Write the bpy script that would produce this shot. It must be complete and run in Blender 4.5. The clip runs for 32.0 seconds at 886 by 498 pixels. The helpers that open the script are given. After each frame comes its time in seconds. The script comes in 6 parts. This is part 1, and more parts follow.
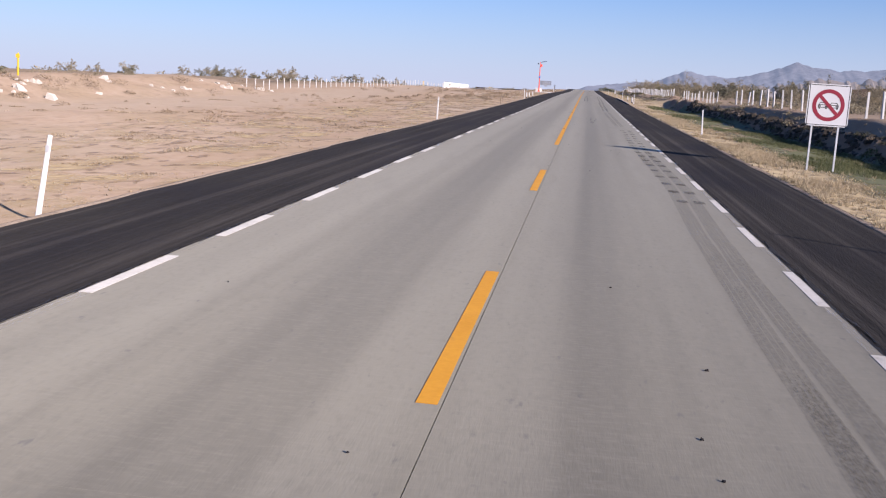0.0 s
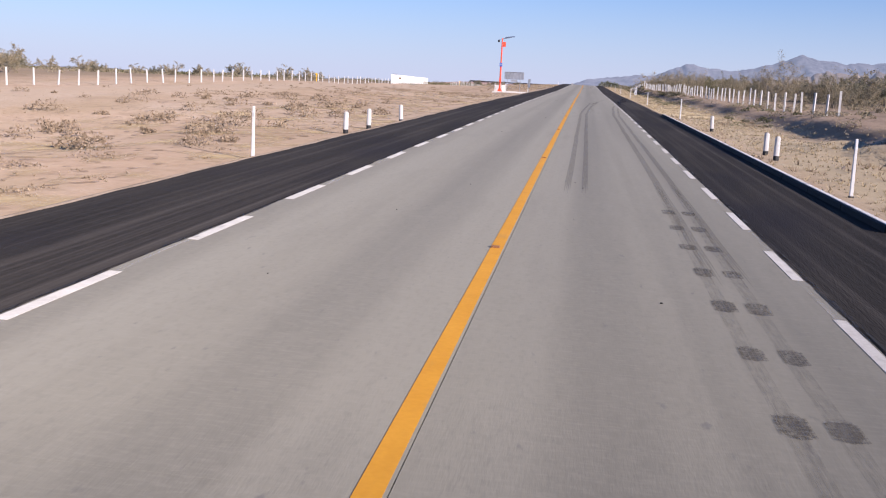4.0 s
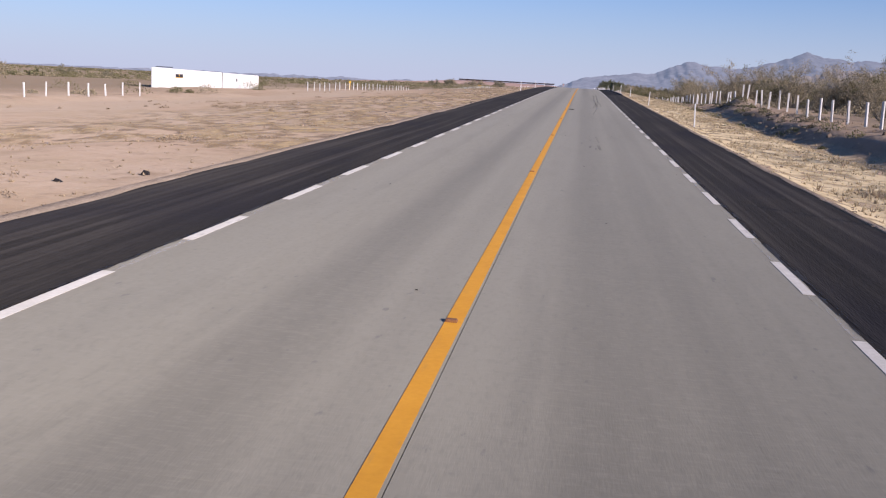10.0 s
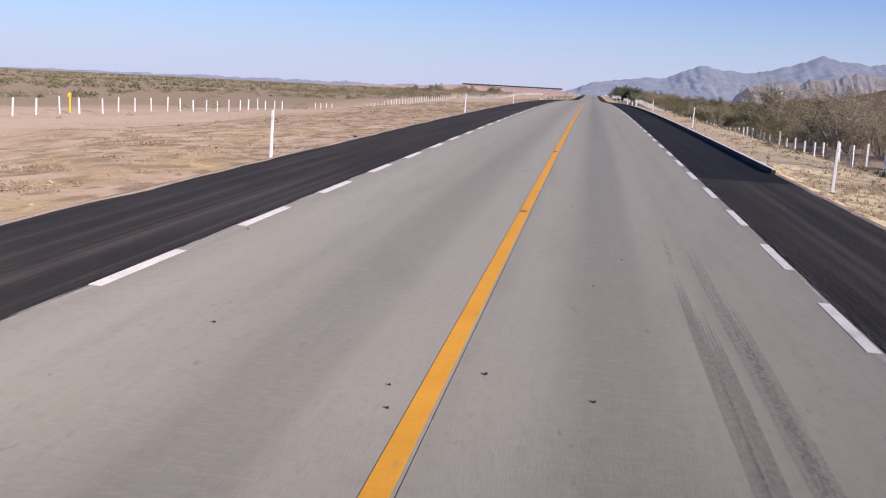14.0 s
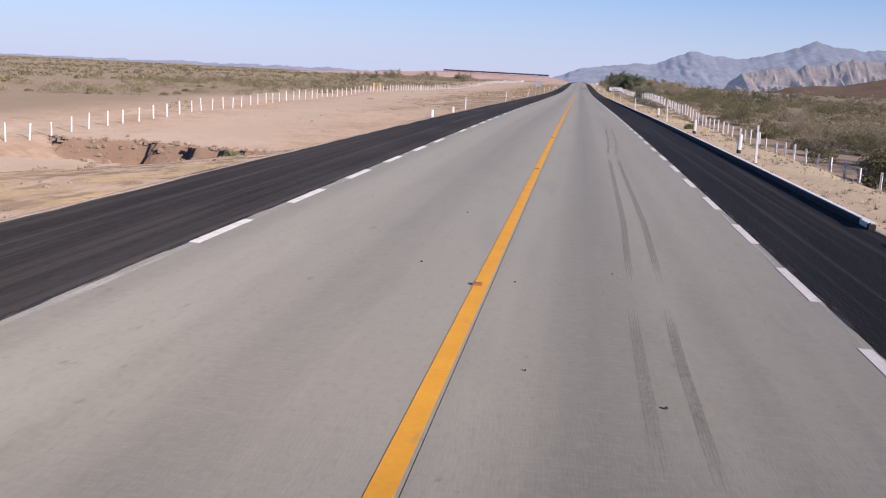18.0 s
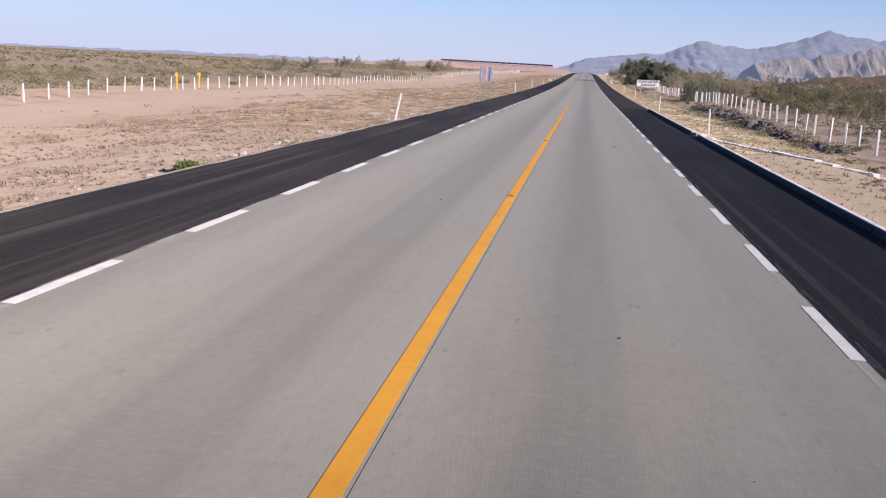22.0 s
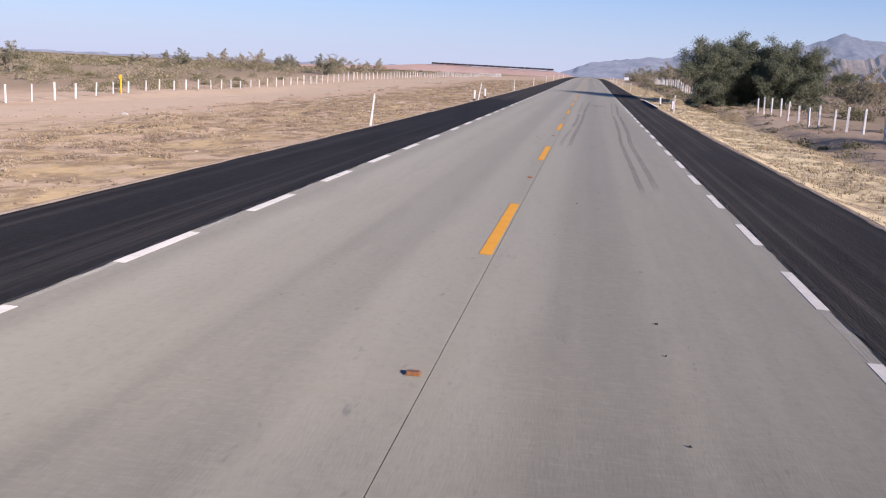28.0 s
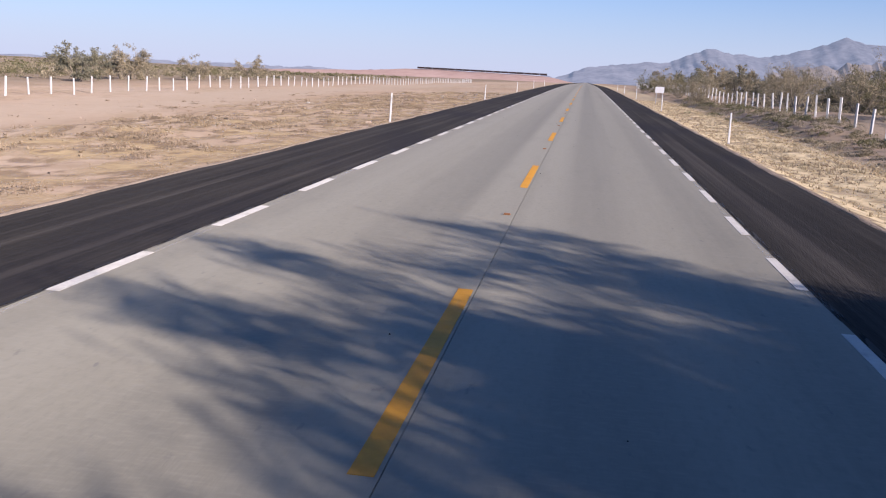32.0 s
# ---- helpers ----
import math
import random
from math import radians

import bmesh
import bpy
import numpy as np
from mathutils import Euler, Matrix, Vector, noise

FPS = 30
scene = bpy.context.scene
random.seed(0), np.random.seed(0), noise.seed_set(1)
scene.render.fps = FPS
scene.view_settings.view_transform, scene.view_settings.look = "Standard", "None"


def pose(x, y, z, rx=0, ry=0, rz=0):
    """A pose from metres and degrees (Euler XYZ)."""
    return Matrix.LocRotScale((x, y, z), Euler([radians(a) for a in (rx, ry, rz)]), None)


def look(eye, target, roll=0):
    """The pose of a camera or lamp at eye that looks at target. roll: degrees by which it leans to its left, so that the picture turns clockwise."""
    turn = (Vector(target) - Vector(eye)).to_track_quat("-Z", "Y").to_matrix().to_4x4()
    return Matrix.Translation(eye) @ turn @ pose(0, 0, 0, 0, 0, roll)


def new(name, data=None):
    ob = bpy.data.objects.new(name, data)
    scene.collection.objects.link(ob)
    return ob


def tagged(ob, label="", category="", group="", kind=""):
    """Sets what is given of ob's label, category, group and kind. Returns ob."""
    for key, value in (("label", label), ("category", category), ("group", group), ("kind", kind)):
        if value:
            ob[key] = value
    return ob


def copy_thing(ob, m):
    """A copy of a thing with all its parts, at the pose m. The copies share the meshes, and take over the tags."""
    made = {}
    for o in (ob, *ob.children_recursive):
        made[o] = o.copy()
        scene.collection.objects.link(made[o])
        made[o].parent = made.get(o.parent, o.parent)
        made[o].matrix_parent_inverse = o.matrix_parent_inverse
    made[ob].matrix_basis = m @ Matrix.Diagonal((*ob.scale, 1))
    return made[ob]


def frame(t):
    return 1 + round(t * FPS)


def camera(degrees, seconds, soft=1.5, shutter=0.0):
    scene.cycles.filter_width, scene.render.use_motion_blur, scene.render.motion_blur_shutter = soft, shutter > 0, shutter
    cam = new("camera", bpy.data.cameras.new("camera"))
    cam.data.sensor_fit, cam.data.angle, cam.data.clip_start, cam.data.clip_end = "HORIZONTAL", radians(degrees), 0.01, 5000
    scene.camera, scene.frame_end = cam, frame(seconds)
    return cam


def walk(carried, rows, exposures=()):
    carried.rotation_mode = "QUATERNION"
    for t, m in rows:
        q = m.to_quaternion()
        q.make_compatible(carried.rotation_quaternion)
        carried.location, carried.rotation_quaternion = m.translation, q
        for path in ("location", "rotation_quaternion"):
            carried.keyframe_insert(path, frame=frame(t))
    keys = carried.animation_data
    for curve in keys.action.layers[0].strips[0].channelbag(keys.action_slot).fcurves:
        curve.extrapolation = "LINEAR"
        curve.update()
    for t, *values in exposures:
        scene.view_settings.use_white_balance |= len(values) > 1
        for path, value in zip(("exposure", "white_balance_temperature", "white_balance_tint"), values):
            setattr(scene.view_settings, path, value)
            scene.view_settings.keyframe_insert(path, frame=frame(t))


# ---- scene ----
# The camera rides 2.2 m over the right lane of a straight desert highway that runs along +y.
cam = camera(46.15, 32.0, soft=1.15)
ROLL = 2.865
# seconds, x, y, z, turn to the right, tilt down (degrees)
ROWS = [
    (0, 0.923, -1.75, 2.156, -7.341, 8.530),
    (0.5, 0.900, 12.35, 2.389, -7.067, 8.786),
    (1, 0.911, 26.26, 2.620, -6.856, 8.942),
    (1.5, 0.943, 39.79, 2.844, -7.001, 8.736),
    (2, 0.975, 53.24, 3.025, -7.115, 8.609),
    (2.5, 1.003, 66.92, 3.208, -7.099, 8.647),
    (3, 1.032, 80.72, 3.395, -7.254, 8.759),
    (3.5, 1.018, 94.54, 3.622, -7.266, 8.920),
    (5.5, 0.804, 150.06, 4.526, -7.496, 8.783),
    (6, 0.783, 163.87, 4.740, -7.379, 9.051),
    (6.5, 0.776, 177.67, 4.933, -7.223, 8.895),
    (7, 0.762, 191.44, 5.126, -7.037, 9.045),
    (7.5, 0.783, 205.18, 5.307, -7.132, 8.947),
    (8, 0.804, 218.93, 5.468, -7.095, 9.036),
    (8.5, 0.829, 232.75, 5.631, -7.085, 9.072),
    (9, 0.885, 246.60, 5.786, -7.074, 9.034),
    (9.5, 0.924, 260.40, 5.933, -6.913, 9.113),
    (10, 0.983, 274.06, 6.079, -7.149, 8.986),
    (10.5, 0.987, 287.45, 6.254, -7.143, 9.081),
    (11, 0.973, 300.83, 6.454, -7.043, 8.990),
    (11.5, 1.040, 314.62, 6.659, -7.062, 8.959),
    (12, 1.091, 328.56, 6.869, -7.064, 8.991),
    (12.5, 1.094, 342.39, 7.079, -7.078, 8.855),
    (13, 1.104, 356.13, 7.287, -7.279, 8.876),
    (13.5, 1.041, 369.80, 7.503, -7.579, 9.001),
    (14, 0.978, 383.44, 7.721, -7.679, 8.779),
    (14.5, 0.967, 397.07, 7.938, -7.534, 8.836),
    (16.5, 0.776, 451.53, 8.579, -6.822, 9.146),
    (17, 0.763, 465.19, 8.691, -6.761, 9.228),
    (17.5, 0.844, 478.85, 8.801, -7.053, 9.461),
    (18, 0.896, 492.51, 8.838, -6.988, 9.490),
    (18.5, 0.928, 506.18, 8.867, -7.082, 9.564),
    (19, 0.973, 519.86, 8.897, -7.101, 9.710),
    (19.5, 0.992, 533.52, 8.879, -7.077, 9.777),
    (20, 1.019, 547.17, 8.861, -6.923, 9.652),
    (20.5, 1.069, 560.81, 8.839, -6.964, 9.816),
    (21, 1.122, 574.50, 8.768, -7.126, 9.934),
    (21.5, 1.131, 588.34, 8.696, -7.374, 10.317),
    (22, 1.162, 602.28, 8.627, -7.254, 10.009),
    (22.5, 1.157, 616.29, 8.573, -7.247, 9.958),
    (23, 1.169, 630.30, 8.520, -7.209, 10.001),
    (23.5, 1.166, 644.22, 8.467, -7.193, 10.051),
    (24, 1.163, 658.01, 8.417, -7.220, 9.971),
    (24.5, 1.163, 671.66, 8.366, -7.243, 9.935),
    (25, 1.134, 685.29, 8.320, -7.377, 9.943),
    (25.5, 1.131, 699.00, 8.279, -7.272, 9.629),
    (27.5, 1.098, 755.45, 8.210, -7.866, 10.046),
    (28, 1.095, 769.29, 8.227, -7.488, 9.758),
    (28.5, 1.034, 783.06, 8.254, -7.334, 9.878),
    (29, 0.974, 796.82, 8.282, -7.020, 9.463),
    (29.5, 0.980, 810.62, 8.336, -6.573, 9.583),
    (30, 0.986, 824.42, 8.398, -7.090, 9.273),
    (31, 1.024, 851.82, 8.525, -7.049, 9.606),
    (32, 1.051, 879.49, 8.656, -7.284, 9.470),
]


def aim(x, y, z, turn, tilt):
    a, b = radians(turn), radians(tilt)
    way = Vector((math.sin(a) * math.cos(b), math.cos(a) * math.cos(b), -math.sin(b)))
    eye = Vector((x, y, z))
    return look(eye, eye + way, ROLL)


# the film's own brightening and darkening, in stops
EXPOSURE = [(0, 0.08), (1, 0.05), (3, 0.12), (6, 0.07), (7.2, 0.06), (8, -0.04), (9, -0.08), (12, -0.12), (14, 0.05), (18, 0.08), (20, 0.08), (25, 0.15), (28, 0.1), (31, 0.15), (32, 0.12)]

walk(cam, [(t, aim(x, y, z, turn, tilt)) for t, x, y, z, turn, tilt in ROWS],
     exposures=[(t, e + 0.58, 6330, 21) for t, e in EXPOSURE])

# ---- sky and sun ----
SUN_HIGH, SUN_TURN = 17.0, 131.0        # elevation; clockwise from +y, so behind the camera on its right
world = bpy.data.worlds.new("world")
scene.world = world
world.use_nodes = True
wn = world.node_tree.nodes
sky = wn.new("ShaderNodeTexSky")
sky.sky_type = "NISHITA"
sky.sun_disc = False
sky.sun_elevation, sky.sun_rotation = radians(SUN_HIGH), radians(SUN_TURN)
sky.altitude, sky.air_density, sky.dust_density, sky.ozone_density = 100, 1.0, 0.3, 3.5
wn["Background"].inputs["Strength"].default_value = 0.082
gain = wn.new("ShaderNodeMix")
gain.data_type, gain.blend_type = "RGBA", "MULTIPLY"
gain.inputs[0].default_value = 1.0
gain.inputs[7].default_value = (0.6, 0.78, 1.1, 1)
world.node_tree.links.new(sky.outputs[0], gain.inputs[6])
# pale dusty haze low over the whole horizon
aloft, rise, low_air, haze = wn.new("ShaderNodeTexCoord"), wn.new("ShaderNodeSeparateXYZ"), wn.new("ShaderNodeMapRange"), wn.new("ShaderNodeMix")
low_air.interpolation_type = "SMOOTHSTEP"
for socket, value in (("From Min", -0.06), ("From Max", 0.15), ("To Min", 0.95), ("To Max", 0.0)):
    low_air.inputs[socket].default_value = value
haze.data_type = "RGBA"
haze.inputs[7].default_value = (4.9, 5.35, 6.9, 1)
world.node_tree.links.new(aloft.outputs["Generated"], rise.inputs[0])
world.node_tree.links.new(rise.outputs[2], low_air.inputs["Value"])
world.node_tree.links.new(low_air.outputs[0], haze.inputs[0])
world.node_tree.links.new(gain.outputs[2], haze.inputs[6])
world.node_tree.links.new(haze.outputs[2], wn["Background"].inputs[0])

lamp = bpy.data.lights.new("sun", "SUN")
lamp.energy, lamp.angle, lamp.color = 4.4, radians(0.55), (1.0, 0.908, 0.82)
sun = new("sun", lamp)
e, a = radians(SUN_HIGH), radians(SUN_TURN)
sun_at = Vector((math.sin(a) * math.cos(e), math.cos(a) * math.cos(e), math.sin(e)))
sun.matrix_basis = look(sun_at * 300, (0, 0, 0))

# ---- materials ----


def shade(name, low, high, scale, rough=0.85, bump=0.0, bump_scale=None, stretch=(1, 1, 1), metal=0.0, grain=None, island=0.0, spec=0.3, dots=0.0):
    """Two colours mixed by a coarse and a fine noise in world space, with a bump."""
    m = bpy.data.materials.new(name)
    m.use_nodes = True
    n, l = m.node_tree.nodes, m.node_tree.links
    p = n["Principled BSDF"]
    p.inputs["Roughness"].default_value, p.inputs["Metallic"].default_value = rough, metal
    p.inputs["Specular IOR Level"].default_value = spec
    p.inputs["Diffuse Roughness"].default_value = 1.0 if rough > 0.65 else 0.0
    where = n.new("ShaderNodeNewGeometry")
    mapping = n.new("ShaderNodeMapping")
    mapping.inputs["Scale"].default_value = stretch
    l.new(where.outputs["Position"], mapping.inputs["Vector"])
    coarse, fine = n.new("ShaderNodeTexNoise"), n.new("ShaderNodeTexNoise")
    coarse.inputs["Scale"].default_value, fine.inputs["Scale"].default_value = scale, grain or scale * 9
    coarse.inputs["Detail"].default_value, fine.inputs["Detail"].default_value = 5, 4
    add = n.new("ShaderNodeMath")
    add.operation = "MULTIPLY_ADD"
    add.inputs[1].default_value = 0.45
    l.new(mapping.outputs[0], coarse.inputs["Vector"])
    l.new(mapping.outputs[0], fine.inputs["Vector"])
    half = n.new("ShaderNodeMath")
    half.operation = "MULTIPLY"
    half.inputs[1].default_value = 0.55
    l.new(coarse.outputs[0], half.inputs[0])
    l.new(fine.outputs[0], add.inputs[0])
    l.new(half.outputs[0], add.inputs[2])
    last = add
    if island:
        more = n.new("ShaderNodeMath")
        more.operation = "MULTIPLY_ADD"
        more.inputs[1].default_value, more.inputs[2].default_value = island, -island / 2
        l.new(where.outputs["Random Per Island"], more.inputs[0])
        plus = n.new("ShaderNodeMath")
        plus.operation = "ADD"
        l.new(more.outputs[0], plus.inputs[0])
        l.new(add.outputs[0], plus.inputs[1])
        last = plus
    ramp = n.new("ShaderNodeValToRGB")
    ramp.color_ramp.elements[0].position, ramp.color_ramp.elements[1].position = 0.3, 0.7
    ramp.color_ramp.elements[0].color, ramp.color_ramp.elements[1].color = (*low, 1), (*high, 1)
    l.new(last.outputs[0], ramp.inputs[0])
    l.new(ramp.outputs[0], p.inputs["Base Color"])
    if bump:
        b = n.new("ShaderNodeBump")
        b.inputs["Strength"].default_value, b.inputs["Distance"].default_value = 1.0, bump
        t = fine
        if bump_scale:
            t = n.new("ShaderNodeTexNoise")
            t.inputs["Scale"].default_value, t.inputs["Detail"].default_value = bump_scale, 3
            l.new(mapping.outputs[0], t.inputs["Vector"])
        l.new(t.outputs[0], b.inputs["Height"])
        l.new(b.outputs[0], p.inputs["Normal"])
    return m


def overlay(m, colour, vector_scale, low, high, amount, detail=4.0, also=None):
    """Mixes patches of one more colour into a material, by a noise stretched in world space."""
    n, l = m.node_tree.nodes, m.node_tree.links
    p = n["Principled BSDF"]
    old = p.inputs["Base Color"].links[0].from_socket
    where, mapping, t = n.new("ShaderNodeNewGeometry"), n.new("ShaderNodeMapping"), n.new("ShaderNodeTexNoise")
    mapping.inputs["Scale"].default_value = vector_scale
    t.inputs["Scale"].default_value, t.inputs["Detail"].default_value = 1.0, detail
    l.new(where.outputs["Position"], mapping.inputs[0])
    l.new(mapping.outputs[0], t.inputs["Vector"])
    span = n.new("ShaderNodeMapRange")
    span.inputs["From Min"].default_value, span.inputs["From Max"].default_value = low, high
    span.inputs["To Max"].default_value = amount
    l.new(t.outputs[0], span.inputs["Value"])
    mix = n.new("ShaderNodeMix")
    mix.data_type = "RGBA"
    l.new(span.outputs[0], mix.inputs[0])
    l.new(old, mix.inputs[6])
    mix.inputs[7].default_value = (*colour, 1)
    l.new(mix.outputs[2], p.inputs["Base Color"])
    return m


def across_strip(m, colour, centre, core, reach, amount):
    """Mixes in one lengthwise strip of a colour round x = centre, soft and uneven at its edges."""
    n, l = m.node_tree.nodes, m.node_tree.links
    p = n["Principled BSDF"]
    old = p.inputs["Base Color"].links[0].from_socket
    where, axes, mapping, t = n.new("ShaderNodeNewGeometry"), n.new("ShaderNodeSeparateXYZ"), n.new("ShaderNodeMapping"), n.new("ShaderNodeTexNoise")
    mapping.inputs["Scale"].default_value = (2.0, 0.015, 1)
    mapping.inputs["Location"].default_value = (centre * 7.3, 0, 0)
    t.inputs["Scale"].default_value, t.inputs["Detail"].default_value = 1.0, 5
    l.new(where.outputs["Position"], axes.inputs[0])
    l.new(where.outputs["Position"], mapping.inputs[0])
    l.new(mapping.outputs[0], t.inputs["Vector"])
    sway, gap, far, span = n.new("ShaderNodeMath"), n.new("ShaderNodeMath"), n.new("ShaderNodeMath"), n.new("ShaderNodeMapRange")
    sway.operation, gap.operation, far.operation = "MULTIPLY_ADD", "SUBTRACT", "ABSOLUTE"
    sway.inputs[1].default_value = 0.9
    l.new(t.outputs[0], sway.inputs[0])
    l.new(axes.outputs[0], sway.inputs[2])
    gap.inputs[1].default_value = centre + 0.45
    l.new(sway.outputs[0], gap.inputs[0])
    l.new(gap.outputs[0], far.inputs[0])
    span.interpolation_type = "SMOOTHSTEP"
    for socket, value in (("From Min", core), ("From Max", reach), ("To Min", amount), ("To Max", 0.0)):
        span.inputs[socket].default_value = value
    l.new(far.outputs[0], span.inputs["Value"])
    mix = n.new("ShaderNodeMix")
    mix.data_type = "RGBA"
    l.new(span.outputs[0], mix.inputs[0])
    l.new(old, mix.inputs[6])
    mix.inputs[7].default_value = (*colour, 1)
    l.new(mix.outputs[2], p.inputs["Base Color"])
    return m


def leaves(name, low, high, through_light=0.3):
    m = shade(name, low, high, 0.6, rough=0.75, island=0.7, grain=3.0)
    n, l = m.node_tree.nodes, m.node_tree.links
    p, out = n["Principled BSDF"], n["Material Output"]
    t, mix = n.new("ShaderNodeBsdfTranslucent"), n.new("ShaderNodeMixShader")
    l.new(p.inputs["Base Color"].links[0].from_socket, t.inputs["Color"])
    mix.inputs[0].default_value = through_light
    l.new(p.outputs[0], mix.inputs[1])
    l.new(t.outputs[0], mix.inputs[2])
    l.new(mix.outputs[0], out.inputs["Surface"])
    return m



def lane_concrete(name, f, drip, paths):
    """Brushed road concrete, f times as pale as new, with an oily strip at x = drip and tyre-polished wheel paths."""
    t = lambda r, g, b: (r * f, g * f, b * f)
    concrete = shade(name, t(0.345, 0.322, 0.242), t(0.41, 0.384, 0.293), 0.3, rough=0.68, spec=0.5, bump=0.0012, bump_scale=60, stretch=(1, 0.12, 1), grain=9)
    overlay(concrete, t(0.24, 0.223, 0.168), (1.6, 0.004, 1), 0.45, 0.72, 0.55)
    overlay(concrete, t(0.44, 0.414, 0.32), (0.7, 0.012, 1), 0.5, 0.75, 0.4)
    across_strip(concrete, t(0.2, 0.187, 0.143), drip, 0.1, 0.85, 0.34)
    for x in paths:
        across_strip(concrete, t(0.45, 0.425, 0.33), x, 0.1, 0.6, 0.42)
    overlay(concrete, t(0.45, 0.42, 0.33), (0.35, 9, 1), 0.5, 0.78, 0.13, 7.0)
    overlay(concrete, t(0.24, 0.225, 0.172), (2.2, 0.25, 1), 0.55, 0.72, 0.25, 8.0)
    overlay(concrete, t(0.5, 0.47, 0.37), (9, 26, 9), 0.48, 0.74, 0.26, 6.0)
    overlay(concrete, t(0.2, 0.186, 0.145), (20, 7, 9), 0.5, 0.76, 0.24, 6.0)
    overlay(concrete, t(0.17, 0.16, 0.15), (9, 3, 9), 0.68, 0.76, 0.5)
    return concrete


lane_left_concrete = lane_concrete("oncoming lane concrete", 0.548, -1.15, (-2.75, -0.35))
lane_right_concrete = lane_concrete("travelled lane concrete", 0.525, 1.15, (0.5,))
asphalt = shade("shoulder asphalt", (0.0161, 0.0147, 0.0129), (0.0355, 0.0321, 0.0279), 1.2, rough=0.88, bump=0.012, bump_scale=45, stretch=(1.0, 0.12, 1), grain=30, spec=0.06)
overlay(asphalt, (0.0936, 0.0829, 0.073), (4.5, 0.022, 1), 0.5, 0.75, 0.5)
overlay(asphalt, (0.0702, 0.0616, 0.0537), (14, 0.06, 1), 0.52, 0.74, 0.35)
fresh_asphalt = shade("fresh shoulder asphalt", (0.00975, 0.00922, 0.00905), (0.0202, 0.019, 0.0185), 1.2, rough=0.86, bump=0.012, bump_scale=45, stretch=(1.0, 0.12, 1), grain=30, spec=0.06)
overlay(fresh_asphalt, (0.0585, 0.0524, 0.0463), (6, 0.03, 1), 0.53, 0.76, 0.45)
overlay(asphalt, (0.0187, 0.0173, 0.0193), (0.4, 0.12, 1), 0.5, 0.7, 0.7)
base_stone = shade("road base", (0.0618, 0.0556, 0.0494), (0.0992, 0.0865, 0.0741), 2)
white_paint = shade("white road paint", (0.383, 0.365, 0.321), (0.532, 0.512, 0.463), 3, rough=0.7, grain=25)
overlay(white_paint, (0.247, 0.229, 0.21), (7, 2.5, 7), 0.6, 0.74, 0.6)
yellow_paint = shade("yellow road paint", (0.408, 0.185, 0.0124), (0.506, 0.247, 0.0217), 2, rough=0.7, grain=20)
overlay(yellow_paint, (0.247, 0.161, 0.0618), (8, 1.5, 8), 0.64, 0.76, 0.45)
sand = shade("desert ground", (0.2869, 0.2061, 0.1396), (0.3781, 0.2926, 0.2128), 0.09, rough=0.95, bump=0.05, bump_scale=5.0, grain=1.6, spec=0.1)
overlay(sand, (0.3372, 0.2774, 0.2128), (0.05, 0.02, 1), 0.5, 0.68, 0.6)
overlay(sand, (0.284, 0.2166, 0.1387), (0.3, 0.14, 1), 0.5, 0.66, 0.45, 8.0)
overlay(sand, (0.2546, 0.19, 0.1102), (0.16, 0.09, 1), 0.52, 0.7, 0.4)
overlay(sand, (0.1415, 0.09785, 0.06052), (1.1, 0.8, 1), 0.6, 0.72, 0.5, 7.0)
overlay(sand, (0.1957, 0.1425, 0.095), (0.12, 0.06, 1), 0.52, 0.72, 0.3, 8.0)
overlay(sand, (0.1615, 0.114, 0.07353), (2.6, 2.0, 2), 0.56, 0.7, 0.32, 9.0)
overlay(sand, (0.2641, 0.2042, 0.1311), (0.5, 0.3, 1), 0.5, 0.66, 0.45, 9.0)
overlay(sand, (0.1957, 0.1425, 0.09167), (0.6, 0.45, 1), 0.54, 0.68, 0.42, 9.0)
overlay(sand, (0.3619, 0.3182, 0.2594), (3.0, 3.0, 3), 0.66, 0.76, 0.6)
across_strip(sand, (0.3277, 0.2612, 0.1919), -30.0, 3.0, 9.0, 0.65)      # the smooth dirt track along the fence
# scrubland beyond the fences is a darker brown
n, l = sand.node_tree.nodes, sand.node_tree.links
p = n["Principled BSDF"]
old = p.inputs["Base Color"].links[0].from_socket
where, split, away, span, mix = n.new("ShaderNodeNewGeometry"), n.new("ShaderNodeSeparateXYZ"), n.new("ShaderNodeMath"), n.new("ShaderNodeMapRange"), n.new("ShaderNodeMix")
away.operation = "ABSOLUTE"
centre = n.new("ShaderNodeMath")
centre.operation = "ADD"
centre.inputs[1].default_value = 16.0
l.new(where.outputs["Position"], split.inputs[0])
l.new(split.outputs[0], centre.inputs[0])
l.new(centre.outputs[0], away.inputs[0])
l.new(away.outputs[0], span.inputs["Value"])
span.inputs["From Min"].default_value, span.inputs["From Max"].default_value, span.inputs["To Max"].default_value = 29, 42, 0.85
mix.data_type = "RGBA"
l.new(span.outputs[0], mix.inputs[0])
l.new(old, mix.inputs[6])
mix.inputs[7].default_value = (0.17, 0.132, 0.09, 1)
l.new(mix.outputs[2], p.inputs["Base Color"])
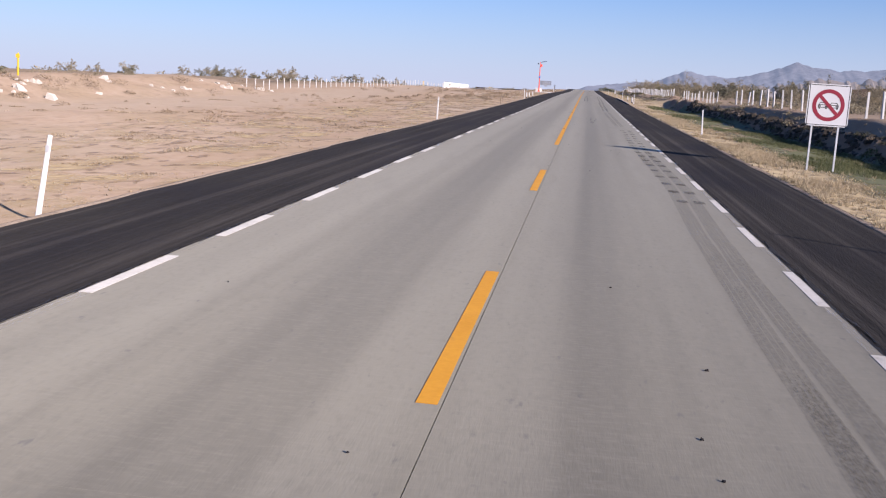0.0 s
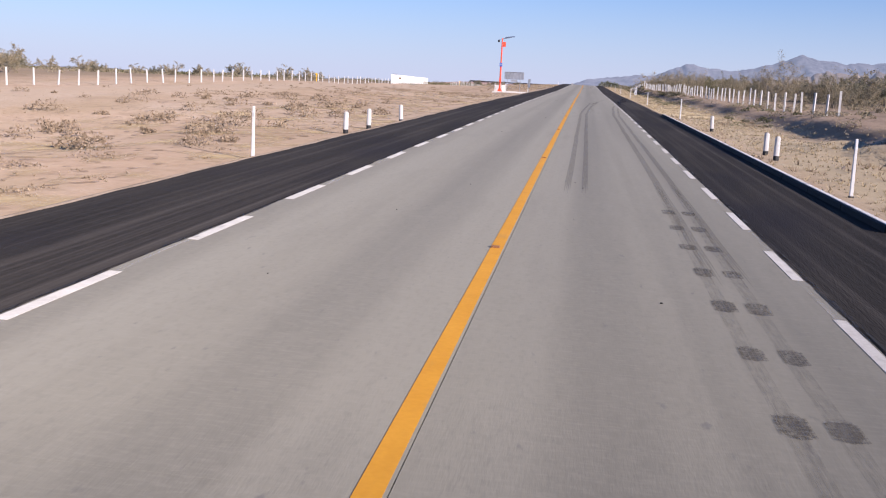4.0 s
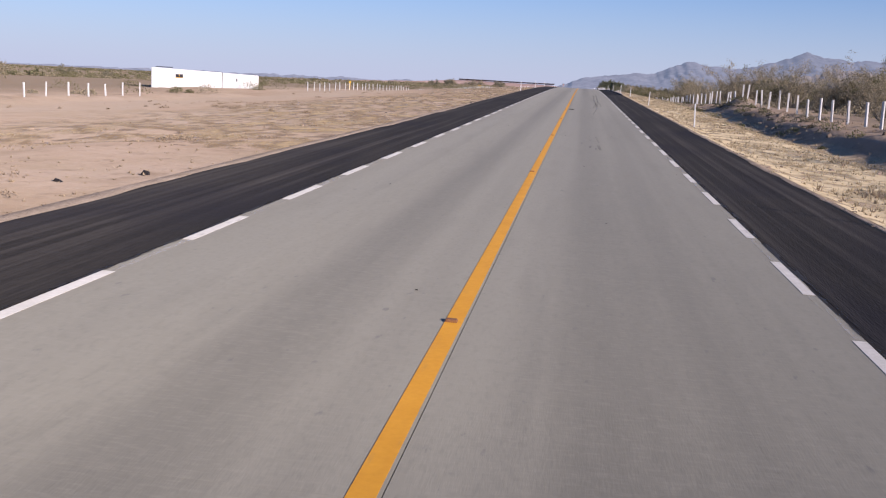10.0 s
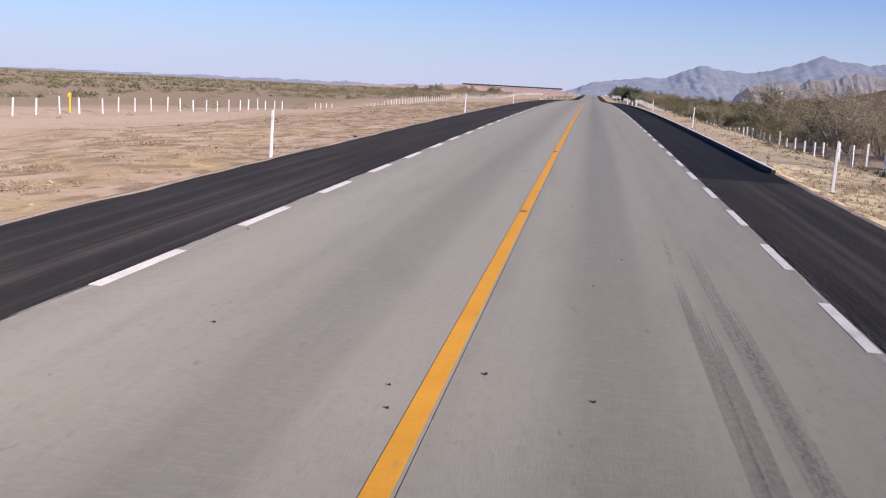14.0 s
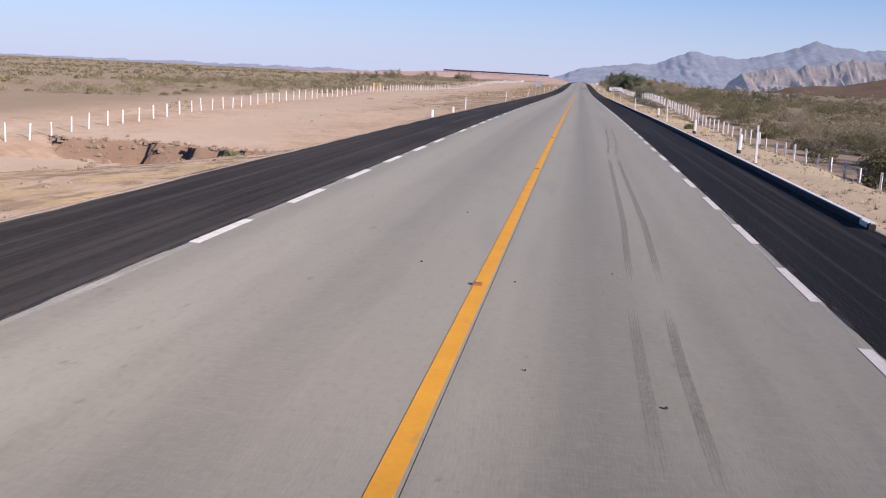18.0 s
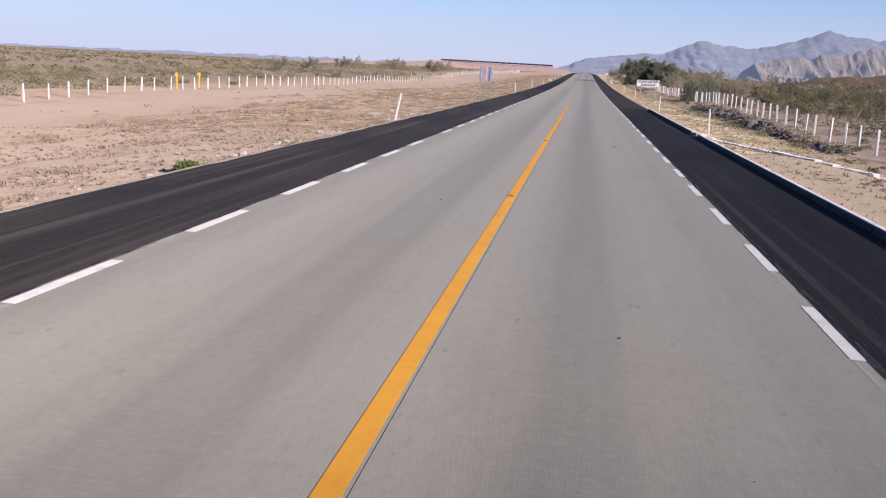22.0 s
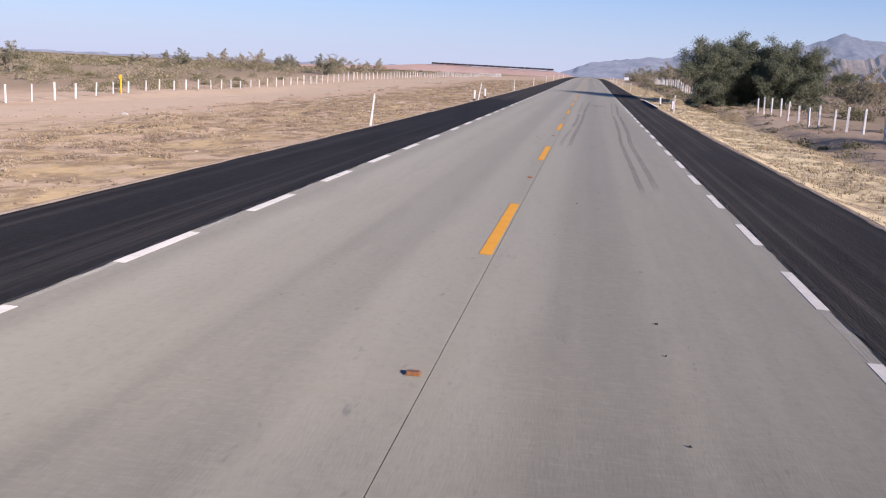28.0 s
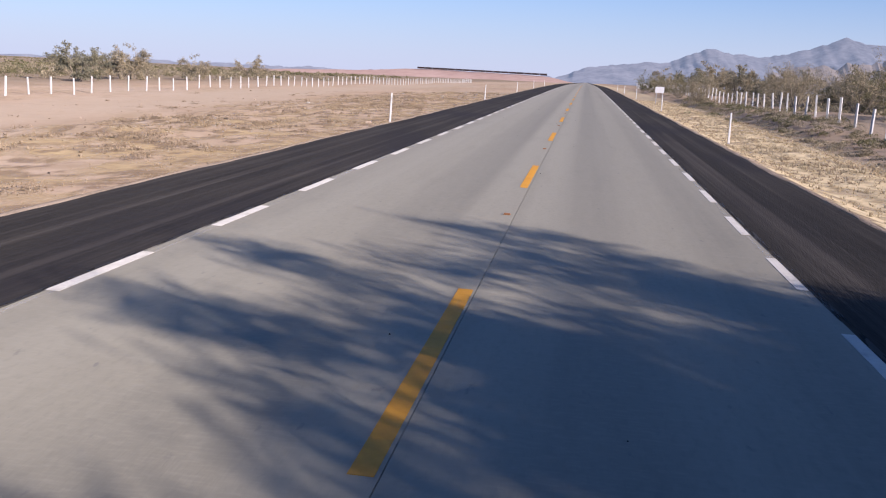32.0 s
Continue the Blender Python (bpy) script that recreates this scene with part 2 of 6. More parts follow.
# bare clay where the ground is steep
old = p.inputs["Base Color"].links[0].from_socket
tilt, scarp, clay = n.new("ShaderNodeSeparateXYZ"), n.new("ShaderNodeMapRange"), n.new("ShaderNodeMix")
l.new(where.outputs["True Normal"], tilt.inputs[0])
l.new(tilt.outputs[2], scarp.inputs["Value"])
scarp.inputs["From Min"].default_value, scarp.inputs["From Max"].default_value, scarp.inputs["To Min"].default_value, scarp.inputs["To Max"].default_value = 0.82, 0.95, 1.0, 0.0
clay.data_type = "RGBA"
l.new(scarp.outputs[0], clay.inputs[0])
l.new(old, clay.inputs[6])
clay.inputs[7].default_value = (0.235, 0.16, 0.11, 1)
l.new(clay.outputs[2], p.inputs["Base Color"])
# a mat of dead grass and litter along the right verge
old = p.inputs["Base Color"].links[0].from_socket
strip, wave, both, clip, mat = n.new("ShaderNodeMapRange"), n.new("ShaderNodeTexNoise"), n.new("ShaderNodeMath"), n.new("ShaderNodeMapRange"), n.new("ShaderNodeMix")
offset = n.new("ShaderNodeMath")
offset.operation = "SUBTRACT"
offset.inputs[1].default_value = 9.2
reach = n.new("ShaderNodeMath")
reach.operation = "ABSOLUTE"
l.new(split.outputs[0], offset.inputs[0])
l.new(offset.outputs[0], reach.inputs[0])
l.new(reach.outputs[0], strip.inputs["Value"])
strip.inputs["From Min"].default_value, strip.inputs["From Max"].default_value, strip.inputs["To Min"].default_value, strip.inputs["To Max"].default_value = 1.2, 4.2, 0.75, -0.2
wave.inputs["Scale"].default_value, wave.inputs["Detail"].default_value = 0.45, 6
l.new(where.outputs["Position"], wave.inputs["Vector"])
both.operation = "ADD"
l.new(strip.outputs[0], both.inputs[0])
l.new(wave.outputs[0], both.inputs[1])
clip.inputs["From Min"].default_value, clip.inputs["From Max"].default_value, clip.inputs["To Max"].default_value = 0.62, 1.25, 0.75
l.new(both.outputs[0], clip.inputs["Value"])
mat.data_type = "RGBA"
l.new(clip.outputs[0], mat.inputs[0])
l.new(old, mat.inputs[6])
mat.inputs[7].default_value = (0.4, 0.33, 0.21, 1)
l.new(mat.outputs[2], p.inputs["Base Color"])


# haze of the far backdrop, put into its materials as a blue glow
def haze_glow(m, amount):
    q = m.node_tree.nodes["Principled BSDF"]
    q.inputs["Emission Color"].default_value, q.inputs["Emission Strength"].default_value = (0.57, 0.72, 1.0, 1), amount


post_white = shade("whitewashed concrete", (0.571, 0.553, 0.519), (0.727, 0.708, 0.675), 2.5, rough=0.8, bump=0.006, bump_scale=30)
post_plastic = shade("white delineator", (0.617, 0.609, 0.583), (0.718, 0.709, 0.683), 3, rough=0.7)
pale_lens = shade("pale reflector", (0.48, 0.48, 0.47), (0.58, 0.58, 0.57), 5, rough=0.4)
black_paint = shade("black paint", (0.018, 0.018, 0.018), (0.036, 0.036, 0.036), 5, rough=0.6)
yellow_sign = shade("yellow marker paint", (0.744, 0.432, 0.024), (0.9, 0.54, 0.048), 3, rough=0.6)
steel = shade("galvanised steel", (0.33, 0.34, 0.35), (0.5, 0.51, 0.52), 4, rough=0.45, metal=0.75)
sign_back = shade("sign back aluminium", (0.30, 0.31, 0.33), (0.42, 0.43, 0.45), 1.5, rough=0.5, metal=0.45)
sign_white = shade("white sign sheet", (0.593, 0.593, 0.593), (0.653, 0.653, 0.653), 2, rough=0.7)
sign_red = shade("red sign sheet", (0.156, 0.0036, 0.018), (0.216, 0.006, 0.024), 4, rough=0.45)
sign_blue = shade("blue sign sheet", (0.024, 0.084, 0.384), (0.036, 0.108, 0.48), 4, rough=0.45)
tower_red = shade("orange-red mast paint", (0.816, 0.072, 0.03), (0.984, 0.108, 0.048), 2, rough=0.5)
white_wall = shade("whitewashed wall", (0.617, 0.609, 0.591), (0.734, 0.726, 0.709), 0.5, rough=0.85, bump=0.01, bump_scale=8)
overlay(white_wall, (0.482, 0.442, 0.386), (0.7, 0.7, 0.5), 0.58, 0.76, 0.5)
window_dark = shade("dark window", (0.024, 0.024, 0.03), (0.072, 0.06, 0.06), 2, rough=0.25, spec=0.5)
kerb_pale = shade("pale kerb top", (0.341, 0.318, 0.289), (0.474, 0.445, 0.408), 2, rough=0.85, bump=0.008, bump_scale=18)
kerb_top = shade("limewashed kerb top", (0.42, 0.4, 0.37), (0.66, 0.63, 0.59), 3, rough=0.85, bump=0.006, bump_scale=18, grain=8)
kerb_dark = shade("tarred kerb", (0.0102, 0.00952, 0.0102), (0.0238, 0.0221, 0.0221), 2, rough=0.8, bump=0.01, bump_scale=20)
rubble = shade("pale rubble", (0.222, 0.163, 0.111), (0.445, 0.341, 0.252), 0.8, rough=0.9, island=0.8)
gravel = shade("grey gravel", (0.173, 0.154, 0.142), (0.309, 0.284, 0.265), 6, rough=0.95, bump=0.03, bump_scale=25)
reflector = shade("amber road stud", (0.192, 0.084, 0.036), (0.384, 0.168, 0.06), 9, rough=0.5)
litter_dark = shade("dark scraps", (0.0124, 0.0124, 0.0124), (0.0371, 0.0309, 0.0309), 9, rough=0.8)
bark = shade("grey bark", (0.2, 0.166, 0.125), (0.34, 0.285, 0.215), 3, rough=0.9, bump=0.02, bump_scale=18)
leaf_green = leaves("mesquite leaf", (0.0964, 0.11, 0.0655), (0.254, 0.261, 0.168))
leaf_dull = leaves("dry brush leaf", (0.22, 0.184, 0.115), (0.46, 0.386, 0.25))
# ditch weed with the bank's shade put into its leaf colour
leaf_shade = leaves("ditch weed toned dark for shade", (0.0558, 0.0558, 0.0356), (0.145, 0.134, 0.0837))
leaf_olive = leaves("olive shrub leaf", (0.108, 0.105, 0.047), (0.25, 0.222, 0.11))
straw = leaves("dry grass blade", (0.43, 0.34, 0.205), (0.64, 0.525, 0.34), 0.25)
straw_low = leaves("trodden grass blade", (0.351, 0.266, 0.17), (0.499, 0.388, 0.26), 0.2)
straw_dull = leaves("weathered weed", (0.231, 0.167, 0.105), (0.422, 0.322, 0.216), 0.2)
verge_gravel = shade("verge gravel", (0.185, 0.145, 0.105), (0.346, 0.278, 0.213), 1.2, rough=0.95, bump=0.03, bump_scale=22, grain=14, spec=0.1)
# leaf of the far brush, its colour paled to stand in for haze
leaf_hazy = leaves("haze-paled brush leaf", (0.15, 0.142, 0.095), (0.3, 0.275, 0.18))
leaf_ditch = leaves("olive ditch weed", (0.1, 0.112, 0.045), (0.21, 0.215, 0.1))
leaf_weed = leaves("grey-green weed", (0.152, 0.152, 0.0761), (0.325, 0.304, 0.172))
leaf_fresh = leaves("green weed", (0.0812, 0.112, 0.0304), (0.203, 0.243, 0.0812))
# far rock toned blue-grey in its base colour to suit the haze
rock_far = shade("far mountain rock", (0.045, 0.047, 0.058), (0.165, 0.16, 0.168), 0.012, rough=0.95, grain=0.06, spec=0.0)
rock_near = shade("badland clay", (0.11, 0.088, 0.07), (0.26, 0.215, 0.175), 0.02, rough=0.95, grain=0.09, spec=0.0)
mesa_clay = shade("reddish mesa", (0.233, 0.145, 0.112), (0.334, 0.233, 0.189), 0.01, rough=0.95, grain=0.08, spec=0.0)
# mountains, clay hills and mesa emit a little blue in place of haze
haze_glow(rock_far, 0.165)
haze_glow(rock_near, 0.1)
haze_glow(mesa_clay, 0.05)
slope_earth = shade("brown slope earth", (0.085, 0.062, 0.046), (0.15, 0.112, 0.082), 0.03, rough=0.95, grain=0.3, spec=0.0)
wagon_dark = shade("dark rail wagons", (0.0217, 0.0154, 0.0173), (0.0494, 0.0309, 0.0309), 0.1, rough=0.8)
wire = shade("fence wire", (0.12, 0.11, 0.1), (0.2, 0.18, 0.16), 2, rough=0.6, metal=0.5)


# ---- mesh helpers ----


def sheet(name, verts, faces, material, smooth=False):
    """A mesh object from numpy arrays; faces is (n, 3) or (n, 4)."""
    verts, faces = np.asarray(verts, np.float32), np.asarray(faces, np.int32)
    me = bpy.data.meshes.new(name)
    n, k = faces.shape
    me.vertices.add(len(verts))
    me.vertices.foreach_set("co", verts.ravel())
    me.loops.add(n * k)
    me.loops.foreach_set("vertex_index", faces.ravel())
    me.polygons.add(n)
    me.polygons.foreach_set("loop_start", np.arange(0, n * k, k, dtype=np.int32))
    if smooth:
        me.polygons.foreach_set("use_smooth", np.ones(n, bool))
    me.update(calc_edges=True)
    if not smooth:
        me.shade_flat()
    me.materials.append(material)
    return me


def mesh_of(name, bm, material):
    me = bpy.data.meshes.new(name)
    bm.to_mesh(me)
    bm.free()
    me.materials.append(material)
    return me


def part(name, data, parent, label="", at=None):
    """Links a mesh as one object under a thing or a part."""
    ob = new(name, data)
    ob.parent = parent
    if at is not None:
        ob.matrix_basis = at
    if label:
        tagged(ob, label)
    return ob


def thing(name, m, label, category, group="", kind=""):
    ob = new(name)
    ob.empty_display_size = 0.2
    ob.matrix_basis = m
    return tagged(ob, label, category, group, kind)


def add_box(bm, size, at=(0, 0, 0), bevel=0.0, turn=None):
    g = bmesh.ops.create_cube(bm, size=1)
    m = Matrix.Translation(at) @ (turn or Matrix()) @ Matrix.Diagonal((*size, 1))
    bmesh.ops.transform(bm, matrix=m, verts=g["verts"])
    if bevel:
        edges = list({e for v in g["verts"] for e in v.link_edges})
        bmesh.ops.bevel(bm, geom=edges, offset=bevel, segments=1, affect="EDGES")
    return bm


def box(name, size, material, at=(0, 0, 0), bevel=0.0, turn=None):
    return mesh_of(name, add_box(bmesh.new(), size, at, bevel, turn), material)


def rod(name, r0, r1, length, material, at=(0, 0, 0), sides=10, turn=None, cap=0.0):
    """A tapered upright rod that stands on at."""
    bm = bmesh.new()
    g = bmesh.ops.create_cone(bm, cap_ends=True, segments=sides, radius1=r0, radius2=r1, depth=length)
    bmesh.ops.translate(bm, verts=bm.verts, vec=(0, 0, length / 2))
    if cap:
        top = [e for e in bm.edges if all(v.co.z > length - 1e-4 for v in e.verts)]
        bmesh.ops.bevel(bm, geom=top, offset=cap, segments=2, affect="EDGES")
    bmesh.ops.transform(bm, matrix=Matrix.Translation(at) @ (turn or Matrix()), verts=bm.verts)
    me = mesh_of(name, bm, material)
    return me

# ---- the lie of the land ----
KNOT_Y = np.arange(-40, 1281, 40.0)
KNOT_Z = np.array([-0.63, 0, 0.66, 1.2, 1.86, 2.5, 3.06, 3.53, 3.96, 4.56, 5.17, 5.8, 6.3, 6.63, 6.71, 6.66, 6.46, 6.3, 6.16, 6.04, 6.03, 6.11,
                   6.29, 6.48, 6.73, 6.98, 7.23, 7.45, 7.62, 7.75, 7.83, 7.86, 7.86, 7.86])
LONG_Y = np.arange(-2000, 5200, 4.0)
raw = np.where(LONG_Y < -40, -0.63 + 0.0157 * (np.maximum(LONG_Y, -160) + 40), np.interp(LONG_Y, KNOT_Y, KNOT_Z))
soft_kernel = np.exp(-0.5 * (np.arange(-12, 13) / 4.5) ** 2)
LONG_Z = np.convolve(np.pad(raw, 12, mode="edge"), soft_kernel / soft_kernel.sum(), mode="valid")
FALL = -0.018                    # the road's fall to the right


def grade(y):
    return np.interp(y, LONG_Y, LONG_Z)


def road_z(x, y):
    return grade(y) + FALL * np.asarray(x)


def lattice(x, y, cell, seed):
    """Smooth value noise in numpy, between -1 and 1."""
    x, y = np.asarray(x, float) / cell + 1000.0, np.asarray(y, float) / cell + 1000.0
    i, j = np.floor(x).astype(np.int64), np.floor(y).astype(np.int64)
    u, v = x - i, y - j
    u, v = u * u * (3 - 2 * u), v * v * (3 - 2 * v)

    def at(a, b):
        h = (a * 374761393 + b * 668265263 + seed * 974711) & 0x7FFFFFFF
        h = ((h ^ (h >> 13)) * 1274126177) & 0x7FFFFFFF
        return (h & 0xFFFF) / 32767.5 - 1

    return (at(i, j) * (1 - u) + at(i + 1, j) * u) * (1 - v) + (at(i, j + 1) * (1 - u) + at(i + 1, j + 1) * u) * v


def ease(t):
    t = np.clip(t, 0, 1)
    return t * t * (3 - 2 * t)


# height of the ground at the two fences against the road
LEFT_FENCE, RIGHT_FENCE = -40.0, 15.0
LF_Y = [-60, 60, 126, 160, 210, 257, 291, 305, 321, 332, 347, 376, 404, 428, 460, 485, 542, 568, 592, 610, 640, 680, 712, 740, 770, 830, 869, 890, 914, 975, 1100, 1500]
LF_Z = [-0.9, -0.9, -0.75, -0.35, -0.18, -0.35, -0.85, -0.98, -1.2, -1.5, -1.75, -1.9, -1.95, -2.15, -2.3, -2.6, -3.5, -4.0, -3.4, -2.7, -2.3, -1.75, -1.25, -1.5, -1.5, -1.6, -2.0, -1.95, -1.65, -1.15, -1.5, -1.5]
RF_Y = [-60, 56, 92, 117, 165, 270, 325, 360, 385, 408, 422, 440, 455, 500, 524, 560, 590, 610, 630, 657, 690, 760, 842, 862, 917, 944, 1100, 1500]
RF_Z = [1.1, 1.1, 0.9, 0.45, 0.5, 0.5, 0.25, 0.22, -0.05, -0.7, -1.1, -1.4, -2.0, -2.8, -2.9, -2.4, -2.1, -2.0, -1.0, -0.55, -0.25, -0.45, -0.4, -0.2, -0.15, 0.2, 0.0, 0.0]
DITCH_Y = [-60, 118, 150, 175, 305, 325, 350, 372, 400, 640, 670, 800, 840, 900, 1100]
DITCH_D = [1.7, 1.5, 0.5, 0.35, 0.45, 0.6, 0.6, 0.35, 0.0, 0.0, 0.35, 0.4, 0.5, 0.35, 0.3]
EDGE_Y = [-60, 100, 190, 230, 1500]
EDGE_R = [-0.05, -0.07, -0.14, -0.2, -0.24]


WASH_Y = 568.0


def ground_z(x, y):
    x, y = np.asarray(x, float), np.asarray(y, float)
    g = grade(y)
    lf, rf = np.interp(y, LF_Y, LF_Z), np.interp(y, RF_Y, RF_Z)
    # left of the road
    s = np.clip((-6.1 - x) / 33.9, 0, 1)
    steep = ease((y - 505) / 40) * ease((640 - y) / 40)          # the road stands on a bank here
    shape = (0.25 * s + 0.75 * ease(s)) * (1 - steep) + steep * (0.1 * s + 0.9 * np.minimum(1, s * 3.2))
    left = g - 0.06 - 0.14 * ease((-6.1 - x) / 0.9) + (lf + 0.2) * shape
    far_l = ease((LEFT_FENCE - x) / 500)
    left = np.where(x < LEFT_FENCE, (g + lf) * (1 - far_l) + far_l * np.minimum(-1.0 + 0.25 * g, g + lf) + 0, left)
    # right of the road
    edge = np.interp(y, EDGE_Y, EDGE_R)
    s = np.clip((x - 7.6) / 6.4, 0, 1)
    right = g - 0.11 + (edge + 0.02) * ease((x - 6.1) / 1.0) + (rf - edge) * ease(s) ** 1.6
    d = np.interp(y, DITCH_Y, DITCH_D)
    right = right - d * np.exp(-((x - 11.6) / 1.35) ** 2)
    cut = g - 0.17 - 0.27 * ease((x - 8.1) / 4.3) + (rf + 0.44) * (0.55 * ease((x - 12.5 - 0.35 * lattice(x * 0, y, 3.3, 23)) / 0.8) + 0.45 * ease((x - 13.3) / 1.8))
    start = ease((126 - y) / 26) * ease((x - 6.3) / 1.2)
    right = right * (1 - start) + start * cut             # a ditch with a steep far bank
    far_r = ease((x - RIGHT_FENCE) / 260)
    right = np.where(x > RIGHT_FENCE, (g + rf) * (1 - far_r) + far_r * (0.8 * g + 0.1), right)
    z = np.where(x < 0, left, right)
    off = np.abs(x)
    rough = ease((off - 6.6) / 2.5)
    z = z + rough * (0.07 * lattice(x, y, 2.3, 3) + 0.035 * lattice(x, y, 0.9, 5))
    z = z + ease((-9 - x) / 3) * ease((x + 34) / 8) * (0.09 * lattice(x, y, 2.7, 15) + 0.06 * lattice(x, y, 1.2, 16)) * ease(0.5 + lattice(x, y, 30, 19))
    z = z + ease((y - 630) / 20) * np.exp(-((x + 15) / 4.5) ** 2) * (0.15 * lattice(x, y, 2.1, 24) + 0.1 * lattice(x, y, 4.3, 25))
    z = z + ease((off - 9) / 6) * (0.16 * lattice(x, y, 7.5, 7) + 0.22 * lattice(x, y, 23, 8))
    z = z + ease((off - 50) / 200) * (1.1 * lattice(x, y, 140, 9) + 0.5 * lattice(x, y, 45, 10))
    z = z + 1.75 * ease((-34.5 - x) / 8) * ease((130 - y) / 18) * ease((y + 160) / 60) * ease((x + 130) / 60) * (1 + 0.05 * lattice(x, y, 2.6, 21))      # the berm at the start
    z = z - 2.3 * ease((-45 - x) / 10) * ease((155 - y) / 45) * ease((y + 160) / 60) * ease((x + 260) / 80)
    # wash banks beside the road
    rim = WASH_Y - 1.0 - 0.2 * (x + 30) + 2.3 * lattice(x, y * 0, 3.1, 11) + 1.3 * lattice(x, y * 0, 1.3, 14)
    wash = ease((y - rim + 26) / 20) * ease((rim - y) / 0.6) * ease((-15.5 - x) / 4) * ease((x + 41) / 5)
    z = z - 1.7 * wash * (1 + 0.22 * lattice(x, y, 1.5, 12) + 0.12 * lattice(x, y, 0.7, 17))
    z = z + 0.4 * np.exp(-(((x + 36.5) / 1.7) ** 2)) * ease((y - 278) / 12) * ease((396 - y) / 14) + 0.5 * np.exp(-(((x + 36.5) / 1.7) ** 2)) * ease((y - 835) / 14) * ease((925 - y) / 16) + 0.1 * np.exp(-(((x + 9.5) / 2.5) ** 2) - ((y - 246.5) / 4) ** 2)
    z = z + 0.8 * np.exp(-(((x - 14.6) / 1.3) ** 2) - ((y - 367) / 3.0) ** 2)
    heap = np.exp(-(((y - 130) / 9) ** 2)) * np.exp(-(((x - 12.8) / 1.6) ** 2)) + 0.8 * np.exp(-(((y - 146) / 5) ** 2)) * np.exp(-(((x - 12) / 2.2) ** 2))
    z = z + 1.25 * heap * (0.75 + 0.6 * lattice(x, y, 1.6, 13) + 0.3 * lattice(x, y, 0.8, 18))
    far = ease((np.hypot(x, y - 500) - 1500) / 2500)
    z = z * (1 - far) + far * 1.0
    under = ease((6.05 - off) / 0.12)
    return np.where(off < 6.2, z * (1 - under) + under * (g - 0.45), z)


def gz(x, y):
    return float(ground_z(x, y))


xs = np.concatenate([[-4900, -3600, -2600, -1900, -1400, -1000, -750, -560, -430, -340, -270, -215, -170, -135, -108, -88, -74, -64, -56, -50, -46],
                     np.arange(-43, -16, 0.6), np.arange(-16, -6.6, 0.45), [-6.6, -6.35, -6.2, -6.12, -6.05, -5.9, 0, 5.9, 6.05, 6.12, 6.2, 6.35, 6.6],
                     np.arange(7, 17, 0.4), np.arange(17, 40, 1.5), [42, 46, 51, 58, 66, 76, 88, 103, 122, 146, 176, 212, 260, 330, 420, 540, 700, 920, 1200, 1600, 2200, 3000, 3900, 4900]])
ys = np.concatenate([[-1500, -900, -500, -300, -180, -110, -70, -50, -36, -26, -18], np.arange(-12, 540, 1.6), np.arange(540, 556, 0.8), np.arange(556, 574, 0.35), np.arange(574, 1000, 1.6), 1000 + np.cumsum(1.6 * 1.045 ** np.arange(1, 108))])
ys = ys[ys < 4950]
gx, gy = np.meshgrid(xs, ys)
cols, lines = len(xs), len(ys)
grid = np.stack([gx, gy, ground_z(gx, gy)], -1).reshape(-1, 3)
k = (np.arange(lines - 1)[:, None] * cols + np.arange(cols - 1)[None, :]).ravel()
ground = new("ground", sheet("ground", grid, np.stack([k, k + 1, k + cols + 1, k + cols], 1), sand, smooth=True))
tagged(ground, "pinkish desert sand and gravel with dry patches beside the road", "ground", kind="structure")

# ---- the road ----
road_y = np.concatenate([np.arange(-140, 1200, 4.0), np.arange(1200, 4000, 25.0)])


def ribbon(name, x0, x1, thick, lift, material, y=road_y, steps=1):
    """A slab that follows the road from x0 to x1, with a top, two sides and ends."""
    across = np.linspace(x0, x1, steps + 1)
    px = np.concatenate([[x0], across, [x1]])
    drop = np.concatenate([[thick], np.zeros(steps + 1), [thick]])
    X, Y = np.meshgrid(px, y)
    Z = road_z(X, Y) + lift - drop[None, :]
    c = len(px)
    k = (np.arange(len(y) - 1)[:, None] * c + np.arange(c - 1)[None, :]).ravel()
    return sheet(name, np.stack([X, Y, Z], -1).reshape(-1, 3), np.stack([k, k + 1, k + c + 1, k + c], 1), material)


road = tagged(new("road"), "straight two-lane concrete highway with worn wheel paths", "road", kind="structure")
part("lane", ribbon("lane", -3.6, 0.102, 0.3, 0.0, lane_left_concrete, steps=6), road, "pale grey concrete slab of the oncoming lane")
part("lane", ribbon("lane", 0.109, 3.68, 0.3, 0.0, lane_right_concrete, steps=6), road, "pale grey concrete slab with dark tyre marks")
part("joint", ribbon("joint", 0.1, 0.111, 0.2, -0.02, litter_dark), road, "dark sealed joint beside the centre line")
part("shoulder", ribbon("shoulder", -6.08, -3.605, 0.3, -0.006, asphalt, steps=8), road, "dark asphalt shoulder with scraped streaks")
part("shoulder", ribbon("shoulder", 3.685, 6.1, 0.3, -0.006, asphalt, steps=8), road, "dark asphalt shoulder")

# newer, blacker stretches of the shoulders
part("resurfaced_strip", ribbon("resurfaced_strip", -6.03, -3.612, 0.02, -0.0015, fresh_asphalt, y=np.linspace(742, 842.6, 60), steps=6), road, "newer black asphalt on the shoulder")
part("resurfaced_strip", ribbon("resurfaced_strip", 3.692, 6.05, 0.02, -0.0015, fresh_asphalt, y=np.linspace(410, 684, 140), steps=6), road, "newer black asphalt on the shoulder")

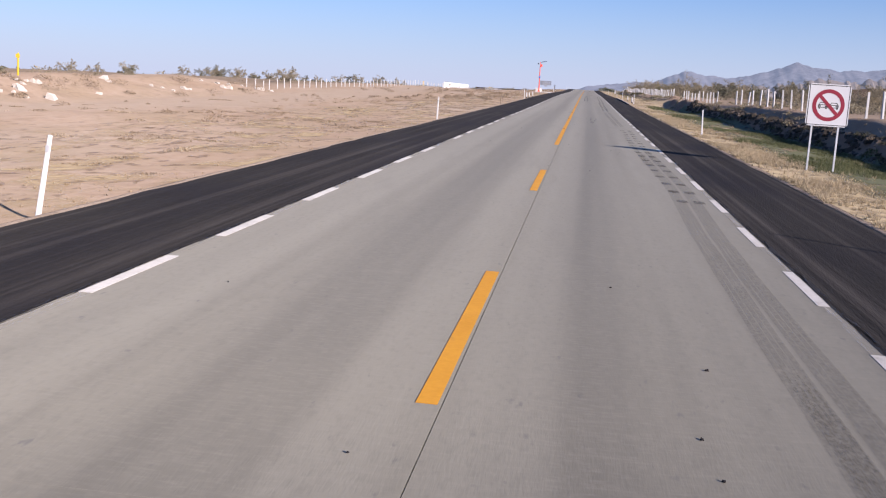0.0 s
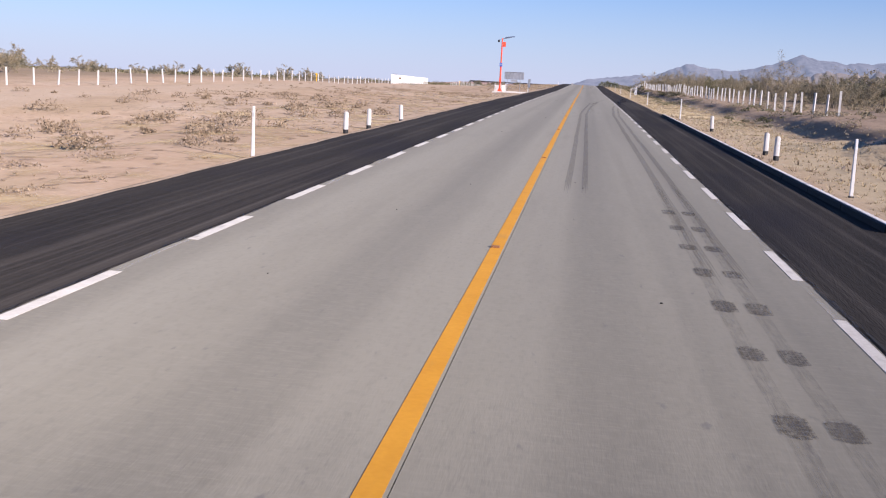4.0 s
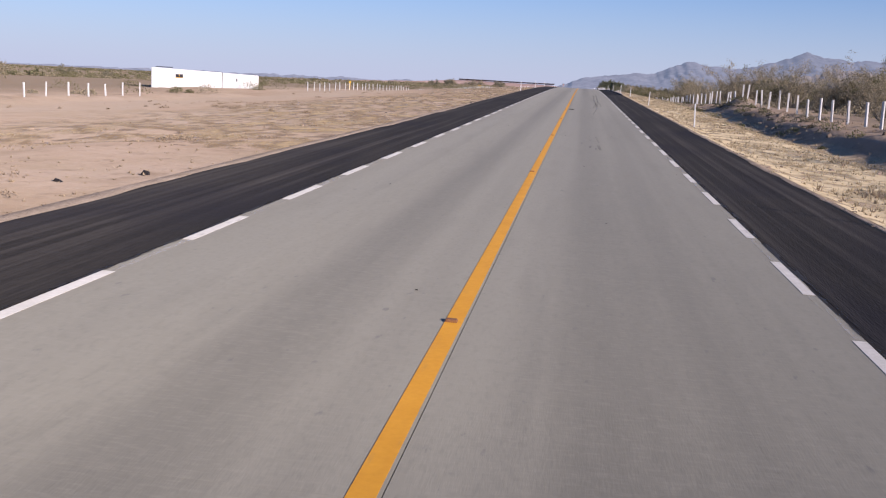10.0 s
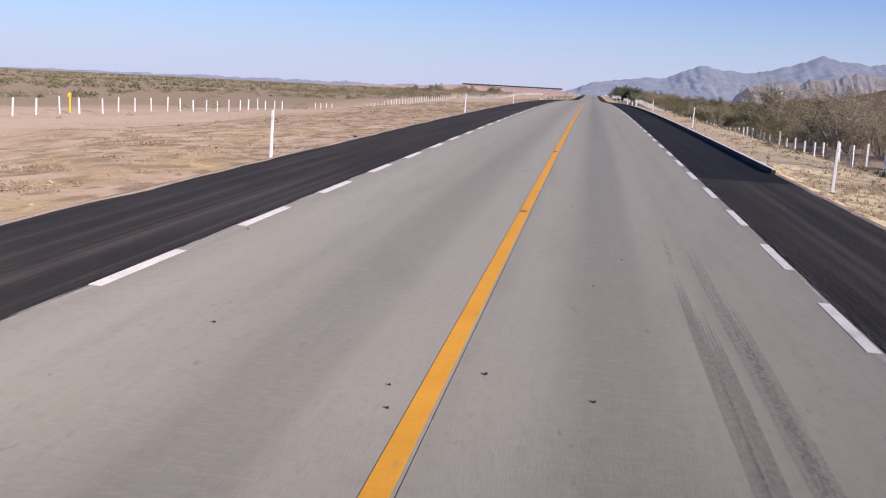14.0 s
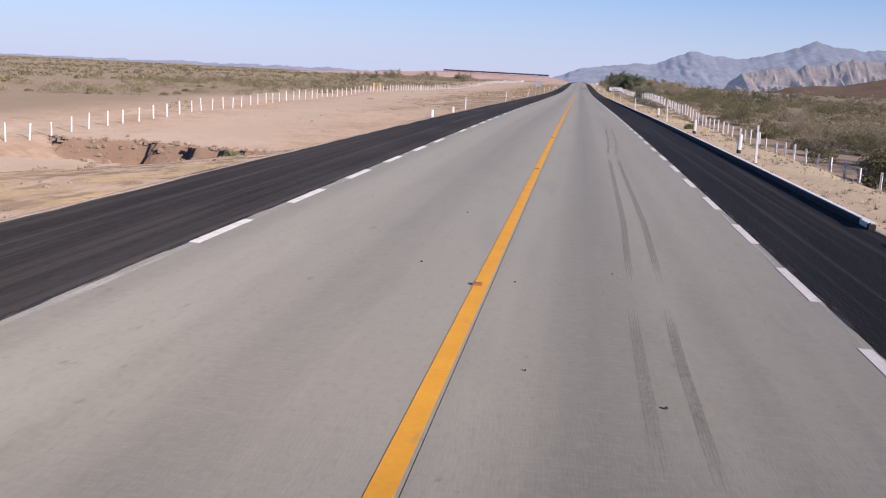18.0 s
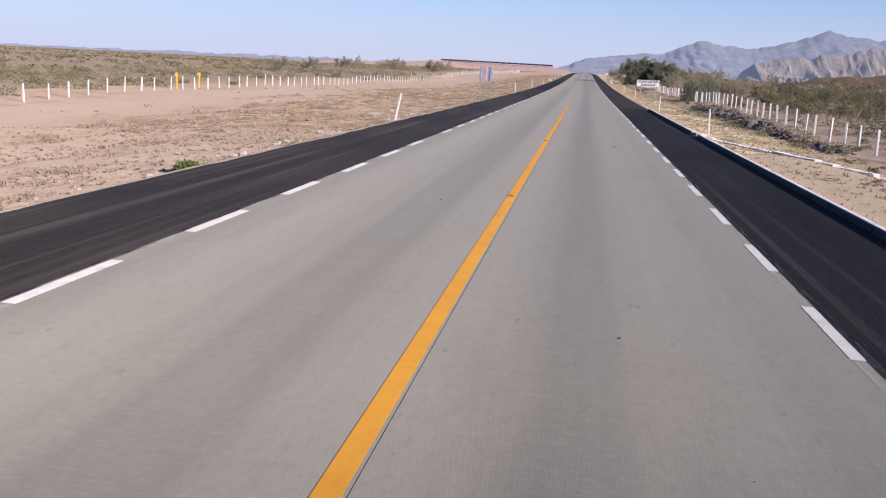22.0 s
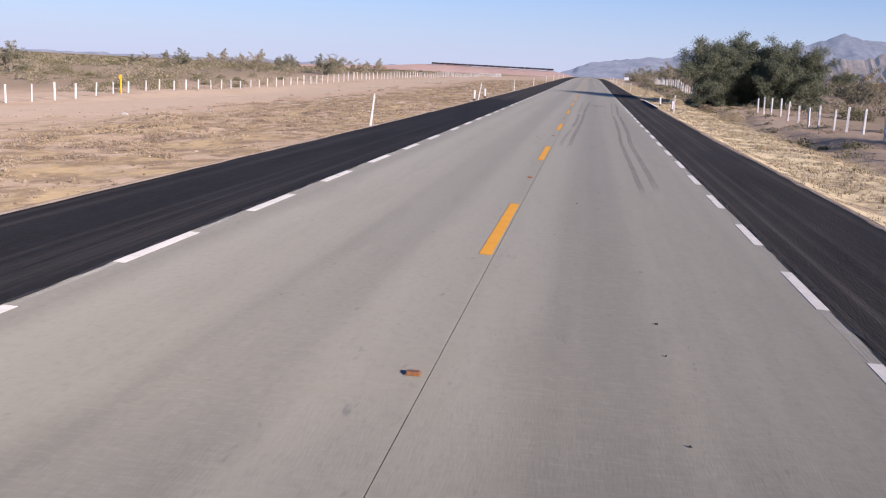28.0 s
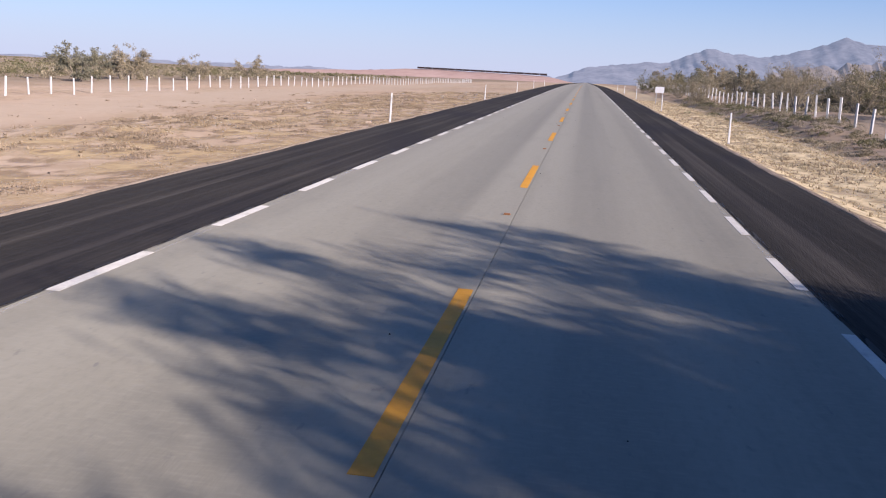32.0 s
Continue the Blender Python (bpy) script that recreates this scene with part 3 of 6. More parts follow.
# gravel and sand lapping over the edges of the asphalt
for side, name in ((-1, "gravel_edge_left"), (1, "gravel_edge_right")):
    ey = np.arange(-20, 1100, 0.7)
    ex = 6.03 + 0.05 * lattice(ey * 0, ey, 4, 81 + side) + 0.045 * lattice(ey * 0, ey, 1.3, 84 + side)
    if side < 0:
        ex = ex - 0.17 * ease((ey - 196) / 15) * ease((344 - ey) / 15)
    EX = side * np.stack([ex * 0 + 6.5 + 0.2 * lattice(ey * 0, ey, 2, 87), ex * 0 + 6.15, ex + 0.05, ex], 1)
    EY = np.repeat(ey[:, None], 4, 1)
    EZ = road_z(EX, EY) + np.array([-0.2, 0.0, 0.008, -0.012])[None]
    EZ[:, 0] = ground_z(EX[:, 0], EY[:, 0]) - 0.01
    EZ[:, 1] = np.maximum(EZ[:, 1], ground_z(EX[:, 1], EY[:, 1]) + 0.004)
    k = (np.arange(len(ey) - 1)[:, None] * 4 + np.arange(3)[None, :]).ravel()
    if side > 0:
        quads = [q for q in k if not any(a - 1 < ey[q // 4] < b + 1 for a, b in ((126, 178), (413, 509), (511, 647), (649, 682), (847, 867)))]
        k = np.array(quads)
    gravel_edge = new(name, sheet(name, np.stack([EX, EY, EZ], -1).reshape(-1, 3), np.stack([k, k + 1, k + 5, k + 4], 1), verge_gravel, smooth=True))
    tagged(gravel_edge, "strip of gravel and sand lapping over the asphalt edge", "gravel", kind="structure")

# ---- painted lines: every dash is a piece of its own ----


def slope_pose(x, y, lift=0.004):
    s = float(grade(y + 1) - grade(y - 1)) / 2
    return Matrix.Translation((x, y, float(road_z(x, y)) + lift)) @ Euler((math.atan(s), -math.atan(FALL), 0)).to_matrix().to_4x4()


def slab(name, w, l, h, material):
    return box(name, (w, l, h), material, (0, 0, h / 2 - 0.005))


edge_line_right = tagged(new("edge_line_right"), "broken white edge line of short dashes", "road marking", kind="structure")
edge_line_left = tagged(new("edge_line_left"), "broken white edge line of short dashes", "road marking", kind="structure")
centre_line = tagged(new("centre_line"), "amber-yellow centre line, solid between dashed ends", "road marking", kind="structure")
white_dash = slab("dash", 0.13, 2.08, 0.005, white_paint)
PITCH = 4.12
for k in range(-4, 300):
    y = 3.475 + PITCH * k - 1.04
    part("dash", white_dash, edge_line_right, at=slope_pose(3.6 + 0.012 * math.sin(k * 1.7), y))
# the far ends of the dashes on the other side, stretch by stretch
LEFT_PHASE = [(0, 1.0), (30, 3.9), (57, 2.6), (85, 3.3), (168, 1.85), (196, 0.45), (223, 1.0), (250, 0.36), (277, 0.0), (305, 0.3), (333, 1.25), (360, 0.6),
              (388, -0.3), (470, 1.75), (498, 0.2), (525, 3.2), (552, 1.5), (580, 0.45), (607, 3.2), (635, 1.6), (662, 3.86), (690, 1.72), (772, 3.2), (800, 0.0),
              (828, 2.5), (855, 3.67), (880, 0.82), (2000, 0.82)]
last_top = 12.8
for (y0, phase), (y1, _) in zip([(12, 1.0)] + LEFT_PHASE[1:-1], LEFT_PHASE[1:]):
    k = math.ceil((y0 + 2 - 3.475 - phase) / PITCH)
    while 3.475 + phase + PITCH * k < min(y1 + 2, 1230):
        if 3.475 + phase + PITCH * k - last_top < 3.3:
            k += 1
            continue
        last_top = 3.475 + phase + PITCH * k
        part("dash", white_dash, edge_line_left, at=slope_pose(-3.51 + 0.012 * math.sin(k * 2.1), 3.475 + phase + PITCH * k - 1.04))
        k += 1
for y in (1.5, 5.5, 9.2, 12.8):
    part("dash", white_dash, edge_line_left, at=slope_pose(-3.51, y - 1.04))
yellow_dash = slab("dash", 0.15, 5.0, 0.005, yellow_paint)
for y in [7.45 - 14.68, 7.45, 21.6]:
    part("dash", yellow_dash, centre_line, at=slope_pose(0.0, y))
part("dash", slab("dash", 0.15, 5.8, 0.005, yellow_paint), centre_line, at=slope_pose(0.0, 694.9))
DASH_TOPS = [697.8] + [711.2 + 15.06 * k for k in range(5)] + [786.5, 800.6, 814.9, 831.2, 845.3, 860.2, 874.2] + [889.7 + 14.76 * k for k in range(22)]
for y in DASH_TOPS[1:]:
    part("dash", yellow_dash, centre_line, at=slope_pose(0.0, y - 2.5))
solid_y = np.arange(34.9, 681.2, 3.0)
part("stripe", ribbon("stripe", -0.078, 0.078, 0.004, 0.003, yellow_paint, y=solid_y), centre_line, "solid amber-yellow stripe")

# ---- mountains ----
FAR_X = [-2600, -1400, -700, -353, -120, -60, 20, 130, 230, 300, 365, 430, 520, 590, 680, 790, 860, 922, 1020, 1105, 1190, 1500, 2000, 2700, 3600]
FAR_Z = [12, 18, 22, 28, 30, 52, 72, 84, 100, 97, 130, 160, 145, 138, 142, 172, 193, 221, 199, 190, 195, 215, 180, 160, 120]
mx = np.linspace(-2600, 3600, 760)
my = np.linspace(0, 1, 56)
MX, MY = np.meshgrid(mx, my)
crest = np.interp(mx, FAR_X, FAR_Z)[None, :] + 5 * lattice(MX, MX * 0, 38, 21) + 2.5 * lattice(MX, MX * 0, 15, 22)
ridge = 1 - np.abs(lattice(MX + 60 * lattice(MX, MY * 400, 150, 27), MY * 190, 95, 23))
ridge2 = 1 - np.abs(lattice(MX + 30 * MY + 22 * lattice(MX, MY * 500, 80, 28), MY * 110, 38, 24))
ridge3 = 1 - np.abs(lattice(MX - 20 * MY + 12 * lattice(MX, MY * 500, 50, 29), MY * 90, 21, 26))
MZ = crest * (MY ** 0.9) * (1 - (1 - MY) * (0.42 * ridge + 0.22 * ridge2 + 0.14 * ridge3) * (MY > 0.02)) - 6
MYW = 4150 + 720 * MY + 40 * lattice(MX, MY * 700, 120, 25) * (1 - MY)
k = (np.arange(55)[:, None] * 760 + np.arange(759)[None, :]).ravel()
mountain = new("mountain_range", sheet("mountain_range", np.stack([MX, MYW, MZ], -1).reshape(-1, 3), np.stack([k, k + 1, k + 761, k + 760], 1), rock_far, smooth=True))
tagged(mountain, "bare desert mountains on the horizon, coloured grey-mauve for haze", "mountain", kind="structure")
NEAR_X = [380, 400, 440, 500, 560, 615, 670, 720, 790, 1000, 1500, 2200]
NEAR_Z = [0, 34, 62, 70, 71, 80, 88, 95, 96, 100, 90, 80]
bx = np.linspace(380, 2200, 300)
by = np.linspace(0, 1, 30)
BX, BY = np.meshgrid(bx, by)
top = np.interp(bx, NEAR_X, NEAR_Z)[None, :] * (1 + 0.12 * lattice(BX, BX * 0, 30, 31) + 0.06 * lattice(BX, BX * 0, 11, 32))
gully = 1 - np.abs(lattice(BX + 20 * BY + 14 * lattice(BX, BY * 90, 45, 35), BY * 30, 30, 33))
gully2 = 1 - np.abs(lattice(BX + 6 * lattice(BX, BY * 90, 20, 36), BY * 40, 12, 34))
BZ = top * (BY ** 0.75) * (1 - (1 - BY) * (0.45 * gully + 0.4 * gully2)) - 2
BYW = 3230 + 190 * BY + 55 * (gully - 0.5) * (1 - BY)
k = (np.arange(29)[:, None] * 300 + np.arange(299)[None, :]).ravel()
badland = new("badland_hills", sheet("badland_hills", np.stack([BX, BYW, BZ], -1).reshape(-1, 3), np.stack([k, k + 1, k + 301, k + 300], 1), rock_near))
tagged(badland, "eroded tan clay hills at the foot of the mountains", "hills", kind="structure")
# a dark brown slope that rises in front of them
hx, hy = np.linspace(215, 1100, 140), np.linspace(0, 1, 14)
HX, HY = np.meshgrid(hx, hy)
brow = np.interp(hx, [215, 245, 295, 318, 345, 365, 430, 560, 800, 1100], [6, 17, 19, 23, 29, 34, 42, 50, 44, 20])[None, :] + 0.8 * lattice(HX, HX * 0, 17, 43)
HZ = brow * HY ** 0.8 * (1 - 0.25 * (1 - HY) * (1 - np.abs(lattice(HX, HY * 60, 26, 44)))) - 1
k = (np.arange(13)[:, None] * 140 + np.arange(139)[None, :]).ravel()
slope = new("brown_slope", sheet("brown_slope", np.stack([HX, 1640 + 120 * HY, HZ], -1).reshape(-1, 3), np.stack([k, k + 1, k + 141, k + 140], 1), slope_earth, smooth=True))
tagged(slope, "low brown scrub-covered slope before the clay hills", "hill", kind="structure")
# a low reddish mesa with a long dark train on it
tx = np.linspace(-620, -20, 120)
ty = np.linspace(0, 1, 10)
TX, TY = np.meshgrid(tx, ty)
lip = np.interp(tx, [-620, -460, -380, -330, -290, -240, -150, -80, -50, -20], [2, 9, 12, 15, 18.5, 18.5, 18, 17, 14, 8])[None, :]
TZ = lip * np.minimum(1, TY * 1.9) ** 0.8 + 0.8 * lattice(TX, TY * 100, 22, 41) - 1.5
k = (np.arange(9)[:, None] * 120 + np.arange(119)[None, :]).ravel()
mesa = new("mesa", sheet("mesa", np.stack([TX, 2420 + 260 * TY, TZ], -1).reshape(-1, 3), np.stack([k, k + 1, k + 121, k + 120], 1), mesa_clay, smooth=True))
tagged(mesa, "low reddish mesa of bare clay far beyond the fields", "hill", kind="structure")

# ---- posts along the road ----
rnd = random.Random(7)


def stand(x, y, rx=0.0, ry=0.0, rz=0.0, sink=0.05):
    return Matrix.Translation((x, y, gz(x, y) - sink)) @ Euler((radians(rx), radians(ry), radians(rz))).to_matrix().to_4x4()


def delineator(m):
    """A slim white flexible post with a rounded top and a small reflector."""
    ob = thing("delineator_post", m, "slim white roadside delineator post in the gravel verge", "roadside post", "delineator posts")
    bm = add_box(bmesh.new(), (0.085, 0.045, 1.34), (0, 0, 0.67), 0.012)
    for v in bm.verts:
        if v.co.z > 1.27:
            v.co.x *= 0.75
    part("post", mesh_of("post", bm, post_plastic), ob)
    part("reflector", box("reflector", (0.06, 0.012, 0.1), pale_lens, (0, -0.028, 1.14), 0.004), ob, "small pale reflector plate")
    part("foot", rod("foot", 0.085, 0.06, 0.09, base_stone), ob, "rough concrete foot")
    return ob


stake = thing("wooden_stake", stand(-6.71, 93.7, 0, -7, 10), "thin bare wooden stake leaning in the gravel verge", "stake")
stake_wood = shade("bare stake wood", (0.247, 0.179, 0.111), (0.346, 0.271, 0.185), 6, rough=0.85, stretch=(1, 1, 0.1))
part("pole", rod("pole", 0.034, 0.024, 1.32, stake_wood), stake)
part("foot", rod("foot", 0.09, 0.05, 0.12, base_stone), stake, "rough lump of concrete")

first_delineator = delineator(stand(-6.95, 12.5, 0, 9.5))
LEAN = {54.3: 1.5, 132.9: 0, 408.9: 2, 488.8: 0, 645.3: 11, 725: 0, 808: 5.5, 842.5: 9}
for y in [54.3, 132.9, 254.6, 408.9, 449.1, 488.8, 566, 606.3, 645.3, 725, 764, 808, 842.5, 882.8, 923, 963, 1003, 1043, 1083]:
    copy_thing(first_delineator, stand((-6.65 if y in (645.3, 842.5) else -6.95) + rnd.uniform(-0.1, 0.1), y, rnd.uniform(-1.5, 1.5), LEAN.get(y, rnd.uniform(-1, 2.5)), rnd.uniform(-12, 12)))
for y in [13, 52.9, 132.1, 175, 213.4, 252.9, 292, 331, 370.8, 410, 448, 488.4, 528.3, 565.5, 606.5, 652, 684.8, 725.5, 761.5, 842, 923.2, 963, 1003, 1043, 1083]:
    copy_thing(first_delineator, stand(6.95 + rnd.uniform(-0.1, 0.1), y, rnd.uniform(-1.5, 1.5), rnd.uniform(-2, 3.0), rnd.uniform(-12, 12)))


def culvert_marker(m):
    """A short round-topped masonry post with a black foot."""
    ob = thing("culvert_marker", m, "short white masonry post with a black-painted foot beside a culvert", "marker post", "culvert markers")
    part("shaft", rod("shaft", 0.088, 0.082, 0.62, post_white, (0, 0, 0.2), 14, cap=0.03), ob)
    part("foot", rod("foot", 0.092, 0.089, 0.2, black_paint, sides=14), ob, "black-painted foot")
    return ob


first_marker = culvert_marker(stand(-7.3, 144.4))
for x, y in [(-7.1, 147.4), (-6.9, 153.3), (-7.1, 549.8), (-7.25, 560.6), (-7.3, 846.5), (-7.3, 854.5),
             (7.1, 142.7), (7.15, 145), (7.2, 161), (7.2, 534.4), (7.2, 550.6), (7.5, 582), (7.3, 849.5), (7.2, 861.5)]:
    copy_thing(first_marker, stand(x, y, rnd.uniform(-2, 2), rnd.uniform(-2, 2), rnd.uniform(0, 90)))


def sign_thing(name, m, label, legs, leg_z, leg_r=0.028, category="road sign"):
    ob = thing(name, m, label, category)
    for x in legs:
        part("leg", box("leg", (leg_r * 2, leg_r * 1.5, leg_z), steel, (x, 0.03, leg_z / 2), 0.004), ob, "galvanised steel leg")
    return ob


def plate(name, w, h, z, material, y=0.0, thick=0.006, x=0.0, corner=0.06):
    """A thin upright plate with cut corners, facing -y, centred at height z."""
    bm = bmesh.new()
    c = min(w, h) * corner
    outline = [(-w / 2 + c, -h / 2), (w / 2 - c, -h / 2), (w / 2, -h / 2 + c), (w / 2, h / 2 - c), (w / 2 - c, h / 2), (-w / 2 + c, h / 2), (-w / 2, h / 2 - c), (-w / 2, -h / 2 + c)]
    front = [bm.verts.new((x + a, y - thick / 2, z + b)) for a, b in outline]
    back = [bm.verts.new((x + a, y + thick / 2, z + b)) for a, b in outline]
    bm.faces.new(front)
    bm.faces.new(back[::-1])
    for i in range(8):
        j = (i + 1) % 8
        bm.faces.new((front[j], front[i], back[i], back[j]))
    bmesh.ops.recalc_face_normals(bm, faces=bm.faces)
    return mesh_of(name, bm, material)


def ring(name, r0, r1, z, material, y, thick=0.004, parts=40):
    bm = bmesh.new()
    loops = []
    for r, d in ((r1, -thick), (r0, -thick), (r0, 0), (r1, 0)):
        loops.append([bm.verts.new((r * math.cos(i * math.tau / parts), y + d, z + r * math.sin(i * math.tau / parts))) for i in range(parts)])
    for a in range(4):
        p, q = loops[a], loops[(a + 1) % 4]
        for i in range(parts):
            j = (i + 1) % parts
            bm.faces.new((p[i], p[j], q[j], q[i]))
    bmesh.ops.recalc_face_normals(bm, faces=bm.faces)
    return mesh_of(name, bm, material)


def letters(text, size, material, at, bold=0.0, squeeze=1.0):
    """Flat letters that face -y, centred on at."""
    curve = bpy.data.curves.new("letters", "FONT")
    curve.body, curve.size, curve.align_x, curve.align_y, curve.offset = text, size, "CENTER", "CENTER", bold
    curve.extrude = 0.001
    ob = bpy.data.objects.new("letters", curve)
    scene.collection.objects.link(ob)
    me = bpy.data.meshes.new_from_object(ob.evaluated_get(bpy.context.evaluated_depsgraph_get()))
    bpy.data.objects.remove(ob)
    me.transform(Matrix.Translation(at) @ Matrix.Rotation(radians(90), 4, "X") @ Matrix.Diagonal((squeeze, 1, 1, 1)))
    me.name = "letters"
    me.materials.clear()
    me.materials.append(material)
    return me


# the no-overtaking sign
s = sign_thing("no_overtaking_sign", stand(8.22, 31.6, 0, 1, 4), "square white no-overtaking sign on two steel legs", (-0.42, 0.38), 2.7)
b = part("board", plate("board", 1.28, 1.28, 2.06, sign_white, thick=0.012), s, "white reflective square board")
part("rim", ring("rim", 0.37, 0.485, 2.06, sign_red, -0.008), b, "dark red ring")
part("slash", box("slash", (0.1, 0.004, 0.8), sign_red, (0, -0.012, 2.06), turn=Matrix.Rotation(radians(-45), 4, "Y")), b, "dark red diagonal bar")
for x in (-0.165, 0.165):
    bm = bmesh.new()
    for w, h, dx, z in ((0.28, 0.022, 0, 2.065), (0.28, 0.022, 0, 1.99), (0.022, 0.09, -0.13, 2.027), (0.022, 0.09, 0.13, 2.027), (0.17, 0.02, 0, 2.135), (0.06, 0.035, -0.09, 2.027), (0.06, 0.035, 0.09, 2.027),
                        (0.05, 0.04, -0.1, 1.965), (0.05, 0.04, 0.1, 1.965)):
        add_box(bm, (w, 0.003, h), (x + dx, -0.0095, z))
    for dx, a in ((-0.1, 30), (0.1, -30)):
        add_box(bm, (0.02, 0.003, 0.085), (x + dx, -0.0095, 2.1), turn=Matrix.Rotation(radians(a), 4, "Y"))
    part("car_symbol", mesh_of("car_symbol", bm, black_paint), b, "black car outline")
part("border", box("border", (1.2, 0.003, 0.02), black_paint, (0, -0.0085, 2.66)), b)
part("border", box("border", (1.2, 0.003, 0.02), black_paint, (0, -0.0085, 1.46)), b)
part("border", box("border", (0.02, 0.003, 1.18), black_paint, (-0.6, -0.0085, 2.06)), b)
part("border", box("border", (0.02, 0.003, 1.18), black_paint, (0.6, -0.0085, 2.06)), b)

# the call tower on its kerbed bay
MAST = (-10.2, 245.2)
s = thing("call_tower", stand(*MAST, sink=0.0), "tall orange-red emergency call mast with a numbered blue plate", "mast")
part("base", rod("base", 0.56, 0.2, 0.56, tower_red, (0, 0, -0.05), 4, turn=Matrix.Rotation(radians(45), 4, "Z")), s, "flared orange-red foot")
part("pole", rod("pole", 0.12, 0.075, 6.6, tower_red, (0, 0, 0.3), 12), s)
pl = part("number_plate", box("number_plate", (0.34, 0.02, 0.46), sign_blue, (0, -0.13, 3.55), 0.01), s, "blue plate with white figures")
for x, digit in ((-0.075, "1"), (0.075, "3")):
    part("figure", letters(digit, 0.27, sign_white, (x, -0.146, 3.56), 0.006), pl, "white figure")
part("call_box", box("call_box", (0.26, 0.2, 0.5), tower_red, (0.02, -0.18, 1.55), 0.02), s, "orange-red call box")
part("camera_head", rod("camera_head", 0.15, 0.12, 0.28, black_paint, (-0.42, -0.05, 6.42), 14, cap=0.04), s, "dark dome camera")
part("bracket", box("bracket", (0.75, 0.05, 0.05), steel, (-0.1, -0.02, 6.72), 0.01), s, "steel cross bracket")
part("cabinet", box("cabinet", (0.36, 0.26, 0.62), tower_red, (0.3, 0, 6.15), 0.02), s, "red equipment box")
part("panel", box("panel", (1.25, 0.55, 0.035), steel, (0.95, 0, 7.1), 0.006, turn=Matrix.Rotation(radians(-8), 4, "Y") @ Matrix.Rotation(radians(14), 4, "X")), s, "tilted solar panel")
part("arm", rod("arm", 0.03, 0.025, 1.2, steel, (0.0, 0, 6.85), 8, turn=Matrix.Rotation(radians(80), 4, "Y")), s, "thin steel arm")

s = thing("guard_panel", stand(-10.15, 247.3, sink=0.0), "low white concrete guard wall with taller end posts", "barrier")
for x in (-0.85, -0.1, 0.52):
    part("post", box("post", (0.12, 0.14, 1.12), post_white, (x, 0.0 if x < 0.5 else 0.55, 0.54), 0.01), s)
part("wall", box("wall", (0.56, 0.1, 0.92), post_white, (0.2, 0.3, 0.46), 0.01, turn=Matrix.Rotation(radians(40), 4, "Z")), s)
part("wall", box("wall", (0.6, 0.09, 0.9), post_white, (-0.46, 0.05, 0.45), 0.01), s)


def low_kerb(name, p, q, w, h, material, label, category="kerb"):
    """A low kerb from p to q that follows the ground, cut into stones of about 1 m."""
    n = max(2, int(math.dist(p, q) / 1.0))
    ob = tagged(new(name), label, category, kind="structure")
    turn = -math.atan2(q[0] - p[0], q[1] - p[1])
    step = math.dist(p, q) / n
    stone = box("kerb_stone", (w, step - 0.015, h + 0.15), material, (0, 0, h / 2 - 0.075), 0.012)
    for i in range(n):
        t = (i + 0.5) / n
        x, y = p[0] + (q[0] - p[0]) * t, p[1] + (q[1] - p[1]) * t
        part("kerb_stone", stone, ob, at=Matrix.Translation((x, y, gz(x, y))) @ Matrix.Rotation(turn, 4, "Z"))
    return ob


low_kerb("bay_kerb", (-11.0, 243.5), (-6.15, 243.5), 0.22, 0.12, post_white, "whitewashed kerb round the call bay")
low_kerb("bay_kerb", (-10.4, 248.9), (-6.15, 250.0), 0.2, 0.12, post_white, "whitewashed kerb round the call bay")
px, py = np.meshgrid(np.linspace(-10.3, -6.15, 14), np.linspace(243.8, 248.6, 16))
py = py + (px + 10.3) * 0.05 * (py - 243.8)
k = (np.arange(15)[:, None] * 14 + np.arange(13)[None, :]).ravel()
bay = new("gravel_bay", sheet("gravel_bay", np.stack([px, py, ground_z(px, py) + 0.02], -1).reshape(-1, 3), np.stack([k, k + 1, k + 15, k + 14], 1), gravel, smooth=True))
tagged(bay, "grey gravel bay beside the shoulder", "gravel", kind="structure")

# the sign for the other direction, seen from behind
s = sign_thing("direction_sign", stand(-9.08, 255.3, sink=0.1), "wide road sign seen from its ribbed grey back", (-0.92, 0.85), 2.6, 0.035)
b = part("board", plate("board", 2.7, 0.98, 2.4, sign_back, y=0.08), s)
for x in (-1.24, -0.95, -0.5, -0.1, 0.45, 0.88, 1.2):
    part("rib", box("rib", (0.07, 0.05, 0.98), steel, (x, 0.05, 2.4), 0.006), b, "folded steel rib")
part("rib", box("rib", (2.6, 0.04, 0.05), steel, (0, 0.03, 2.86), 0.006), b, "folded steel rib")
part("rib", box("rib", (2.6, 0.04, 0.05), steel, (0, 0.03, 1.9), 0.006), b, "folded steel rib")
part("lower_board", plate("lower_board", 0.9, 0.3, 1.68, sign_back, y=0.08), s, "small grey panel under the board")

s = sign_thing("kilometre_sign", stand(-6.8, 252.4, sink=0.1), "narrow kilometre sign seen from its grey back", (0.0,), 1.9)
part("board", plate("board", 0.3, 1.15, 1.4, sign_back, y=0.07), s)
part("edge", box("edge", (0.025, 0.03, 1.15), black_paint, (0.14, 0.05, 1.4)), s, "dark folded edge")

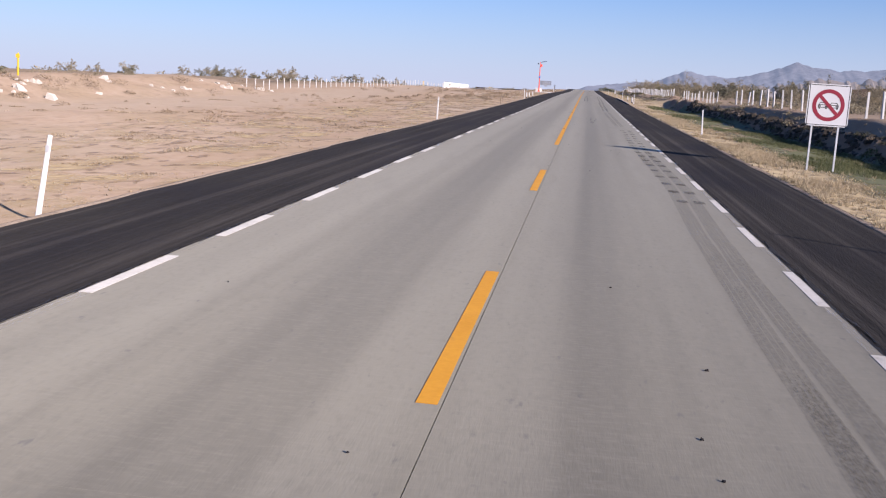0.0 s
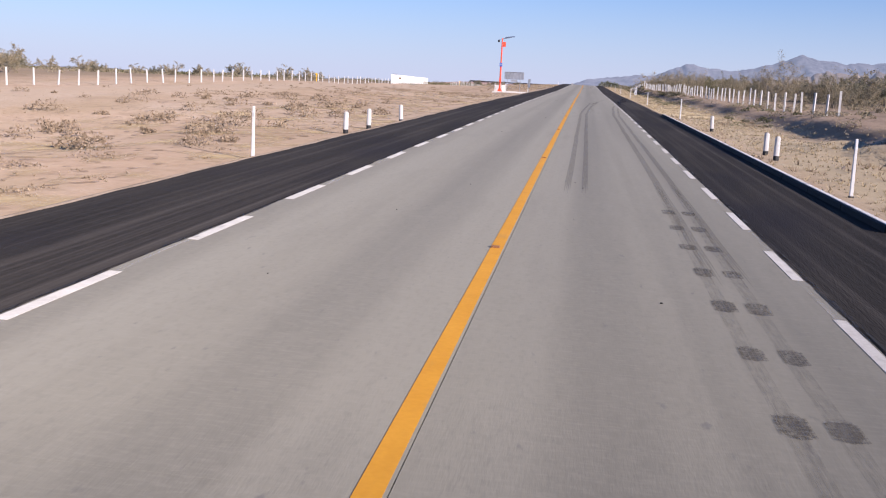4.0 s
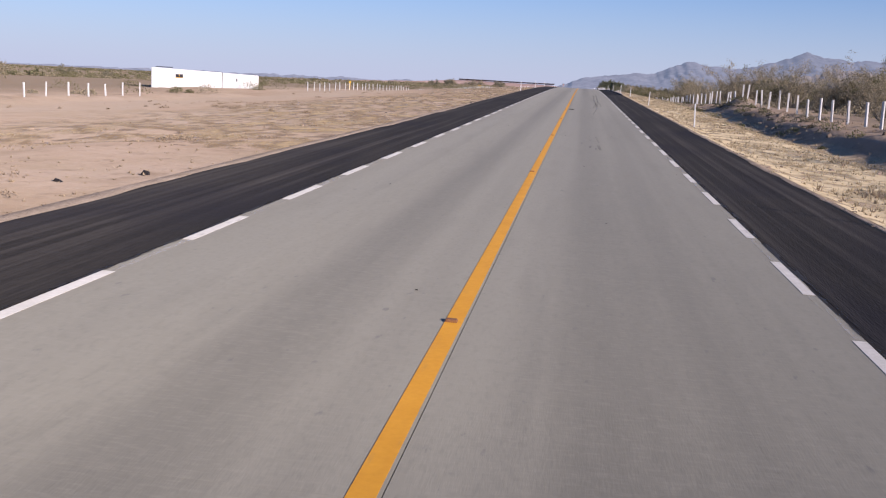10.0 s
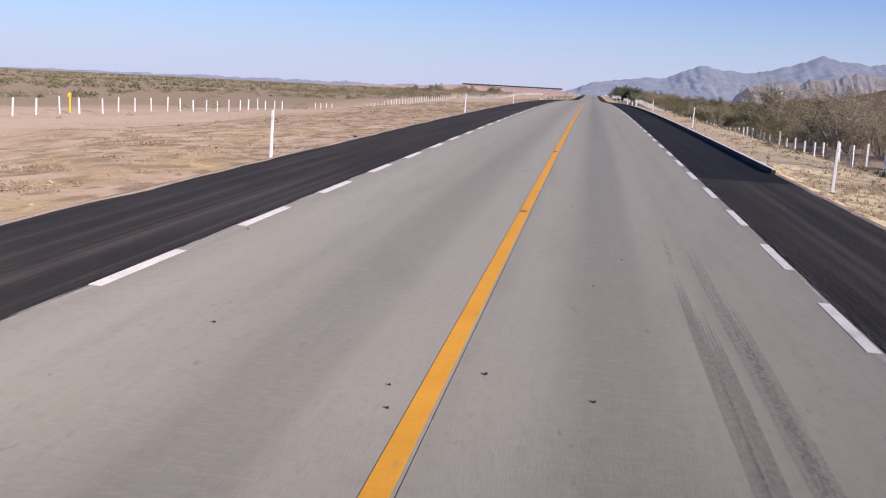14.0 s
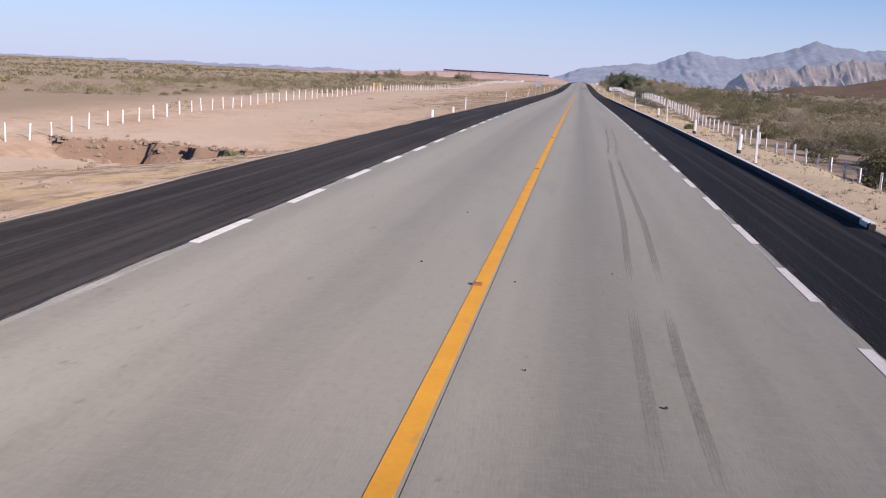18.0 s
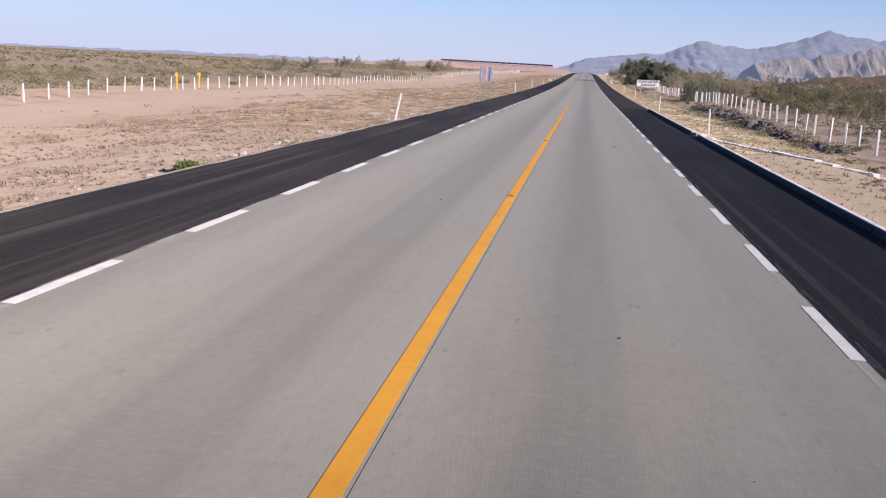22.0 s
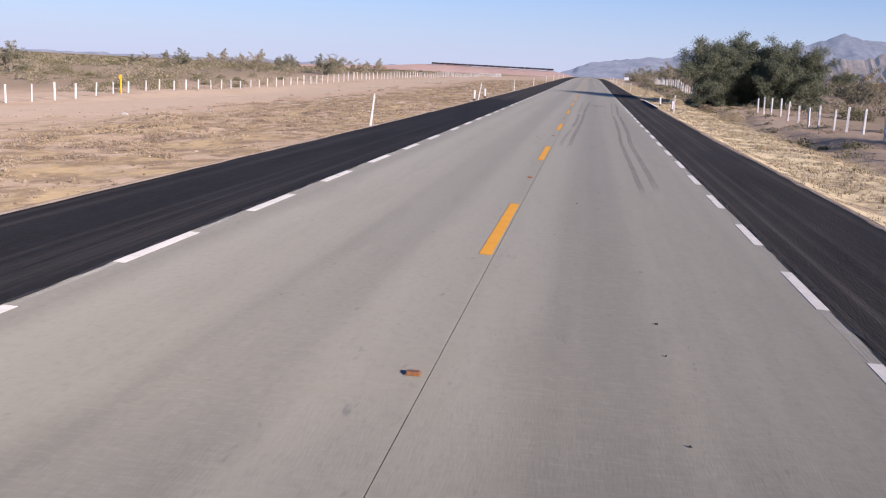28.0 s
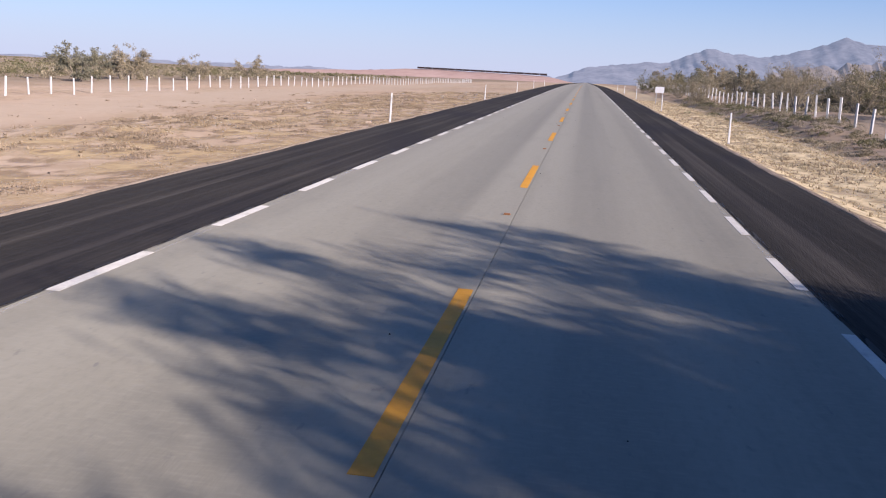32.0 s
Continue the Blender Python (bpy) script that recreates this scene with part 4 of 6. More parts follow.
s = sign_thing("kilometre_sign", stand(7.68, 255.0, 0, 2, 3, sink=0.1), "narrow white kilometre sign with black letters and figures", (0.0,), 0.75, 0.018)
b = part("board", plate("board", 0.32, 0.84, 1.14, sign_white, y=0.0), s)
part("letters", letters("km", 0.2, black_paint, (0, -0.006, 1.43), 0.004), b, "black letters")
part("figure", letters("3", 0.3, black_paint, (0, -0.006, 1.17), 0.008), b, "black figure")
part("figure", letters("6", 0.3, black_paint, (0, -0.006, 0.88), 0.008), b, "black figure")

s = sign_thing("warning_sign", stand(-6.75, 686.0, 0, 0.5, -3, sink=0.1), "square road sign seen from its grey back with an orange stripe", (-0.42, 0.32), 2.3, 0.035)
b = part("board", plate("board", 1.1, 1.1, 2.28, sign_back, y=0.08), s)
part("stripe", box("stripe", (0.055, 0.004, 0.98), tower_red, (-0.16, 0.072, 2.32), turn=Matrix.Rotation(radians(1.5), 4, "Y")), b, "orange tape stripe")
part("stripe", box("stripe", (0.03, 0.004, 1.0), sign_white, (0.05, 0.072, 2.28)), b, "white tape stripe")
part("rib", box("rib", (0.16, 0.05, 1.1), steel, (-0.46, 0.05, 2.28), 0.006), b, "folded steel rib")
part("rib", box("rib", (0.16, 0.05, 1.1), steel, (0.36, 0.05, 2.28), 0.006), b, "folded steel rib")

s = sign_thing("seat_belt_sign", stand(8.88, 735.2, 0, -1, 2, sink=0.2), "wide white sign with two lines of bold black capital letters", (-0.85, 0.95), 2.05, 0.03)
b = part("board", plate("board", 2.8, 0.84, 2.17, sign_white, y=0.0, thick=0.01, corner=0.015), s)
part("letters", letters("UTILICE EL CINTURON", 0.33, black_paint, (0, -0.008, 2.36), 0.016, 0.74), b, "bold black capital letters")
part("letters", letters("DE SEGURIDAD", 0.33, black_paint, (0, -0.008, 1.99), 0.016, 0.78), b, "bold black capital letters")
for z in (2.565, 1.775):
    part("border", box("border", (2.76, 0.003, 0.025), black_paint, (0, -0.007, z)), b)
for x in (-1.375, 1.375):
    part("border", box("border", (0.025, 0.003, 0.76), black_paint, (x, -0.007, 2.17)), b)

s = sign_thing("information_sign", stand(8.4, 987, 0, 0, 2, sink=0.2), "small white roadside sign on steel legs", (-0.3, 0.3), 1.5, 0.03)
part("board", plate("board", 0.9, 0.6, 1.7, sign_white), s)
s = thing("bare_sign_post", stand(6.9, 882.0, 0, 3, 0), "bare grey steel sign post with one loose bracket", "post")
part("post", box("post", (0.06, 0.05, 1.5), steel, (0, 0, 0.75), 0.006), s)
part("bracket", box("bracket", (0.22, 0.03, 0.05), steel, (0.12, 0, 0.85), 0.004, turn=Matrix.Rotation(radians(-35), 4, "Y")), s)


def gas_marker(m):
    ob = thing("pipeline_marker", m, "yellow pipeline marker post beside the fence", "marker post", "pipeline markers")
    part("pole", rod("pole", 0.075, 0.075, 1.35, yellow_sign, sides=12), ob)
    part("plate", plate("plate", 0.32, 0.3, 1.55, yellow_sign, y=-0.08), ob, "yellow marker plate")
    part("cap", rod("cap", 0.08, 0.05, 0.45, yellow_sign, (0, 0, 1.34), 12), ob)
    return ob


first_gas = gas_marker(stand(-42, 273.3))
for y in (465.5, 709.8, 716.2, 862):
    copy_thing(first_gas, stand(-42, y, 0, rnd.uniform(-2, 2), rnd.uniform(-8, 8)))

copy_thing(first_gas, stand(-43.5, 76, 0, 1, 5))

# the white building behind the fence
ang = -math.degrees(math.atan2(-47.0 + 54.2, 426.0 - 404.0))
B0 = Vector((-54.2, 404.0, float(grade(404)) - 2.6))
house = thing("white_building", Matrix.Translation(B0) @ Matrix.Rotation(radians(ang), 4, "Z"), "long low whitewashed building with two small dark windows", "building")


def wall_with_holes(length, h0, h1, holes, thick, material):
    """A wall along +y at x=0; its top falls from h0 to h1; holes are (y0, y1, z0, z1)."""
    yy = sorted({0, length, *[v for h in holes for v in h[:2]]})
    bm = bmesh.new()
    for a, b in zip(yy, yy[1:]):
        top = lambda y: h0 + (h1 - h0) * y / length
        cuts = [h for h in holes if h[0] <= a + 1e-6 and h[1] >= b - 1e-6]
        spans = [(0, None)] if not cuts else [(0, cuts[0][2]), (cuts[0][3], None)]
        for lo, hi in spans:
            v = [(x, y, lo if k == 0 else (top(y) if hi is None else hi)) for x in (-thick, 0) for y in (a, b) for k in (0, 1)]
            q = [bm.verts.new(c) for c in v]
            for f in ((0, 1, 3, 2), (4, 6, 7, 5), (0, 4, 5, 1), (2, 3, 7, 6), (1, 5, 7, 3), (0, 2, 6, 4)):
                bm.faces.new([q[i] for i in f])
    bmesh.ops.recalc_face_normals(bm, faces=bm.faces)
    return mesh_of("wall", bm, material)


part("wall", wall_with_holes(14.4, 3.2, 2.95, [(4.5, 6.1, 1.95, 2.45)], 0.2, white_wall), house)
part("wall", wall_with_holes(8.6, 2.92, 2.75, [(3.1, 3.5, 1.75, 2.2)], 0.2, white_wall), house, at=Matrix.Translation((0.03, 14.5, 0)))
part("wall", box("wall", (5.0, 0.2, 2.7), white_wall, (-2.7, 23.0, 1.35)), house)
part("wall", box("wall", (0.2, 23.2, 2.7), white_wall, (-2.7, 11.6, 1.35), turn=Matrix.Rotation(math.atan2(4.9, 22.7), 4, "Z")), house)
bm = bmesh.new()
corners = [(-0.3, 1.0), (-0.25, 22.8), (-4.9, 22.8)]
low, up = [bm.verts.new((x, y, 2.5)) for x, y in corners], [bm.verts.new((x, y, 2.62)) for x, y in corners]
bm.faces.new(low)
bm.faces.new(up[::-1])
for i in range(3):
    j = (i + 1) % 3
    bm.faces.new((low[i], up[i], up[j], low[j]))
bmesh.ops.recalc_face_normals(bm, faces=bm.faces)
part("roof", mesh_of("roof", bm, white_wall), house)
part("pier", box("pier", (0.06, 0.14, 2.9), base_stone, (0.0, 14.45, 1.45), 0.01), house, "dark joint between the two halls")
w = part("window", box("window", (0.06, 1.58, 0.48), window_dark, (-0.12, 5.3, 2.25)), house, "small dark window")
part("frame", box("frame", (0.03, 0.05, 0.48), yellow_sign, (-0.06, 5.3, 2.25)), w, "ochre frame bar")
part("sill", box("sill", (0.08, 1.7, 0.05), yellow_sign, (0.0, 5.3, 1.98)), w, "ochre sill")
part("window", box("window", (0.06, 0.38, 0.43), window_dark, (-0.12, 17.8, 1.97)), house, "small dark window")
part("parapet", box("parapet", (0.14, 3.2, 0.1), black_paint, (-0.3, 2.6, 3.3), 0.01), house, "dark roof edging")


# ---- fences ----
def fence_run(name, x, ys, height, seed, label, skip=()):
    r = random.Random(seed)
    ob = tagged(new(name), label, "fence", kind="structure")
    post_mesh = []
    for v in range(4):
        bm = add_box(bmesh.new(), (0.115, 0.115, height + 0.3), (0, 0, height / 2 - 0.15), 0.014)
        for q in bm.verts:
            q.co.x += r.uniform(-0.012, 0.012)
            q.co.y += r.uniform(-0.012, 0.012)
        post_mesh.append(mesh_of("post", bm, post_white))
    tops, count, rest = [], 0, []
    for y in ys:
        if any(a < y < b for a, b in skip):
            tops.append(None)
            continue
        xx = x + 0.35 * math.sin(y / 37.0) + r.uniform(-0.1, 0.1)
        m = Matrix.Translation((xx, y + r.uniform(-0.25, 0.25), gz(xx, y) + r.uniform(-0.16, 0.05))) @ Euler((radians(r.gauss(0, 1.6)), radians(r.gauss(0, 1.6)), r.uniform(0, 1.5))).to_matrix().to_4x4()
        tops.append(m)
        if count < 296:
            part("post", post_mesh[r.randrange(4)], ob, at=m)
            count += 1
        else:
            rest.append(m)
    if rest:
        bm = bmesh.new()
        for m in rest:
            add_box(bm, (0.13, 0.13, height + 0.3), turn=m @ Matrix.Translation((0, 0, height / 2 - 0.15)))
        tagged(part("far_posts", mesh_of("far_posts", bm, post_white), ob), kind="stuff")
    for h in (0.35, 0.75, 1.15):
        V, Fc = [], []
        for a, b in zip(tops, tops[1:]):
            if a is None or b is None:
                continue
            p, q = a @ Vector((0.07, 0, h)), b @ Vector((0.07, 0, h))
            n = len(V)
            V += [p, q, q + Vector((0, 0, 0.006)), p + Vector((0, 0, 0.006)), p + Vector((0.006, 0, 0.003)), q + Vector((0.006, 0, 0.003))]
            Fc += [(n, n + 1, n + 5, n + 4), (n + 4, n + 5, n + 2, n + 3), (n + 3, n + 2, n + 1, n)]
        part("wire", sheet("wire", V, Fc, wire), ob, "thin grey barbed wire")
    return ob


fence_run("fence_left", LEFT_FENCE, np.arange(121.5, 1260, 3.42), 1.38, 3, "white concrete posts with barbed wire across the sand", skip=((370, 429), (520, 535), (549, 560)))
fence_run("fence_right", RIGHT_FENCE, np.arange(52, 1180, 3.3), 1.36, 5, "white concrete posts with barbed wire before the brush", skip=((104, 112), (153, 166), (859.5, 899)))

# ---- kerbs on the right shoulder ----


def shoulder_kerb(name, y0, y1, x=6.02, w=0.15, h=0.12):
    ob = tagged(new(name), "tarred concrete kerb along the asphalt shoulder", "kerb", kind="structure")
    n = round((y1 - y0) / 3.0)
    step = (y1 - y0) / n
    stone = box("kerb_stone", (w, step - 0.012, h + 0.3), kerb_dark, (0, 0, h / 2 - 0.15), 0.02)
    pale = box("painted_end", (w + 0.01, 0.5, 0.1), post_white, (0, -step / 2 + 0.28, h - 0.04), 0.01)
    worn = box("worn_edge", (0.11, step - 0.012, 0.03), kerb_top, (w / 2 - 0.05, 0, h - 0.004), 0.008)
    for i in range(n):
        y = y0 + (i + 0.5) * step
        k = part("kerb_stone", stone, ob, at=slope_pose(x, y, 0.0))
        part("worn_edge", worn, k, "pale worn concrete edge")
        if i == 0 and 500 < y0 < 660:
            part("painted_end", pale, k, "white painted end")
    return ob


for y0, y1 in ((126, 178), (413, 509), (511, 647), (649, 682), (847, 867)):
    shoulder_kerb("shoulder_kerb", y0, y1)
low_kerb("drain_chute", (6.3, 651.0), (8.9, 640.5), 0.3, 0.06, post_white, "pale concrete drain chute running off the kerb", "drain")
low_kerb("drain_chute", (8.9, 640.5), (12.5, 632.0), 0.3, 0.05, post_white, "pale concrete drain chute running off the kerb", "drain")

# ---- a long dark train on the mesa ----
train = thing("freight_train", Matrix.Translation((-262, 2548, 17.6)), "long dark freight train on the far mesa", "train")
wagon = box("wagon", (11.6, 3.0, 2.8), wagon_dark, (0, 0, 1.4), 0.2)
for i in range(17):
    x = 12.2 * i
    part("wagon", wagon, train, at=Matrix.Translation((x, 0, -0.006 * x)))

# ---- road studs ----
stud_bm = add_box(bmesh.new(), (0.11, 0.1, 0.022), (0, 0, 0.011))
for v in stud_bm.verts:
    if v.co.z > 0.015:
        v.co.x *= 0.8
        v.co.y *= 0.55
first_stud = thing("road_stud", slope_pose(-0.02, 47.88), "small amber reflective road stud on the centre line", "road stud", "centre studs")
part("body", mesh_of("body", stud_bm, reflector), first_stud)
part("lens", box("lens", (0.08, 0.006, 0.012), reflector, (0, -0.045, 0.012)), first_stud, "amber lens")
for y in [47.88 + 14.69 * k + (1.7 if k > 39 else 0) for k in range(1, 43)] + [y - 9.2 for y in DASH_TOPS[1:6]] + [776.4, 791.0, 805.8, 820.5, 835.9, 850.5, 865.2] + [y - 9.0 for y in DASH_TOPS[13:]]:
    copy_thing(first_stud, slope_pose(-0.02 + rnd.uniform(-0.02, 0.02), y))

# ---- plants ----
dice = np.random.default_rng(11)


def leaf_quads(centres, size, slim=0.4, up=0.0):
    """One small pointed leaf at each centre, turned at random."""
    n = len(centres)
    a = dice.normal(size=(n, 3))
    a[:, 2] += up
    a /= np.linalg.norm(a, axis=1)[:, None]
    b = np.cross(a, dice.normal(size=(n, 3)))
    b /= np.linalg.norm(b, axis=1)[:, None] + 1e-9
    s = size * dice.uniform(0.6, 1.3, n)[:, None]
    a, b = a * s, b * s * slim
    V = np.stack([centres - 0.8 * a + b, centres + a, centres - 0.8 * a - b], 1).reshape(-1, 3)
    return V, np.arange(3 * n).reshape(n, 3)


def tubes(paths, sides=5):
    """Tapered tubes along paths of (point, radius)."""
    V, Fc = [], []
    for path in paths:
        base = len(V)
        for i, (p, r) in enumerate(path):
            q = path[min(i + 1, len(path) - 1)][0] - path[max(i - 1, 0)][0]
            q = q / (np.linalg.norm(q) + 1e-9)
            u = np.cross(q, (0.31, 0.95, 0.05))
            u /= np.linalg.norm(u) + 1e-9
            w = np.cross(q, u)
            for k in range(sides):
                a = math.tau * k / sides
                V.append(p + r * (math.cos(a) * u + math.sin(a) * w))
        for i in range(len(path) - 1):
            for k in range(sides):
                j = (k + 1) % sides
                Fc.append((base + i * sides + k, base + i * sides + j, base + (i + 1) * sides + j, base + (i + 1) * sides + k))
    return np.array(V), np.array(Fc)


def limb(p, way, length, r, steps=6, wander=0.25, rise=0.1):
    pts, v = [(p.copy(), r)], way / np.linalg.norm(way)
    for i in range(steps):
        v = v + dice.normal(size=3) * wander + np.array([0, 0, rise])
        v /= np.linalg.norm(v)
        p = p + v * length / steps
        pts.append((p.copy(), max(r * (1 - (i + 1) / steps) ** 0.8, 0.008)))
    return pts


def tree_meshes(height, spread, limbs, leafs, leaf_size, leaf_mat, slim=0.34, twig=5, low=0.1):
    """A many-stemmed desert tree: limbs, twigs, and small leaves round the twigs' outer ends."""
    paths, ends = [], []
    for i in range(limbs):
        a = math.tau * (i + dice.uniform(-0.3, 0.3)) / limbs
        out = dice.uniform(0.35, 1.0) * spread / height
        start = np.array([math.cos(a) * 0.1, math.sin(a) * 0.1, -0.1])
        main = limb(start, np.array([math.cos(a) * out, math.sin(a) * out, 0.75]), height * dice.uniform(0.75, 1.05), 0.03 + 0.011 * height, 8, 0.13, 0.03)
        paths.append(main)
        for k in range(twig):
            j = dice.integers(2, 8)
            p, r = main[j]
            t = limb(p, np.array([math.cos(a + dice.normal() * 1.2), math.sin(a + dice.normal() * 1.2), dice.uniform(low - 0.3, 0.9)]), height * dice.uniform(0.22, 0.5), max(r * 0.5, 0.012), 4, 0.3, 0.02)
            paths.append(t)
            ends += [q for q, _ in t[2:]]
        ends += [q for q, _ in main[4:]]
    V, Fc = tubes(paths, 4)
    ends = np.array(ends)
    pick = ends[dice.integers(0, len(ends), leafs)]
    puff = dice.normal(size=(leafs, 3)) * np.array([1, 1, 0.75]) * height * 0.042
    c = pick + puff
    c[:, 2] = np.maximum(c[:, 2], 0.15)
    LV, LF = leaf_quads(c, leaf_size, slim, 0.5 if slim < 0.2 else 0.0)
    return sheet("trunk", V, Fc, bark), sheet("crown", LV, LF, leaf_mat)


def tree(name, m, meshes, label, category="tree", group=""):
    ob = thing(name, m, label, category, group)
    part("trunk", meshes[0], ob)
    part("crown", meshes[1], ob)
    return ob


def plant_pose(x, y, s, flat=1.0, sink=0.1):
    return Matrix.Translation((x, y, gz(x, y) - sink)) @ Matrix.Rotation(dice.uniform(0, math.tau), 4, "Z") @ Matrix.Diagonal((s, s, s * flat, 1))


# the big dense tree beside the road, and its smaller neighbours
big = [tree_meshes(6.6, 4.0, 11, 130000, 0.09, leaf_green, twig=11, low=-0.3), tree_meshes(6.2, 3.9, 10, 115000, 0.09, leaf_green, twig=11, low=-0.3)]
tree("mesquite_tree", plant_pose(13.6, 874.3, 0.92), big[0], "dense dark green mesquite tree at the roadside")
tree("mesquite_tree", plant_pose(17.2, 876.7, 1.02), big[1], "dense grey-green mesquite tree at the roadside")
tree("mesquite_tree", plant_pose(14.5, 877.4, 1.07), big[0], "dense dark green mesquite tree at the roadside")
tree("mesquite_tree", plant_pose(19.8, 873.0, 0.98), big[0], "grey-green mesquite tree behind the fence")

green = [tree_meshes(4.2, 3.4, 7, 6500, 0.085, leaf_olive, twig=6, low=-0.2) for _ in range(3)]
dry = [tree_meshes(4.6, 3.4, 8, 6500, 0.095, leaf_dull, slim=0.2, twig=7, low=0.0) for _ in range(3)]
lite = [tree_meshes(4.4, 3.5, 6, 2600, 0.17, leaf_dull, slim=0.25, twig=4, low=-0.1), tree_meshes(4.0, 3.6, 6, 2800, 0.15, leaf_hazy, twig=4, low=-0.2)]
roots = {}


def plant(kind, k, x, y, s, label, group):
    key = (kind, k)
    m = plant_pose(x, y, s)
    if key not in roots:
        roots[key] = tree("brush_tree", m, {"g": green, "d": dry, "l": lite}[kind][k], label, "tree", group)
        roots[key].matrix_basis = m
        return
    ob = copy_thing(roots[key], Matrix())
    ob.matrix_basis = m


def belt(n, x0, x1, y0, y1, s0, s1, dry_share, group):
    for _ in range(n):
        kind, k = ("d" if dice.uniform() < dry_share else "g"), int(dice.integers(0, 3))
        dry_one = kind == "d"
        x = dice.uniform(x0, x1)
        if "far" in group or abs(x) > 29:
            kind, k = "l", 0 if dry_one else 1
        plant(kind, k, x, dice.uniform(y0, y1), dice.uniform(s0, s1),
              "dry grey-brown mesquite with bare twigs behind the fence" if dry_one else "olive-green desert brush tree behind the fence", group)


belt(18, 20, 44, 95, 205, 0.55, 0.9, 0.75, "brush trees")
belt(32, 19, 42, 205, 330, 0.65, 1.05, 0.75, "brush trees")
belt(36, 19, 38, 335, 425, 0.65, 1.1, 0.6, "brush trees")
belt(20, 20, 60, 425, 560, 0.5, 0.85, 0.4, "brush trees")
belt(30, 18, 45, 690, 860, 0.6, 1.0, 0.3, "brush trees")
belt(34, 21, 44, 900, 1010, 0.75, 1.15, 0.75, "brush trees")
belt(18, 16, 42, 1010, 1180, 1.0, 1.5, 0.5, "far brush trees")
belt(24, 17.5, 29, 480, 640, 0.4, 0.75, 0.3, "brush trees")
belt(28, 30, 130, 470, 860, 0.6, 1.0, 0.4, "far brush trees")
belt(22, 20, 42, 418, 500, 0.85, 1.25, 0.5, "brush trees")
# trees that stand out from the thicket
for kind, k, x, y, s in (("d", 0, 21.2, 413, 1.3), ("d", 2, 24.0, 408, 1.15), ("d", 1, 23, 473, 0.95), ("d", 1, 25.4, 521, 1.3), ("g", 1, 23.0, 512, 0.9), ("g", 0, 26.5, 545, 1.5), ("d", 1, 29.5, 556, 1.6), ("g", 2, 33, 549, 1.4), ("d", 0, 38.5, 552, 1.6), ("g", 1, 41, 558, 1.5), ("l", 1, -81, 1047, 1.1),
                         ("l", 0, -93, 1030, 1.2), ("l", 1, -74, 1025, 1.0), ("l", 0, -60, 1068, 1.1)):
    plant(kind, k, x, y, s, "olive-green desert brush tree standing clear of the thicket", "brush trees")
belt(20, -120, -62, 60, 170, 0.5, 0.8, 0.75, "far brush trees")
belt(26, -120, -56, 170, 360, 0.5, 0.9, 0.75, "far brush trees")
belt(10, -150, -70, 330, 560, 0.5, 0.8, 0.5, "far brush trees")
belt(16, -110, -55, 880, 1120, 0.65, 1.15, 0.6, "far brush trees")
belt(10, -170, -60, 620, 900, 0.45, 0.7, 0.5, "far brush trees")


def scatter(count, box4, radius, leafs, leaf_size, material, name, label, category, keep=None, squash=0.7):
    """Low bushes in one mesh, too many to count."""
    x0, x1, y0, y1 = box4
    C = []
    tried = 0
    while len(C) < count and tried < count * 8:
        tried += 1
        x, y = dice.uniform(x0, x1), dice.uniform(y0, y1)
        if keep is None or dice.uniform() < keep(x, y):
            C.append((x, y))
    C = np.array(C)
    R = dice.uniform(radius[0], radius[1], len(C))
    Z = ground_z(C[:, 0], C[:, 1])
    d = dice.normal(size=(len(C), leafs, 3))
    d /= np.linalg.norm(d, axis=2)[:, :, None]
    d *= dice.uniform(0.25, 1.05, (len(C), leafs, 1)) ** 0.5
    d[:, :, 2] = np.abs(d[:, :, 2]) * squash
    lump = dice.normal(size=(len(C), 1, 3)) * 0.12
    P = np.stack([C[:, 0], C[:, 1], Z - 0.03], 1)[:, None, :] + (d + lump * d[:, :, 2:3]) * R[:, None, None]
    V, Fc = leaf_quads(P.reshape(-1, 3), leaf_size, 0.42)
    ob = new(name, sheet(name, V, Fc, material))
    return tagged(ob, label, category, kind="stuff")


patchy = lambda x, y: float(np.clip(0.5 + 0.9 * lattice(x, y, 30, 51), 0.03, 1))
scatter(560, (17, 62, 60, 480), (0.5, 1.5), 150, 0.11, leaf_dull, "brush", "dry brown brush thicket behind the fence", "brush", patchy)
scatter(130, (18, 70, 430, 860), (0.7, 1.9), 520, 0.09, leaf_olive, "brush", "olive desert brush behind the fence", "brush", patchy)
scatter(125, (24, 120, 440, 900), (1.0, 2.6), 420, 0.13, leaf_olive, "brush", "rounded olive desert shrubs behind the fence", "brush", patchy, 0.8)
scatter(75, (16.6, 30, 488, 730), (0.7, 1.9), 800, 0.075, leaf_olive, "brush", "dense olive shrubs along the fence", "brush", None, 0.95)
scatter(44, (19.0, 48, 490, 740), (1.2, 2.6), 1300, 0.085, leaf_olive, "brush", "large rounded olive shrubs beside the fence", "brush", None, 0.95)
scatter(170, (-135, -56, 850, 1200), (0.9, 2.2), 150, 0.2, leaf_dull, "brush", "grey-brown thicket beyond the fence", "brush", None, 0.9)
scatter(420, (16.5, 80, 480, 900), (0.3, 0.9), 120, 0.09, leaf_dull, "brush", "pale dry brush between the shrubs", "brush", patchy)
scatter(420, (16.5, 60, 860, 1200), (0.6, 1.7), 90, 0.17, leaf_dull, "brush", "grey-brown brush thicket behind the fence", "brush", patchy)
scatter(700, (60, 420, 150, 1500), (0.8, 2.2), 45, 0.36, leaf_olive, "far_brush", "scattered creosote bushes on the plain", "brush", patchy)
